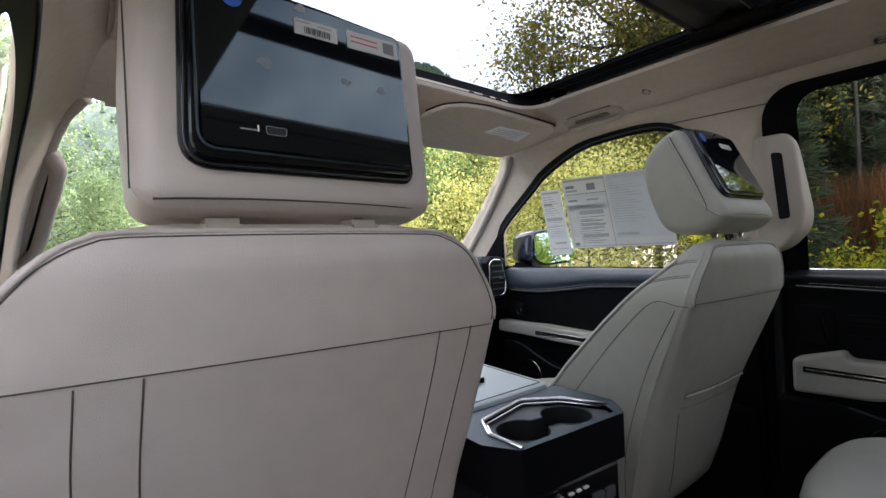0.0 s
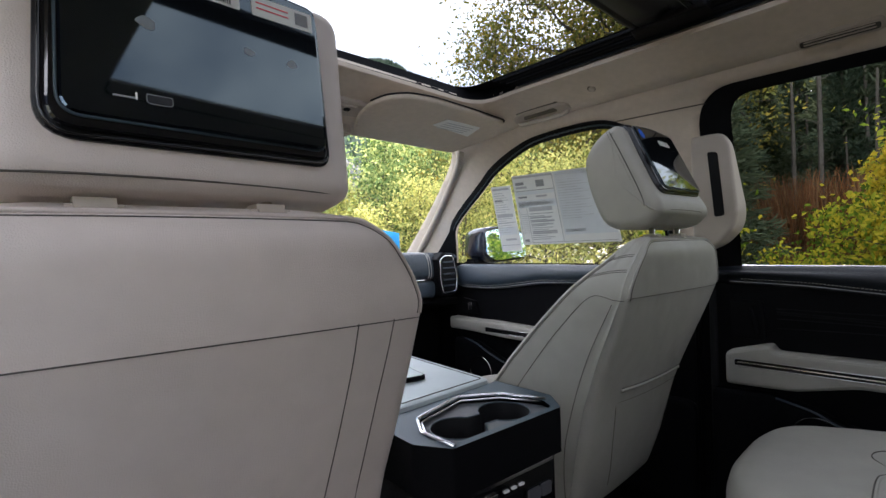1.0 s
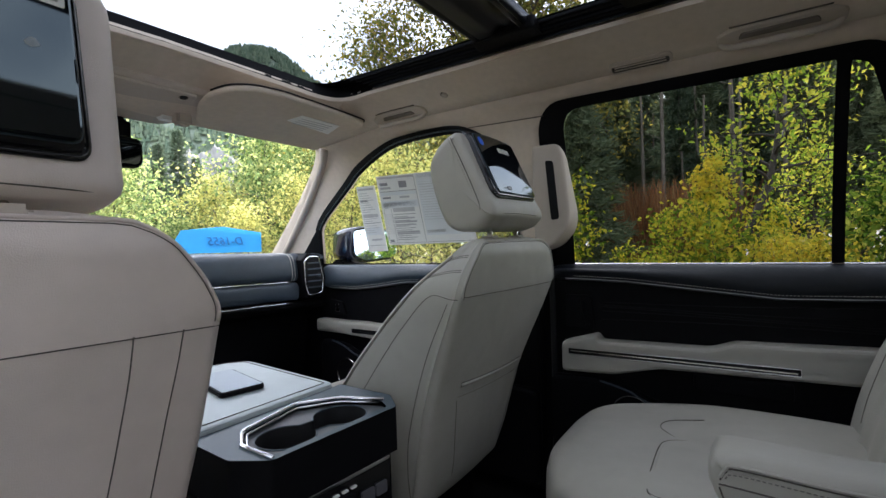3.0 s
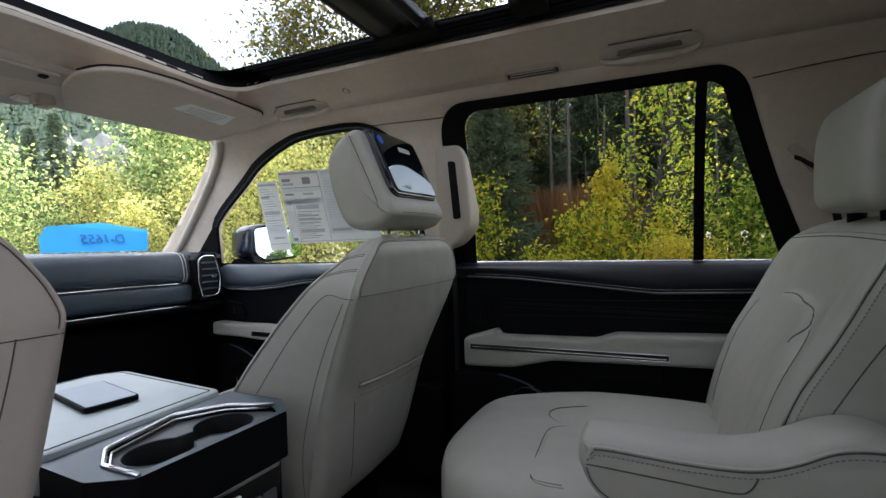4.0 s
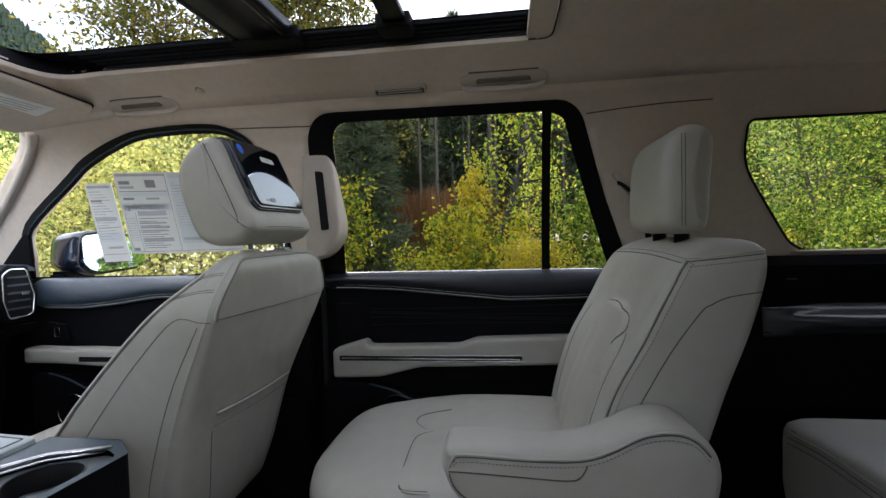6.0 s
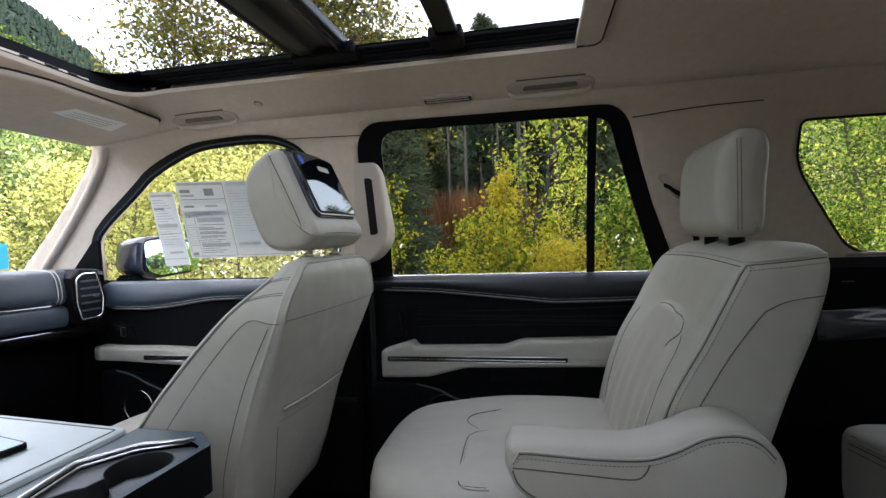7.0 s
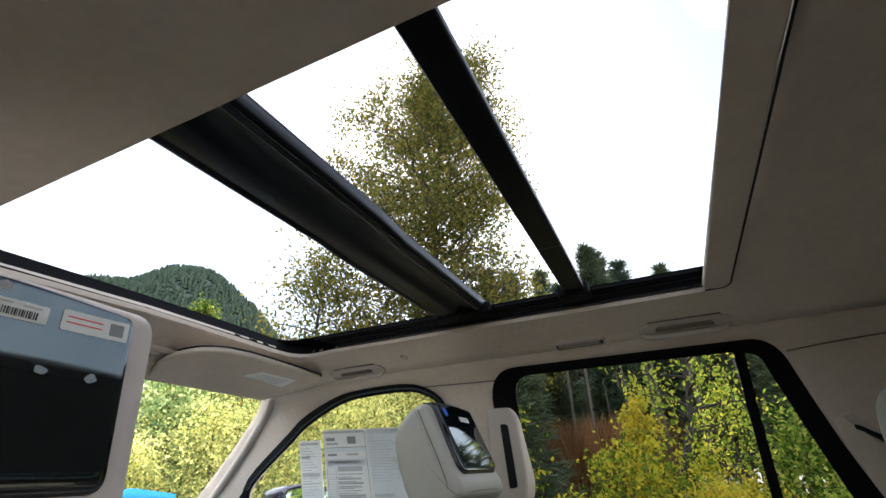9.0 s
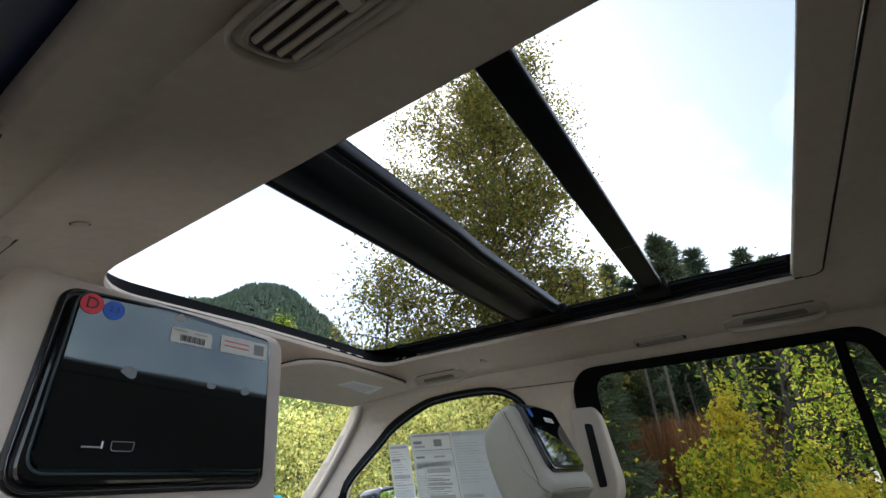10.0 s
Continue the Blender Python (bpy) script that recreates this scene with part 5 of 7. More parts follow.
big = [(1.375, 1.612), (1.02, 1.600), (1.01, 1.370), (1.385, 1.368)]
th = sheet("price_sheet", big, "printed white price sheet taped inside the window")
rows = [(0.485, 0.015, 0.50, 0.86, PALE_INK), (0.02, 0.235, 0.44, 0.045, PALE_INK), (0.02, 0.36, 0.44, 0.10, PALE_INK), (0.02, 0.47, 0.003, 0.50, MID_INK), (0.115, 0.47, 0.003, 0.50, MID_INK), (0.46, 0.02, 0.003, 0.94, MID_INK), (0.02, 0.97, 0.96, 0.006, MID_INK)] + [(0.13, 0.585 + 0.028 * i, 0.17 + 0.12 * ((i * 3) % 5) / 5, 0.008, MID_INK) for i in range(13)] + [(0.01, 0.015, 0.45, 0.03, GREY_INK), (0.50, 0.015, 0.48, 0.05, GREY_INK), (0.03, 0.10, 0.10, 0.04, MID_INK), (0.03, 0.16, 0.13, 0.03, GREY_INK), (0.27, 0.09, 0.09, 0.09, MID_INK), (0.02, 0.22, 0.44, 0.008, MID_INK), (0.04, 0.30, 0.10, 0.025, MID_INK), (0.25, 0.30, 0.12, 0.025, GREY_INK), (0.03, 0.38, 0.40, 0.06, GREY_INK), (0.03, 0.40, 0.05, 0.06, MID_INK), (0.14, 0.46, 0.26, 0.06, GREY_INK), (0.14, 0.55, 0.26, 0.008, MID_INK), (0.14, 0.60, 0.24, 0.02, GREY_INK), (0.14, 0.65, 0.26, 0.02, GREY_INK), (0.14, 0.70, 0.24, 0.02, GREY_INK), (0.14, 0.80, 0.27, 0.05, GREY_INK), (0.50, 0.80, 0.20, 0.04, GREY_INK), (0.03, 0.92, 0.05, 0.04, MID_INK)]
rows += [(0.50, 0.12 + 0.035 * i, 0.2 + 0.15 * ((i * 7) % 3) / 3, 0.008, GREY_INK) for i in range(16)]
rows += [(0.03, 0.55 + 0.03 * i, 0.08, 0.006, GREY_INK) for i in range(10)]
marks(th, big, rows)
small = [(1.480, 1.585), (1.390, 1.583), (1.398, 1.347), (1.492, 1.344)]
th = sheet("info_sheet", small, "narrow printed white information sheet taped inside the window")
marks(th, small, [(0.06, 0.03, 0.85, 0.03, GREY_INK), (0.06, 0.62, 0.88, 0.12, PALE_INK), (0.06, 0.55, 0.88, 0.006, MID_INK), (0.06, 0.90, 0.88, 0.006, MID_INK)] + [(0.08, 0.10 + 0.035 * i, 0.45 + 0.35 * ((i * 5) % 4) / 4, 0.009, GREY_INK) for i in range(18)] + [(0.08, 0.42, 0.8, 0.05, GREY_INK), (0.08, 0.20, 0.4, 0.03, MID_INK), (0.30, 0.80, 0.55, 0.03, GREY_INK)])

# ---- fittings on the headliner ----
def visor(s):
    v = thing("sun_visor", (s * 0.33, 1.42, 1.73), "folded-up beige sun visor with a warning label", "sun visor", "sun visors")
    out = [(0.125, 1.40), (0.11, 1.33), (0.125, 1.27), (0.17, 1.235), (0.25, 1.225), (0.40, 1.235), (0.56, 1.252), (0.585, 1.30), (0.60, 1.50), (0.575, 1.53), (0.35, 1.525), (0.18, 1.515)]
    out = rounded(out, 0.02, 3)
    zz = lambda y: 1.742 - (y - 1.24) * 0.10
    body = prism("visor_body", out, lambda x, y: Vector((s * x, y, zz(y) + 0.013)), lambda x, y: Vector((s * x, y, zz(y))), CLOTH, v, bevel=0.009, segs=4)
    tube("visor_gap", [Vector((s * x, y - 0.003, zz(y) + 0.013)) for x, y in out[6:34]], 0.0022, RUBBER, v)
    lab = [(0.352, 1.355), (0.362, 1.30), (0.505, 1.305), (0.53, 1.385)]
    prism("label", lab, lambda x, y: Vector((s * x, y, zz(y) - 0.0002)), lambda x, y: Vector((s * x, y, zz(y) - 0.0014)), PAPER, v, "white warning label")
    for i in range(4):
        y = 1.318 + 0.014 * i
        prism("print", [(0.375, y), (0.375, y + 0.004), (0.49, y + 0.006), (0.49, y + 0.002)], lambda x, y: Vector((s * x, y, zz(y) - 0.001)), lambda x, y: Vector((s * x, y, zz(y) - 0.002)), GREY_INK, v)
    box("visor_clip", (min(s * 0.12, s * 0.16), 1.49, 1.70), (max(s * 0.12, s * 0.16), 1.525, 1.735), TRIM, v, bevel=0.006)


visor(1)
visor(-1)

ohc = thing("overhead_console", (0, 1.48, 1.74), "beige overhead console with map lights and a microphone", "overhead console")
oo = rounded([(-0.16, 1.38), (0.16, 1.38), (0.19, 1.52), (0.13, 1.60), (-0.13, 1.60), (-0.19, 1.52)], 0.03)
prism("console_body", oo, lambda x, y: Vector((x, y, 1.79)), lambda x, y: Vector((x, y, 1.752 - (y - 1.38) * 0.18)), TRIM, ohc, bevel=0.012, segs=3)
prism("button_panel", rounded([(-0.12, 1.39), (0.12, 1.39), (0.125, 1.425), (-0.125, 1.425)], 0.008), lambda x, y: Vector((x, y, 1.755)), lambda x, y: Vector((x, y, 1.747 - (y - 1.38) * 0.18)), TRIM, ohc, bevel=0.003)
box("microphone", (0.085, 1.398, 1.738), (0.103, 1.414, 1.7475), RUBBER, ohc, bevel=0.003)
for sx in (-0.09, 0.12):
    box("map_light", (sx - 0.025, 1.52, 1.713), (sx + 0.025, 1.55, 1.724), PAPER, ohc, "frosted map light", bevel=0.004)

rvm = thing("rear_view_mirror", (0.0, 1.60, 1.62), "black rear-view mirror on the windscreen", "mirror")
prism("mirror_body", rounded([(-0.13, 1.585), (0.055, 1.585), (0.065, 1.60), (0.065, 1.645), (0.055, 1.66), (-0.13, 1.66)], 0.015), lambda x, z: Vector((x, 1.59, z)), lambda x, z: Vector((x, 1.555, z)), BLACK, rvm, bevel=0.008)
prism("mirror_glass", rounded([(-0.122, 1.593), (0.05, 1.593), (0.057, 1.605), (0.057, 1.64), (0.05, 1.652), (-0.122, 1.652)], 0.012), lambda x, z: Vector((x, 1.556, z)), lambda x, z: Vector((x, 1.5535, z)), MIRROR, rvm)
box("mirror_mount", (-0.06, 1.57, 1.65), (0.05, 1.66, 1.72), BLACK, rvm, bevel=0.015)


def grab(s, y0, y1, x, z, label):
    g = thing("grab_handle", (s * x, (y0 + y1) / 2, z), label, "grab handle", "roof grab handles")
    L = y1 - y0
    def under(a, y, h):
        return Vector((s * a, y, roof_map(s * a, y).z - h))
    # a moulded surround with a hand slot, and the grip bowed out of it
    base = rounded([(y0 - 0.004, -0.002), (y0 + 0.024, -0.016), (y1 - 0.024, -0.016), (y1 + 0.004, -0.002), (y1 + 0.002, 0.026), (y0 - 0.002, 0.026)], 0.010, 4)
    prism("base_plate", base, lambda y, q: under(x + q, y, -0.004), lambda y, q: under(x + q, y, 0.0065), TRIM, g, bevel=0.005, segs=3)
    # The slot is a dark solid; its colour stands in for recess shade.
    prism("hand_slot", rounded([(y0 + 0.040, -0.006), (y1 - 0.040, -0.006), (y1 - 0.034, 0.006), (y0 + 0.034, 0.006)], 0.004, 4), lambda y, q: under(x + q, y, 0.004), lambda y, q: under(x + q, y, 0.0098), SLOT_SHADE, g, "hand slot with recess shade in its colour")
    # A dark line drawn for the contact shadow along the surround.
    tube("surround_shadow", [under(x - 0.0175, y, 0.0012) for y in frange(y0 + 0.020, y1 - 0.020, 10)], 0.0018, SEAM, g)
    pts = [under(x + 0.018, y0 + 0.006, 0.000), under(x + 0.017, y0 + 0.012, 0.010), under(x + 0.014, y0 + 0.036, 0.0165), under(x + 0.013, (y0 + y1) / 2, 0.0175), under(x + 0.014, y1 - 0.036, 0.0165), under(x + 0.017, y1 - 0.012, 0.010), under(x + 0.018, y1 - 0.006, 0.000)]
    tube("grip", pts, 0.0080, TRIM, g, smooth_steps=5, sides=12, flat=0.8)


grab(1, 1.05, 1.235, 0.586, 1.752, "beige folding grab handle above the passenger door")
grab(1, 0.126, 0.322, 0.586, 1.752, "beige folding grab handle above the rear door")
grab(-1, 1.05, 1.235, 0.54, 1.752, "beige folding grab handle above the driver door")


def slot_vent(s, y0, y1, x, n, r, label, wide):
    v = thing("roof_vent", (s * x, (y0 + y1) / 2, roof_map(s * x, (y0 + y1) / 2).z), label, "air vent", "roof air vents")
    out = rounded([(y0, -wide), (y1, -wide), (y1, wide), (y0, wide)], wide * 0.9, 6)
    f = lambda off: (lambda y, q: roof_map(s * (x + q), y) - Vector((0, 0, off)))
    prism("vent_frame", out, f(-0.004), f(0.005), TRIM, v, bevel=0.003)
    tube("vent_rim", [f(0.006)(a, b) for a, b in inset_ring(out, -0.004)], 0.0016, TRIM, v, cyclic=True)
    # Shade between the slats is put into this fill's colour.
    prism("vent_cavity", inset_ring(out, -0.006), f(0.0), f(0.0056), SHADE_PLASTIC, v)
    for i in range(n):
        q = -wide + (i + 1) * 2 * wide / (n + 1)
        k = 0.012 + 0.5 * wide * abs(q / wide) ** 3
        tube("vent_slat", [f(0.008)(y, q) for y in (y0 + k, y1 - k)], r, TRIM, v, sides=8)
    return v


slot_vent(1, 0.405, 0.535, 0.603, 3, 0.0016, "slim beige air vent in the headliner", 0.014)
lv = slot_vent(-1, 0.372, 0.556, 0.521, 4, 0.0030, "wide beige slatted air vent in the headliner", 0.030)
tube("vent_collar", [roof_map(-(0.521 + b), a) - Vector((0, 0, 0.002)) for a, b in rounded([(0.364, -0.038), (0.564, -0.038), (0.564, 0.038), (0.364, 0.038)], 0.034, 6)], 0.0045, TRIM, lv, "raised beige collar", cyclic=True, sides=10, flat=0.6)
box("vent_tab", (-0.531, 0.452, 1.748), (-0.512, 0.468, 1.7585), TRIM, lv, "small vent thumb tab", bevel=0.002)
for x, y, s in ((0.56, 0.958, 1), (0.482, 0.995, -1)):
    c = thing("trim_button", (s * x, y, roof_map(s * x, y).z), "small round beige headliner clip", "clip", "headliner clips")
    loft("cap", [[Vector((s * (x + r * math.cos(a)), y + r * math.sin(a), roof_map(s * (x + r * math.cos(a)), y).z - h)) for a in frange(0, 2 * math.pi, 16)[:-1]] for r, h in ((0.010, 0.0), (0.009, 0.003), (0.004, 0.004))], TRIM, c)
    tube("cap_edge", [Vector((s * (x + 0.0105 * math.cos(a)), y + 0.0105 * math.sin(a), roof_map(s * (x + 0.0105 * math.cos(a)), y).z - 0.0006)) for a in frange(0, math.pi, 10)], 0.0014, SEAM, c)

# grab handle, seams and belts on the pillars
def pillar_grab(s, pts, label):
    g = thing("pillar_handle", xin(s, 0.78, pts[0][0], 1.36), label, "grab handle", "pillar grab handles")
    tube("grip", [side_map(s, o)(y, z) for y, z, o in pts], 0.024, TRIM, g, smooth_steps=5, sides=8, flat=0.55)
    # An added black strip paints the shade between grip and pillar.
    tube("grip_backing", [side_map(s, 0.35 * o)(y + 0.012, z + 0.010) for y, z, o in pts[1:-1]], 0.016, RUBBER, g, "added dark strip for the shade behind the grip", smooth_steps=5, sides=8, flat=0.5)
    return g


g = thing("pillar_handle", (0.70, 0.72, 1.36), "tall beige grab handle on the pillar", "grab handle", "pillar grab handles")
grip_out = rounded([(0.772, 1.627), (0.700, 1.626), (0.684, 1.600), (0.671, 1.437), (0.680, 1.395), (0.722, 1.350), (0.775, 1.335)], [0.01, 0.022, 0.03, 0.05, 0.04, 0.03, 0.01], 6)
prism("grip", grip_out, lambda y, z: Vector((side_x(z) + 0.004, y, z)), lambda y, z: Vector((0.706 - 0.03 * (z - 1.48), y, z)), TRIM, g, bevel=0.011, segs=4)
# A black piece on the solid grip stands for the opening's shade.
prism("handle_recess", rounded([(0.733, 1.583), (0.711, 1.580), (0.700, 1.425), (0.722, 1.422)], 0.007), lambda y, z: Vector((0.72, y, z)), lambda y, z: Vector((0.7035 - 0.03 * (z - 1.48), y, z)), RUBBER, g, "hand opening in the grip, its shade put in by colour")
pillar_grab(-1, [(1.93, 1.40, 0.0), (1.90, 1.405, 0.02), (1.87, 1.43, 0.032), (1.78, 1.52, 0.034), (1.70, 1.585, 0.03), (1.665, 1.61, 0.014), (1.65, 1.625, -0.002)], "beige grab handle on the windscreen pillar")
for s in (1, -1):
    for pts in ([(0.97, 1.703), (0.85, 1.70), (0.725, 1.697)], [(0.025, 1.688), (-0.06, 1.695), (-0.15, 1.70), (-0.26, 1.702)]):
        sm = tube("trim_seam", [side_map(s, 0.0032)(y, z) for y, z in pts], 0.0013, SEAM)
        tagged(sm, "fine dark joint between trim panels", "trim joint", kind="structure")
belt = thing("seat_belt", (0.76, -0.09, 1.3), "dark seat belt running out of the pillar", "seat belt")
tube("webbing", [(0.752, -0.062, 1.53), (0.755, -0.085, 1.515), (0.757, -0.12, 1.46), (0.77, -0.17, 1.20), (0.79, -0.20, 0.8)], 0.018, RUBBER, belt, smooth_steps=4, flat=0.12)
prism("belt_guide", rounded([(-0.045, 1.545), (-0.06, 1.555), (-0.115, 1.50), (-0.10, 1.485)], 0.008), lambda y, z: xin(1, side_x(z) + 0.002, y, z), lambda y, z: xin(1, side_x(z) - 0.008, y, z), TRIM, belt, bevel=0.002)
belt2 = thing("seat_belt", (0.76, 0.74, 1.3), "dark seat belt beside the pillar", "seat belt")
tube("webbing", [(0.79, 0.765, 1.40), (0.80, 0.76, 1.2), (0.80, 0.76, 0.8), (0.79, 0.77, 0.62)], 0.02, RUBBER, belt2, flat=0.12)

# third-row side trim
q = thing("quarter_panel", (0.8, -0.8, 0.7), "black third-row side trim with an armrest ledge and cup recess", "side trim", kind="structure")
loft("panel", [[xin(1, x, y, z) for x, z in ((0.835, 1.30), (0.795, 1.325), (0.785, 1.30), (0.788, 1.20), (0.782, 1.13), (0.775, 0.95), (0.78, 0.62), (0.835, 0.62))] for y in frange(-0.145, -1.85, 12)], BLACK, q, smooth=False)


def ledge(y):
    """The armrest ledge swells out of the panel: a hollow above, a rounded lip, a return below."""
    p = smooth01((-0.44 - y) / 0.15)
    out = [(0.800, 1.205), (0.786 - 0.004 * p, 1.203), (0.784 - 0.012 * p, 1.194), (0.783 - 0.022 * p, 1.187), (0.783 - 0.044 * p, 1.183 + 0.002 * p), (0.782 - 0.058 * p, 1.178 + 0.001 * p), (0.782 - 0.064 * p, 1.170), (0.782 - 0.062 * p, 1.160), (0.782 - 0.050 * p, 1.150), (0.782 - 0.020 * p, 1.138), (0.780 + 0.002 * p, 1.128), (0.800, 1.12)]
    return [xin(1, x, y, z - 0.010 * (1 - p)) for x, z in out]


loft("armrest_ledge", [ledge(y) for y in frange(-0.42, -0.62, 14) + frange(-0.68, -1.80, 10)], LEDGE, q, "glossy dark armrest ledge swelling out of the panel")
tube("ledge_trim", [xin(1, 0.779, y, 1.142 + 0.08 * (y + 0.49)) for y in (-0.445, -0.49)], 0.0012, CONSOLE, q)
tube("ledge_trim", [xin(1, 0.782, y, 1.266) for y in (-0.476, -0.500)], 0.0016, CONSOLE, q)
box("latch", (0.768, -0.70, 0.907), (0.776, -0.66, 0.912), STEEL, q, bevel=0.001)

# stickers and labels on the driver screen
def on_screen(face, name, outline, material, label, category, off=0.0165, th=0.0008):
    t = thing(name, face(off)(outline[0][0], outline[0][1]), label, category)
    prism("film", outline, face(off), face(off + th), material, t)
    return t


def disc(cx, cz, r):
    return [(cx + r * math.cos(2 * math.pi * k / 28), cz + r * math.sin(2 * math.pi * k / 28)) for k in range(28)]


def letters(body, size, face, x, z, off, material, parent):
    cu = bpy.data.curves.new("lettering", "FONT")
    cu.body, cu.size, cu.align_x, cu.align_y = body, size, "CENTER", "CENTER"
    ob = bpy.data.objects.new("lettering", cu)
    scene.collection.objects.link(ob)
    me = bpy.data.meshes.new_from_object(ob.evaluated_get(bpy.context.evaluated_depsgraph_get()))
    bpy.data.objects.remove(ob)
    for v in me.vertices:
        v.co = face(off)(x + v.co.x, z + v.co.y)
    me.materials.clear()
    me.materials.append(material)
    o = new("lettering", me)
    o.parent = parent
    o.matrix_parent_inverse = Matrix.Translation(-parent.location)


t = on_screen(face_d, "round_sticker", disc(-0.080, 1.5935, 0.0088), RED, "round red sticker on the headrest screen", "sticker")
letters("D", 0.014, face_d, -0.080, 1.5935, 0.0176, DARK_INK, t)
t = on_screen(face_d, "round_sticker", disc(-0.0625, 1.5925, 0.0084), BLUE, "round blue sticker on the headrest screen", "sticker")
letters("2.3", 0.007, face_d, -0.0625, 1.5925, 0.0176, DARK_INK, t)
a = [(-0.0105, 1.577), (0.0315, 1.5775), (0.0315, 1.5925), (-0.0105, 1.592)]
t = on_screen(face_d, "barcode_label", rounded(a, 0.001), PAPER, "small white barcode label on the screen", "label")
for i in range(15):
    x = -0.001 + i * 0.0017
    w = (0.0005, 0.0011, 0.0008)[(i * 5) % 3]
    prism("bar", [(x, 1.5795), (x + w, 1.5795), (x + w, 1.5855), (x, 1.5855)], face_d(0.017), face_d(0.0178), DARK_INK, t)
for x, w in ((-0.008, 0.013), (0.012, 0.014)):
    prism("bar", [(x, 1.5885), (x + w, 1.5888), (x + w, 1.5898), (x, 1.5895)], face_d(0.017), face_d(0.0178), GREY_INK, t)
a = [(0.042, 1.5775), (0.1005, 1.5785), (0.1005, 1.597), (0.042, 1.5955)]
t = on_screen(face_d, "printed_label", rounded(a, 0.002), PAPER, "white printed label on the screen", "label")
for z, m_ in ((1.5895, RED), (1.5845, RED)):
    prism("bar", [(0.046, z), (0.076, z + 0.0004), (0.076, z + 0.0014), (0.046, z + 0.001)], face_d(0.017), face_d(0.0178), m_, t)
prism("bar", [(0.083, 1.5820), (0.0955, 1.5822), (0.0955, 1.5935), (0.083, 1.5933)], face_d(0.017), face_d(0.0178), MID_INK, t)
for x, z, w in ((-0.004, 1.6015, 0.006), ):
    on_screen(face_d, "film_residue", [(x - w, z - 0.002), (x - 0.3 * w, z - 0.0035), (x + 0.9 * w, z - 0.0028), (x + w, z + 0.002), (x + 0.2 * w, z + 0.0045), (x - 0.6 * w, z + 0.0024)], GREY_INK, "torn grey scrap of film on the headrest screen", "film scrap", th=0.0004)
SPOT = mat("dried_water_spot", (0.22, 0.25, 0.27), 0.3, bump=0, var=0.25, scale=300)
for x, z, r in ((0.037, 1.542, 0.0048), (0.0765, 1.5415, 0.0050), (-0.039, 1.5425, 0.0064)):
    blot = [(x + r * (1 + 0.16 * math.sin(3 * q + 40 * x)) * math.cos(q), z + 0.72 * r * (1 + 0.2 * math.sin(2 * q + 70 * x)) * math.sin(q)) for q in frange(0, 2 * math.pi, 23)[:-1]]
    on_screen(face_d, "water_spot", blot, SPOT, "pale ragged water spot on the headrest screen", "stain", th=0.0003)
on_screen(face_p, "round_sticker", disc(-0.070, 1.587, 0.010), BLUE, "round blue sticker on the headrest screen", "sticker")
t = on_screen(face_p, "printed_label", rounded([(0.0, 1.571), (0.052, 1.571), (0.052, 1.582), (0.0, 1.582)], 0.002), PAPER, "white printed label on the screen", "label")
for z in (1.574, 1.578):
    prism("bar", [(0.004, z), (0.048, z), (0.048, z + 0.0013), (0.004, z + 0.0013)], face_p(0.017), face_p(0.0178), GREY_INK, t)

# the painted door frame beyond the rear door opening
cant = thing("roof_rail", (-0.70, 0.4, 1.72), "dark blue painted roof rail over the open rear doorway", "roof rail", kind="structure")
skin("rail", rounded([(-0.12, 1.62), (0.80, 1.62), (0.80, 1.744), (-0.12, 1.744)], 0.01), [], side_map(-1, -0.03), NAVY, parent=cant)
# the rear door, swung open beside the camera
d4 = thing("door_4", (-0.82, 0.75, 0.62), "open rear door with dark panel and tinted glass", "car door", kind="structure")
# Out of view; the small angle lets the door block doorway light.
SW, CW = math.sin(radians(20)), math.cos(radians(20))


def swing(r, z, off):
    lean = side_x(z) - 0.815
    return Vector((-0.84 - r * SW - (off + lean) * CW * 0.0 - off * CW, 0.75 - r * CW + off * SW, z))


prism("door_body", rounded([(0.0, 0.55), (0.86, 0.55), (0.90, 0.9), (0.88, 1.29), (0.0, 1.29)], 0.03), lambda r, z: swing(r, z, 0.03), lambda r, z: swing(r, z, -0.06), NAVY, d4, bevel=0.015)
prism("inner_panel", rounded([(0.03, 0.60), (0.83, 0.60), (0.86, 0.9), (0.85, 1.27), (0.03, 1.27)], 0.03), lambda r, z: swing(r, z, -0.05), lambda r, z: swing(r, z, -0.085), BLACK, d4, bevel=0.012)
skin("window_frame", rounded([(0.0, 1.285), (0.88, 1.285), (0.74, 1.72), (0.06, 1.73)], 0.03), [rounded([(0.05, 1.30), (0.80, 1.30), (0.69, 1.68), (0.09, 1.69)], 0.02)], lambda r, z: swing(r, z, 0.0), NAVY, parent=d4)
skin("pane", [(0.04, 1.29), (0.81, 1.29), (0.70, 1.69), (0.08, 1.70)], [], lambda r, z: swing(r, z, 0.004), TINTED, parent=d4)

# ---- outdoors ----
# Ground by the car is unseen; paled to bounce sunlight onto the headliner.
GROUND = mat("pale_bounce_ground", (0.20, 0.18, 0.14), 0.95, var=0.5, scale=1.2, bump=0.6, bscale=8, tint=(0.25, 0.23, 0.18))
BARK = mat("grey_brown_bark", (0.085, 0.07, 0.055), 0.9, var=0.35, scale=12, bump=0.8, bscale=30)
# Pine bark and L_PINE needles are lightened in colour for haze.
BARK_PINE = mat("dark_pine_bark", (0.11, 0.095, 0.08), 0.9, var=0.35, scale=12, bump=0.8, bscale=30)
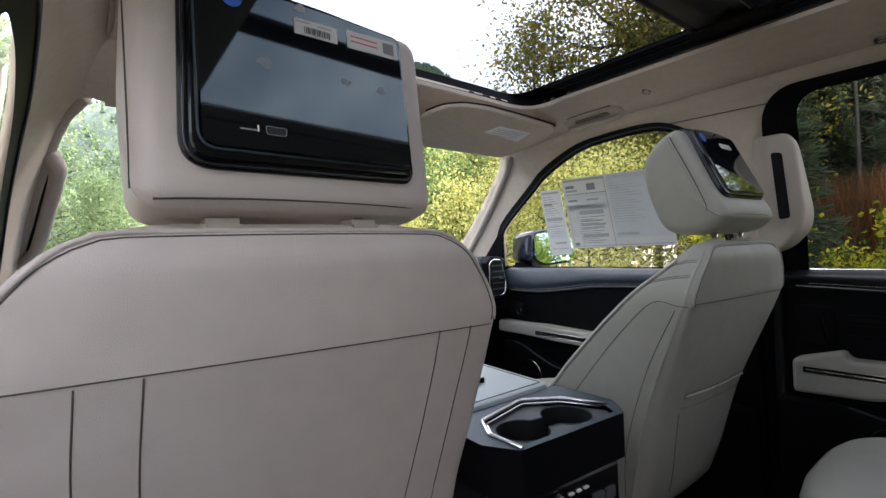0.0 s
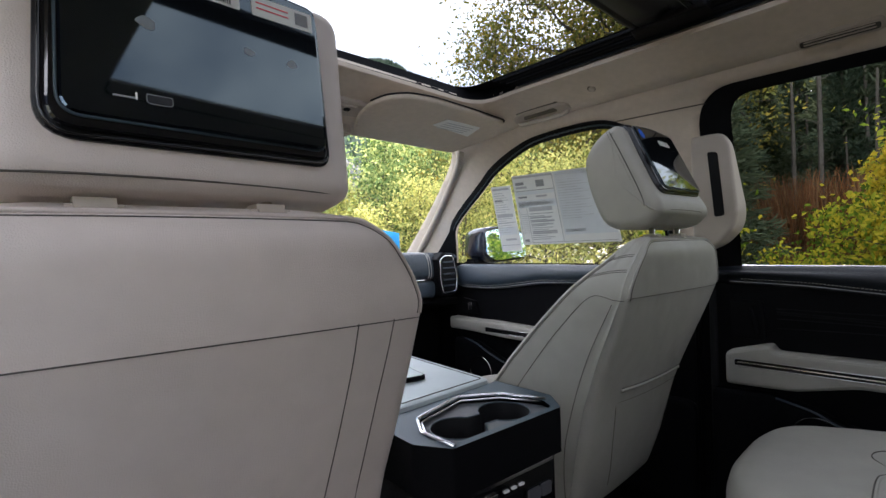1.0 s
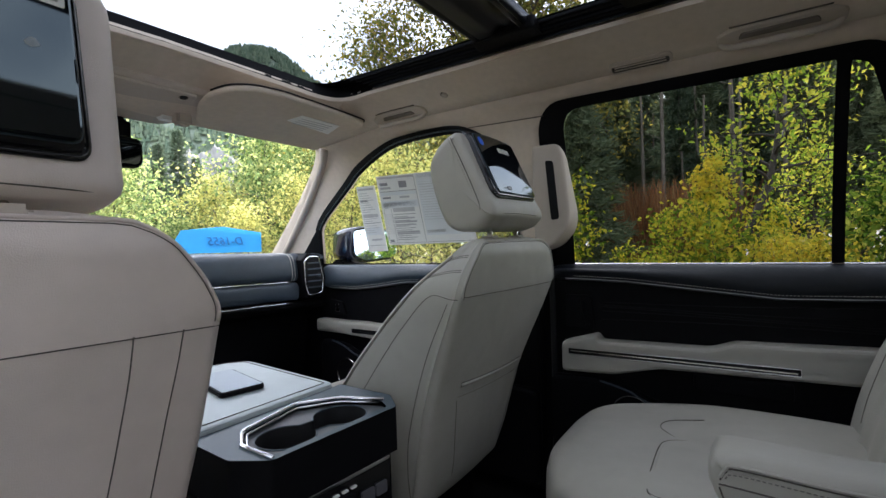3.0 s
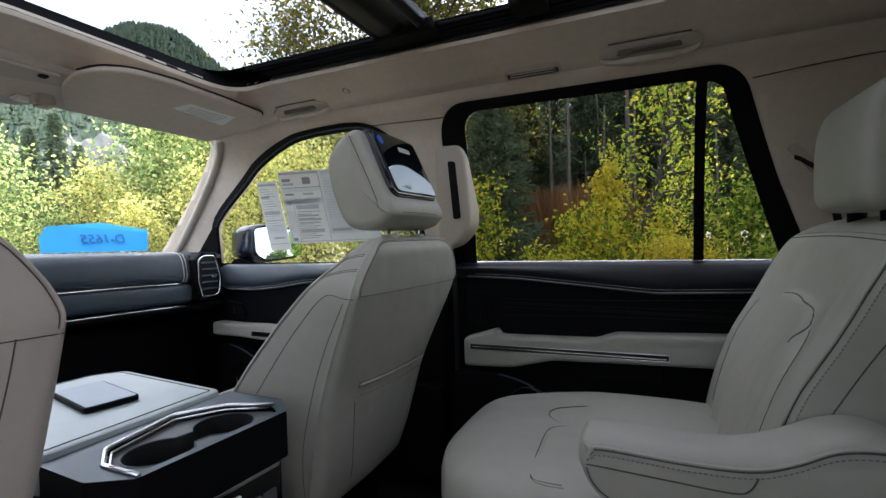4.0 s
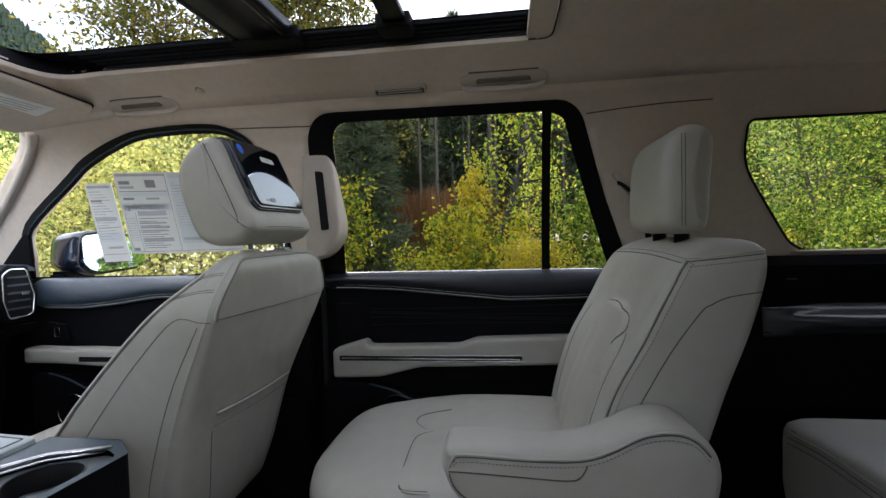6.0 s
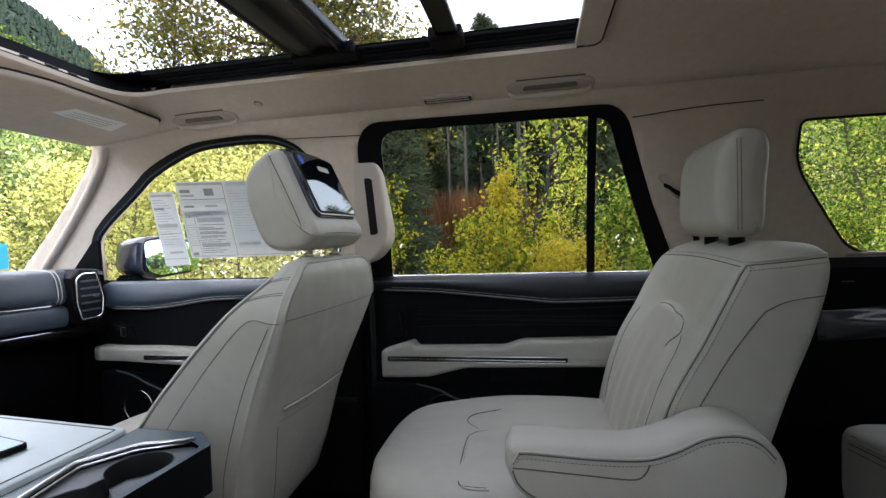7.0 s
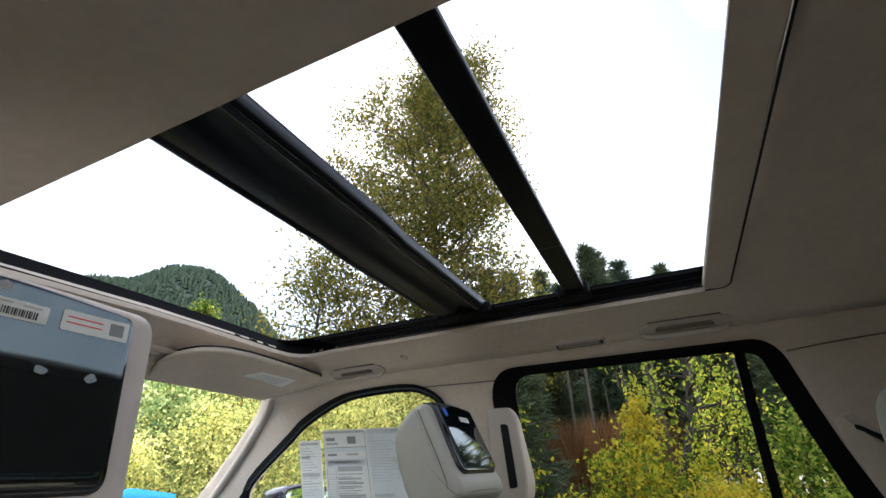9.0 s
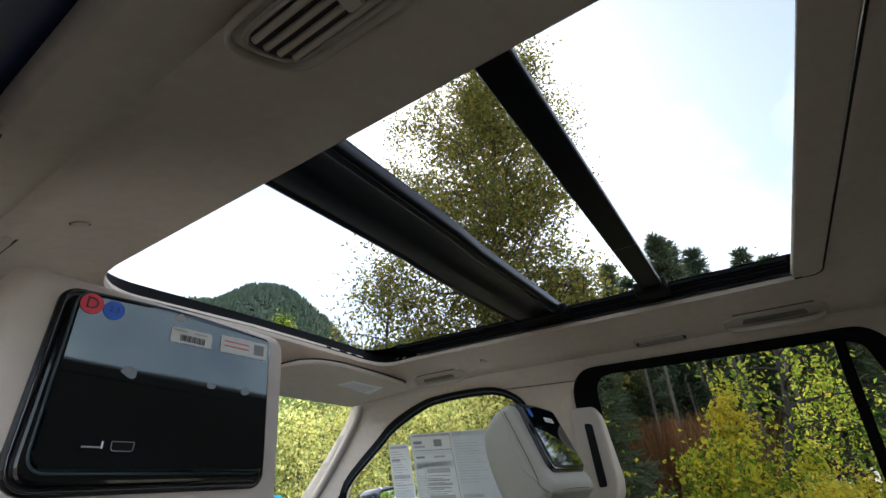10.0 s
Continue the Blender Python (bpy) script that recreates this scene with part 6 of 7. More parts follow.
L_WILLOW = leafy("olive_willow_leaves", [(0.10, 0.115, 0.04), (0.16, 0.175, 0.05), (0.25, 0.225, 0.055), (0.36, 0.27, 0.06)], 0.5)
# Extra blue in L_YELLOW and L_MIX stands in for bluish haze.
L_YELLOW = leafy("yellow_green_leaves", [(0.07, 0.12, 0.04), (0.33, 0.42, 0.17), (0.62, 0.61, 0.24), (0.20, 0.30, 0.11)], 0.62)
L_GOLD = leafy("golden_autumn_leaves", [(0.60, 0.48, 0.05), (0.72, 0.56, 0.06), (0.36, 0.40, 0.06), (0.50, 0.33, 0.05)], 0.58)
L_GREEN = leafy("fresh_green_leaves", [(0.035, 0.07, 0.015), (0.11, 0.19, 0.03), (0.24, 0.33, 0.05), (0.50, 0.47, 0.09)], 0.56)
L_SHRUB = leafy("olive_and_yellow_leaves", [(0.06, 0.10, 0.02), (0.20, 0.29, 0.035), (0.50, 0.47, 0.05), (0.66, 0.52, 0.05)], 0.60)
L_YOUNG = leafy("lime_and_yellow_leaves", [(0.16, 0.26, 0.03), (0.27, 0.37, 0.05), (0.48, 0.48, 0.07), (0.58, 0.50, 0.07)], 0.56)
BARK_DARK = mat("dark_wet_bark", (0.035, 0.028, 0.022), 0.85, var=0.35, scale=12, bump=0.8, bscale=30)
L_MIX = leafy("mixed_autumn_leaves", [(0.12, 0.15, 0.04), (0.52, 0.52, 0.18), (0.82, 0.74, 0.27), (0.32, 0.38, 0.13)], 0.62)
L_OLIVE = leafy("olive_green_leaves", [(0.05, 0.085, 0.03), (0.15, 0.23, 0.09), (0.30, 0.37, 0.14), (0.46, 0.48, 0.19)], 0.58)
L_PALE = leafy("pale_green_leaves", [(0.15, 0.23, 0.11), (0.24, 0.33, 0.17), (0.36, 0.42, 0.21)], 0.5)
L_PINE = leafy("dark_pine_needles", [(0.08, 0.105, 0.06), (0.115, 0.14, 0.085), (0.15, 0.175, 0.11)], 0.3)
L_SPRUCE = leafy("blue_green_needles", [(0.07, 0.10, 0.07), (0.10, 0.14, 0.095), (0.14, 0.17, 0.115)], 0.3)
L_RUST = leafy("rusty_dry_undergrowth", [(0.10, 0.055, 0.035), (0.26, 0.115, 0.05), (0.14, 0.08, 0.05), (0.30, 0.19, 0.09)], 0.4)
L_GRASS = leafy("dry_yellow_grass", [(0.26, 0.22, 0.05), (0.34, 0.28, 0.06), (0.16, 0.18, 0.04)], 0.4)
RNG = np.random.default_rng(7)


def fast_mesh(name, verts, quads, material, parent=None, label=""):
    me = bpy.data.meshes.new(name)
    me.from_pydata(np.asarray(verts).tolist(), [], np.asarray(quads).tolist())
    me.materials.append(material)
    ob = new(name, me)
    if parent is not None:
        ob.parent = parent
        ob.matrix_parent_inverse = Matrix.Translation(-parent.location)
    if label:
        ob["label"] = label
    return ob


def leaf_quads(pos, size, aspect=0.55, up=0.3, rng=RNG):
    """Small bent leaves (two quads folded along the rib) at the places given."""
    n = len(pos)
    d = rng.normal(size=(n, 3))
    d[:, 2] -= up
    d /= np.linalg.norm(d, axis=1)[:, None]
    r = rng.normal(size=(n, 3))
    sdir = np.cross(d, r)
    sdir /= np.linalg.norm(sdir, axis=1)[:, None]
    nrm = np.cross(d, sdir)
    s = size * rng.uniform(0.6, 1.25, n)[:, None]
    w = s * aspect * 0.5
    a, b = pos, pos + d * s
    m = pos + d * s * 0.45
    v = np.stack([a, m + sdir * w + nrm * w * 0.3, b, m - sdir * w + nrm * w * 0.3], 1).reshape(-1, 3)
    q = np.arange(4 * n).reshape(-1, 4)
    return v, q


def limb_mesh(lines, sides=5):
    """Tapered limbs: each a list of points and radii."""
    V, Q = [], []
    for pts, rad in lines:
        pts = np.asarray(pts, float)
        base = len(V)
        for i, p in enumerate(pts):
            d = pts[min(i + 1, len(pts) - 1)] - pts[max(i - 1, 0)]
            d /= np.linalg.norm(d) + 1e-9
            a = np.cross(d, [0.3, 0.9, 0.2])
            a /= np.linalg.norm(a) + 1e-9
            b = np.cross(d, a)
            for k in range(sides):
                t = 2 * math.pi * k / sides
                V.append(p + rad[i] * (math.cos(t) * a + math.sin(t) * b))
        for i in range(len(pts) - 1):
            for k in range(sides):
                Q.append((base + i * sides + k, base + i * sides + (k + 1) % sides, base + (i + 1) * sides + (k + 1) % sides, base + (i + 1) * sides + k))
    return V, Q


def leafy_tree(name, base, height, spread, leaf, limbs, per, material, label, low=0.15, trunk=0.02, seed=1, tight=0.16, bark=BARK, lean=0.0, group="", top=0.55, crown=None, bend=(0.0, 0.0)):
    """A broad-leaved tree or shrub: trunk, limbs, side shoots and leaves in clumps."""
    rng = np.random.default_rng(seed)
    base = np.array(base, float)
    th = thing(name, base, label, "shrub" if height < 3.2 else "tree", group)
    lines, centres = [], []
    tp = [base + np.array([lean * height * t * t + 0.03 * height * math.sin(5 * t + seed), 0.03 * height * math.cos(4 * t + seed), height * 0.92 * t]) + np.array([bend[0], bend[1], 0.0]) * smooth01(t / 0.62) for t in np.linspace(0, 1, 9)]
    tr = height * trunk
    lines.append((tp, [tr * (1 - 0.88 * t) for t in np.linspace(0, 1, 9)]))
    for i in range(limbs):
        h = low + (0.97 - low) * (i + rng.uniform(0, 0.9)) / limbs
        k = h * 8
        p0 = tp[int(k)] + (tp[min(int(k) + 1, 8)] - tp[int(k)]) * (k - int(k))
        prof = math.sin(math.pi * min(1, (h - low + 0.22) / (1.22 - low)) ** top) ** 0.8
        if crown:
            prof = crown(h)
        L = spread * prof * rng.uniform(0.65, 1.15)
        a = i * 2.4 + rng.uniform(-0.5, 0.5)
        d = np.array([math.cos(a), math.sin(a), rng.uniform(0.25, 0.9)])
        d /= np.linalg.norm(d)
        pts = [p0 + d * L * t + np.array([0, 0, -0.18 * L * t * t]) + rng.normal(size=3) * 0.04 * L * t for t in np.linspace(0, 1, 6)]
        r0 = tr * 0.45 * (1 - 0.6 * h)
        lines.append((pts, [r0 * (1 - 0.85 * t) for t in np.linspace(0, 1, 6)]))
        for j in range(6):
            t = rng.uniform(0.25, 1.0)
            q0 = pts[0] + (pts[-1] - pts[0]) * t
            e = d * 0.5 + rng.normal(size=3) * 0.7
            e /= np.linalg.norm(e)
            l2 = L * rng.uniform(0.2, 0.42)
            q1 = q0 + e * l2
            lines.append(([q0, (q0 + q1) / 2 + rng.normal(size=3) * 0.03 * L, q1], [r0 * 0.3, r0 * 0.2, r0 * 0.06]))
            centres += [q1, (q0 + q1) / 2, q0 + e * l2 * 0.8]
        centres.append(pts[-1])
    V, Q = limb_mesh(lines)
    tk = fast_mesh("trunk", V, Q, bark, th)
    tk.data.shade_smooth()
    c = np.array(centres)
    pos = np.repeat(c, per, 0) + rng.normal(size=(len(c) * per, 3)) * tight * spread * rng.uniform(0.5, 1.1, (len(c), 1)).repeat(per, 0)
    pos[:, 2] = np.maximum(pos[:, 2], base[2] + 0.02)
    v, q = leaf_quads(pos, leaf, rng=rng)
    fast_mesh("crown", v, q, material, th)
    return th


def conifer(name, base, height, spread, material, label, seed=1, whorls=26, bare=0.12, group=""):
    rng = np.random.default_rng(seed)
    base = np.array(base, float)
    th = thing(name, base, label, "tree", group)
    tp = [base + np.array([0.01 * height * math.sin(3 * t + seed), 0.0, height * t]) for t in np.linspace(0, 1, 8)]
    lines = [(tp, [height * 0.016 * (1 - 0.93 * t) for t in np.linspace(0, 1, 8)])]
    P, D = [], []
    for i in range(whorls):
        h = bare + (0.99 - bare) * (i / whorls) ** 0.9
        z = base[2] + height * h
        n = 7
        for k in range(n):
            a = 2 * math.pi * (k + rng.uniform(-0.3, 0.3)) / n + i
            L = spread * (1 - h) ** 0.75 * rng.uniform(0.6, 1.12) + 0.08
            d = np.array([math.cos(a), math.sin(a), rng.uniform(-0.25, 0.25) + 0.35 * h])
            p0 = np.array([base[0], base[1], z])
            pts = [p0 + d * L * t + np.array([0, 0, -0.15 * L * t * t]) for t in np.linspace(0, 1, 4)]
            lines.append((pts, [0.012 * L + 0.006, 0.01 * L, 0.006 * L, 0.002]))
            m = max(6, int(26 * L / spread))
            t = rng.uniform(0.12, 1.0, m * 6)
            q = p0 + d * L * t[:, None] + np.array([0, 0, -0.15 * L]) * (t ** 2)[:, None]
            P.append(q + rng.normal(size=q.shape) * 0.05 * L)
            e = d + rng.normal(size=q.shape) * 0.55
            D.append(e / np.linalg.norm(e, axis=1)[:, None])
    V, Q = limb_mesh(lines, 4)
    fast_mesh("trunk", V, Q, BARK_PINE, th)
    P, D = np.concatenate(P), np.concatenate(D)
    n = len(P)
    s = rng.uniform(0.6, 1.2, n)[:, None] * spread * 0.17
    w = np.cross(D, rng.normal(size=(n, 3)))
    w /= np.linalg.norm(w, axis=1)[:, None]
    w *= s * 0.085
    v = np.stack([P - w, P + w, P + D * s + w * 0.3, P + D * s - w * 0.3], 1).reshape(-1, 3)
    fast_mesh("crown", v, np.arange(4 * n).reshape(-1, 4), material, th)
    return th


def at(az, dist, z=0.0):
    """A place round the car: degrees clockwise from straight ahead, metres away."""
    a = radians(az)
    return (-0.5 + dist * math.sin(a), 0.3 + dist * math.cos(a), z)


def again(ob, place, turn, k):
    c = copy_thing(ob, pose(place[0], place[1], place[2], 0, 0, turn))
    c.scale = (k, k, k)
    return c


# the ground, rising to the woods, and the hill beyond
bm = bmesh.new()
bmesh.ops.create_grid(bm, x_segments=120, y_segments=120, size=1200)
for v in bm.verts:
    r = math.hypot(v.co.x, v.co.y)
    v.co.z = -0.05 if r < 30 else min(0.0, -0.05)
ground = part("ground", bm, GROUND)
tagged(ground, "ground with dry grass and fallen leaves, paled to bounce light", "ground", kind="structure")


def hill(name, az, dist, peak, wide, deep, material, label, seed, steep=2.0, rough=0.9):
    """A rounded wooded hill as one mesh with rough slopes."""
    bm = bmesh.new()
    bmesh.ops.create_grid(bm, x_segments=70, y_segments=50, size=1.0)
    a = radians(az)
    for v in bm.verts:
        u, w = v.co.x, v.co.y
        h = max(0.0, 1 - abs(u) ** steep) * max(0.0, 1 - w * w)
        h *= 0.94 + 0.12 * noise.noise(Vector((u * 3 + seed, w * 3, 0.3)))
        rr, tt = dist + w * deep, u * wide
        v.co = Vector((rr * math.sin(a) + tt * math.cos(a), rr * math.cos(a) - tt * math.sin(a), -1 + peak * h + rough * noise.noise(Vector((u * 40, w * 40, seed)))))
    ob = part(name, bm, material)
    return tagged(ob, label, "hill", kind="structure")


# Distance haze is mixed into these base colours; no haze volume exists.
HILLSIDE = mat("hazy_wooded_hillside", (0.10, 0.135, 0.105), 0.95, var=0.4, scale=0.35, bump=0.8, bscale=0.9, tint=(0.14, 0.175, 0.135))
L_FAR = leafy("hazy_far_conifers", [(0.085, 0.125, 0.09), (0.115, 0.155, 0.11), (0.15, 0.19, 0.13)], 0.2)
ROCK = mat("grey_cliff_rock", (0.12, 0.127, 0.13), 0.9, var=0.4, scale=0.5, bump=0.9, bscale=0.6, tint=(0.18, 0.18, 0.175))
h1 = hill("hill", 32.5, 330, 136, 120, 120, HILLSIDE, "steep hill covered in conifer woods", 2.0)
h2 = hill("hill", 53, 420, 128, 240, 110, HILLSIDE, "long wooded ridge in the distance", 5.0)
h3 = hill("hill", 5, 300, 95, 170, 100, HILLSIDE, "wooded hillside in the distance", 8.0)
# far conifers on the hills
def far_woods(hob, count, seed):
    rng = np.random.default_rng(seed)
    me = hob.data
    co = np.array([v.co for v in me.vertices])
    quad = np.array([list(f.vertices)[:3] for f in me.polygons])[rng.integers(0, len(me.polygons), count)]
    a, b = rng.uniform(0, 1, (count, 1)), rng.uniform(0, 1, (count, 1))
    P = co[quad[:, 1]] + a * (co[quad[:, 0]] - co[quad[:, 1]]) + b * (co[quad[:, 2]] - co[quad[:, 1]])
    P = P[P[:, 2] > 2]
    n = len(P)
    hgt, rad = rng.uniform(3.0, 6.0, n), rng.uniform(1.1, 2.0, n)
    V, Q = [], []
    ang = np.linspace(0, 2 * math.pi, 6)[:-1]
    for k, (z0, z1, r) in enumerate(((0.05, 0.6, 1.0), (0.4, 1.0, 0.65))):
        ringv = np.stack([P[:, None, 0] + rad[:, None] * r * np.cos(ang) * rng.uniform(0.7, 1.2, (n, 5)), P[:, None, 1] + rad[:, None] * r * np.sin(ang), np.broadcast_to(P[:, None, 2] + hgt[:, None] * z0, (n, 5))], -1)
        tip = np.stack([P[:, 0], P[:, 1], P[:, 2] + hgt * z1], -1)[:, None]
        blk = np.concatenate([ringv, tip], 1)
        off = sum(len(x) for x in V)
        V.append(blk.reshape(-1, 3))
        for j in range(5):
            Q.append(np.stack([off + np.arange(n) * 6 + j, off + np.arange(n) * 6 + (j + 1) % 5, off + np.arange(n) * 6 + 5], -1))
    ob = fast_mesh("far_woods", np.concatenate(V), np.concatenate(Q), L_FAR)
    return tagged(ob, "distant conifer wood covering the hill", "woods", kind="stuff")


far_woods(h1, 16000, 1)
far_woods(h2, 6000, 2)
far_woods(h3, 1500, 3)
cl = hill("cliff", 29, 120, 26, 13, 8, ROCK, "grey rock face between the trees", 11.0, 4.0, 1.6)

# the tall tree over the sunroof, before the sun
leafy_tree("tall_tree", at(66, 15.5), 20.0, 4.4, 0.155, 120, 36, L_WILLOW, "tall willow-like tree with fine olive leaves", low=0.10, trunk=0.012, seed=4, tight=0.095, crown=lerp_table([(0.1, 0.55), (0.3, 0.85), (0.55, 1.0), (0.75, 0.88), (0.88, 0.70), (1.0, 0.42)]))
leafy_tree("green_tree", at(37, 26), 11.0, 2.3, 0.17, 34, 22, L_GREEN, "bright green broad-leaved tree before the hill", low=0.15, trunk=0.012, seed=14, tight=0.15)
leafy_tree("tree", at(50, 14), 9.2, 3.0, 0.14, 34, 12, L_WILLOW, "slender tree with thin olive and yellowing leaves", low=0.2, trunk=0.012, seed=9, tight=0.17)

# pines
p1 = conifer("pine_tree", at(73.0, 10.5), 4.8, 1.25, L_PINE, "young dark green pine", seed=2, whorls=24, bare=0.05, group="pines")
p2 = conifer("pine_tree", at(118, 40), 14.5, 2.6, L_PINE, "tall dark pine in the wood", seed=5, whorls=28, bare=0.25, group="pines")
p3 = conifer("pine_tree", at(124, 42), 13.0, 2.2, L_SPRUCE, "tall grey-green spruce in the wood", seed=6, whorls=30, bare=0.18, group="pines")
rr = random.Random(3)
for az in range(64, 134, 3):
    for dist in (17, 23, 29):
        src = rr.choice((p2, p3, p2))
        z = 0.0
        k = rr.uniform(0.45, 0.72) if dist < 20 else rr.uniform(0.6, 0.85)
        if az > 96:
            k *= 0.9 if az < 101 else 0.7
        elif az > 73:
            k *= 0.94
        again(src, at(az + rr.uniform(-1.8, 1.8), dist + rr.uniform(-2.0, 2.0), z), rr.uniform(0, 360), k)
for az in (76.5, 79, 83.5, 86, 91):
    again(p2, at(az, 33 + rr.uniform(-2, 4)), rr.uniform(0, 360), rr.uniform(0.54, 0.66))
for az, dist, k in ((78.4, 36, 1.16), (80.5, 38, 1.0), (86.0, 36, 0.98), (88.6, 37, 1.02), (97.0, 36, 0.92)):
    again(p2, at(az, dist), az * 7, k)
for az, dist, k in ((24.8, 38, 0.70), (26.6, 40, 0.82), (28.3, 37, 0.62), (47.5, 44, 0.86)):
    again(p3, at(az, dist), az * 11, k)
for az in range(-20, 60, 5):
    again(rr.choice((p2, p3)), at(az + rr.uniform(-2, 2), rr.uniform(48, 75)), rr.uniform(0, 360), rr.uniform(0.5, 0.75))

# bare trunks in the wood
dead = thing("dead_tree", at(82, 14), "thin bare grey trunk in the wood", "tree", "bare trunks")
V, Q = limb_mesh([([np.array(at(82, 14)) + np.array([0.05 * math.sin(t * 3), 0, 6.5 * t]) for t in np.linspace(0, 1, 6)], [0.075, 0.07, 0.06, 0.055, 0.045, 0.03])] + [([np.array(at(82, 14, 2 + 0.5 * i)), np.array(at(82, 14, 2.1 + 0.5 * i)) + np.array([0.4 * math.cos(i * 2.0), 0.4 * math.sin(i * 2.0), 0.1])], [0.012, 0.004]) for i in range(8)])
fast_mesh("trunk", V, Q, BARK_PINE, dead)
for i in range(64):
    again(dead, at(66 + 0.7 * i + rr.uniform(-0.6, 0.6), rr.uniform(13, 27)), rr.uniform(0, 360), rr.uniform(0.5, 0.95))

# shrubs by the rear door
y1 = leafy_tree("shrub", at(87.0, 6.1), 1.85, 0.66, 0.074, 17, 6, L_SHRUB, "yellow-green leafy shrub beside the car", low=0.22, trunk=0.010, seed=21, tight=0.18, group="shrubs", crown=lerp_table([(0.2, 0.7), (0.5, 1.0), (0.8, 0.95), (1.0, 0.75)]))
leafy_tree("shrub", at(86.8, 6.5), 2.55, 0.26, 0.070, 14, 7, L_GOLD, "slim shrub with golden autumn leaves", low=0.42, trunk=0.007, seed=22, tight=0.30, group="shrubs", crown=lerp_table([(0.4, 0.8), (0.7, 1.0), (1.0, 0.8)]))
y3 = leafy_tree("young_tree", at(86.6, 7.0), 4.3, 1.15, 0.080, 16, 5, L_YOUNG, "young leafy tree with a slanting dark trunk", low=0.45, trunk=0.018, seed=23, tight=0.13, bark=BARK_DARK, bend=(0.2, -0.85))
y4 = leafy_tree("shrub", at(100.5, 6.0), 2.0, 0.78, 0.070, 22, 10, L_GREEN, "dense fresh green shrub beside the car", low=0.03, trunk=0.012, seed=24, tight=0.2, group="shrubs")
y5 = leafy_tree("shrub", at(93.6, 5.6), 1.36, 0.40, 0.05, 20, 11, L_GOLD, "low golden shrub in the grass", low=0.3, trunk=0.012, seed=25, tight=0.24, group="shrubs", crown=lerp_table([(0.3, 0.9), (0.7, 1.0), (1.0, 0.8)]))
again(y1, at(83.6, 6.8), 140, 0.88)
again(y1, at(90.5, 6.4), 200, 0.86)
again(y4, at(104.5, 7.0), 60, 0.95)
again(y1, at(70.0, 8.5), 60, 1.35)
again(y3, at(97.5, 7.8), 100, 0.66)
again(y1, at(80.5, 5.6), 90, 0.66)
again(y5, at(95.5, 6.2), 75, 1.0)

# yellow and green trees ahead and beyond the windscreen
t1 = leafy_tree("birch_tree", at(38.5, 17.5), 6.0, 2.6, 0.135, 30, 11, L_YELLOW, "yellow-green tree beside the road", low=0.06, trunk=0.012, seed=31, tight=0.17, group="roadside trees")
t2 = leafy_tree("birch_tree", at(42, 15), 5.3, 2.4, 0.13, 30, 10, L_OLIVE, "tree with olive and green leaves", low=0.06, trunk=0.012, seed=32, tight=0.17, group="roadside trees")
t3 = leafy_tree("birch_tree", at(6, 14), 5.6, 2.2, 0.075, 28, 30, L_PALE, "pale green tree ahead of the car", low=0.05, trunk=0.012, seed=33, tight=0.18, group="roadside trees")
t4 = leafy_tree("birch_tree", at(50, 11), 4.0, 1.9, 0.105, 26, 10, L_MIX, "golden tree beyond the passenger window", low=0.05, trunk=0.012, seed=34, tight=0.18, group="roadside trees")
for src, az, dist, k in ((t1, 17, 15, 0.85), (t2, 27, 12, 0.42), (t1, 45, 19, 0.95), (t2, 20.5, 15, 0.85), (t1, 18.5, 20, 1.08), (t2, 36, 14, 0.98), (t1, 12, 21, 1.1), (t4, 30.5, 13.5, 0.9), (t2, 33.5, 16, 0.8), (t2, 43, 17, 1.0), (t4, 33, 11, 0.62), (t4, 40, 12, 0.85), (t4, 45, 10, 0.85), (t4, 55.5, 10, 0.85), (t4, 60, 12, 1.0), (t2, 53, 16, 0.95), (t1, 58, 17, 0.9), (t4, 65, 13, 0.9), (t2, 47, 21, 1.0), (t3, -4, 16, 0.9), (t3, 1, 12, 0.62), (t3, 14, 17, 0.95), (t1, 18, 19, 1.0), (t3, -12, 15, 1.1), (t3, 10, 22, 1.5), (t3, -25, 18, 1.2), (t3, -8, 13, 1.3), (t3, -16, 12, 1.5), (t3, -30, 12, 1.5), (t2, -40, 20, 1.2)):
    again(src, at(az, dist), az * 37 % 360, k)
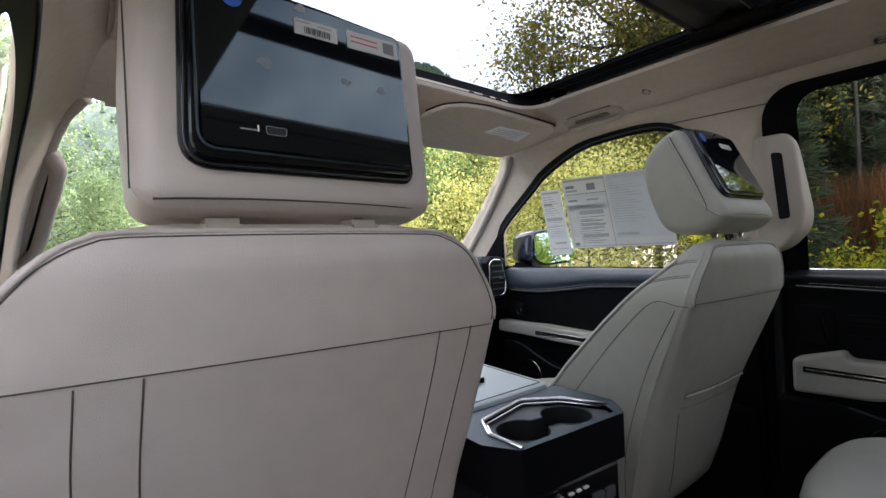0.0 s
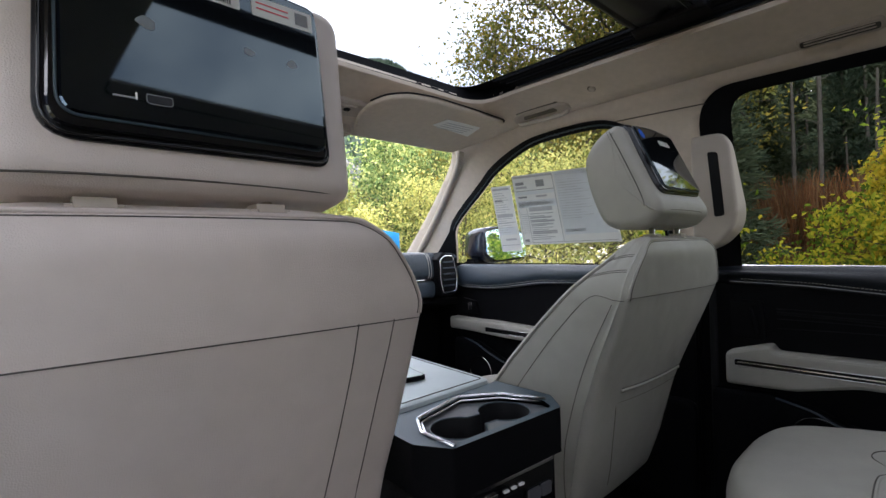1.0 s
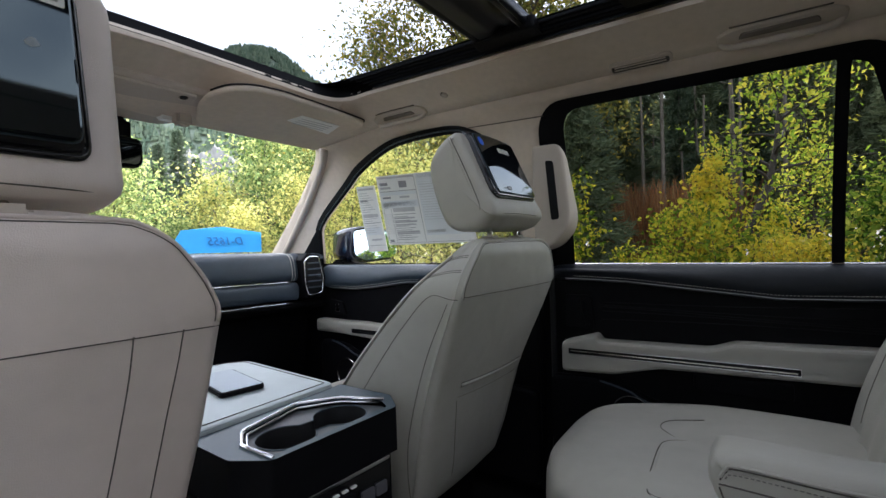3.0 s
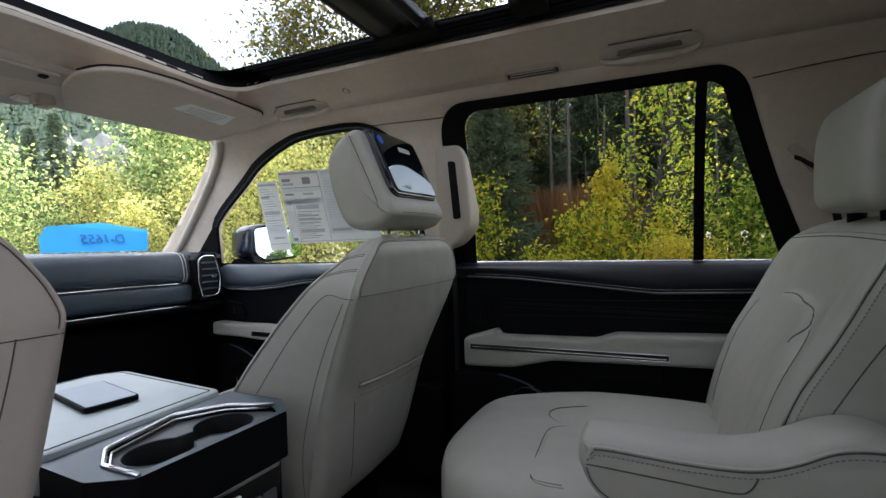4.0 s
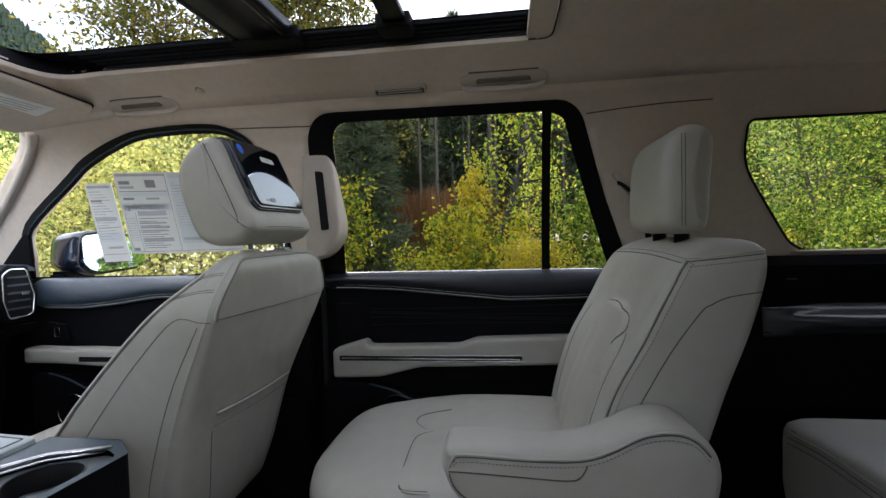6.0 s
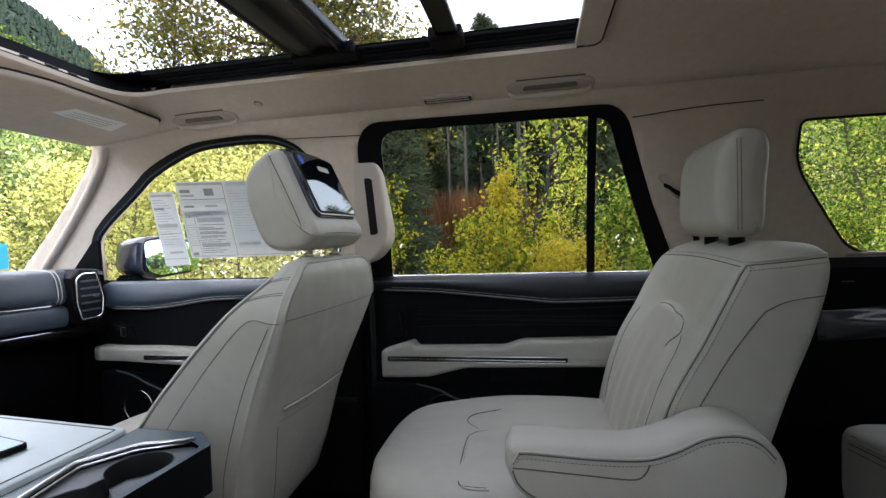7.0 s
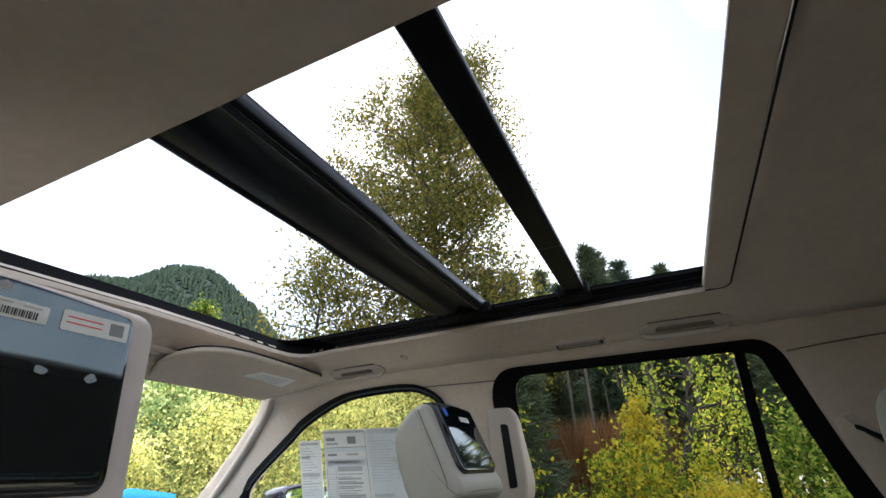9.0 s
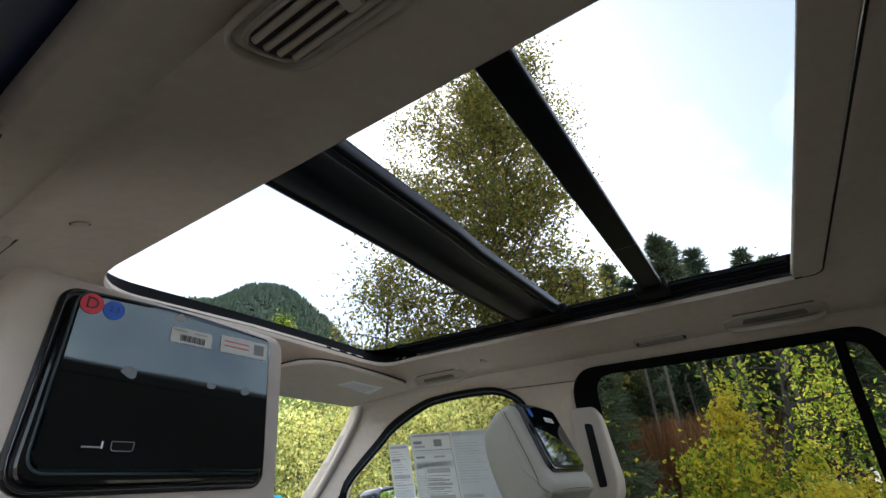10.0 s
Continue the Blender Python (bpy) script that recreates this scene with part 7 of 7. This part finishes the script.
# trees by the third row and behind the car
t5 = leafy_tree("birch_tree", at(121, 11), 5.0, 2.2, 0.075, 34, 19, L_GREEN, "sunlit green tree beyond the rear side window", low=0.04, trunk=0.012, seed=41, tight=0.17, group="roadside trees")
for src, az, dist, k in ((t5, 114, 13, 0.5), (t5, 128, 10, 0.85), (t1, 117, 17, 0.95), (y5, 116.5, 9.0, 1.05), (y4, 125, 8.5, 0.9), (y4, 120, 9.5, 0.85), (t5, 138, 14, 1.1), (t5, 108, 12, 0.6), (t2, 150, 18, 1.0), (t3, 180, 22, 1.2), (t3, 215, 20, 1.1), (t1, 240, 18, 1.0), (t5, 265, 17, 1.1), (t2, 285, 20, 1.1), (t3, 305, 19, 1.0), (p2, 255, 28, 0.9), (p3, 275, 30, 1.0), (p2, 295, 30, 0.9), (p3, 230, 28, 0.9)):
    again(src, at(az, dist), az * 37 % 360, k)


# undergrowth
def blades(name, az0, az1, d0, d1, count, h0, h1, material, label, seed, thin=0.018):
    rng = np.random.default_rng(seed)
    az, di = np.radians(rng.uniform(az0, az1, count)), rng.uniform(d0, d1, count)
    P = np.stack([-0.5 + di * np.sin(az), 0.3 + di * np.cos(az), np.full(count, -0.05)], -1)
    D = rng.normal(size=(count, 3)) * 0.22
    D[:, 2] = 1
    H = rng.uniform(h0, h1, count)[:, None]
    w = rng.normal(size=(count, 3))
    w[:, 2] = 0
    w /= np.linalg.norm(w, axis=1)[:, None]
    w *= H * thin + 0.003
    v = np.stack([P - w, P + w, P + D * H + w * 0.2, P + D * H - w * 0.2], 1).reshape(-1, 3)
    ob = fast_mesh(name, v, np.arange(4 * count).reshape(-1, 4), material)
    return tagged(ob, label, "undergrowth", kind="stuff")


blades("dry_undergrowth", 77.5, 88, 13, 18, 15000, 0.5, 2.9, L_RUST, "rusty brown dry undergrowth under the pines", 1, 0.005)
blades("grass", -10, 130, 4.0, 12, 42000, 0.12, 0.5, L_GRASS, "dry yellow grass at the roadside", 2)
pos = RNG.uniform(-1, 1, (14000, 3))
r = 1.8 + 13 * np.abs(pos[:, 0])
az = np.radians(60 + 180 * pos[:, 1])
P = np.stack([-0.5 + r * np.sin(az), 0.3 + r * np.cos(az), -0.03 + 0.01 * pos[:, 2]], -1)
v, q = leaf_quads(P, 0.07)
v[:, 2] = np.clip(v[:, 2], -0.045, 0.03)
tagged(fast_mesh("leaf_litter", v, q, L_GOLD), "fallen yellow leaves on the ground", "leaf litter", kind="stuff")
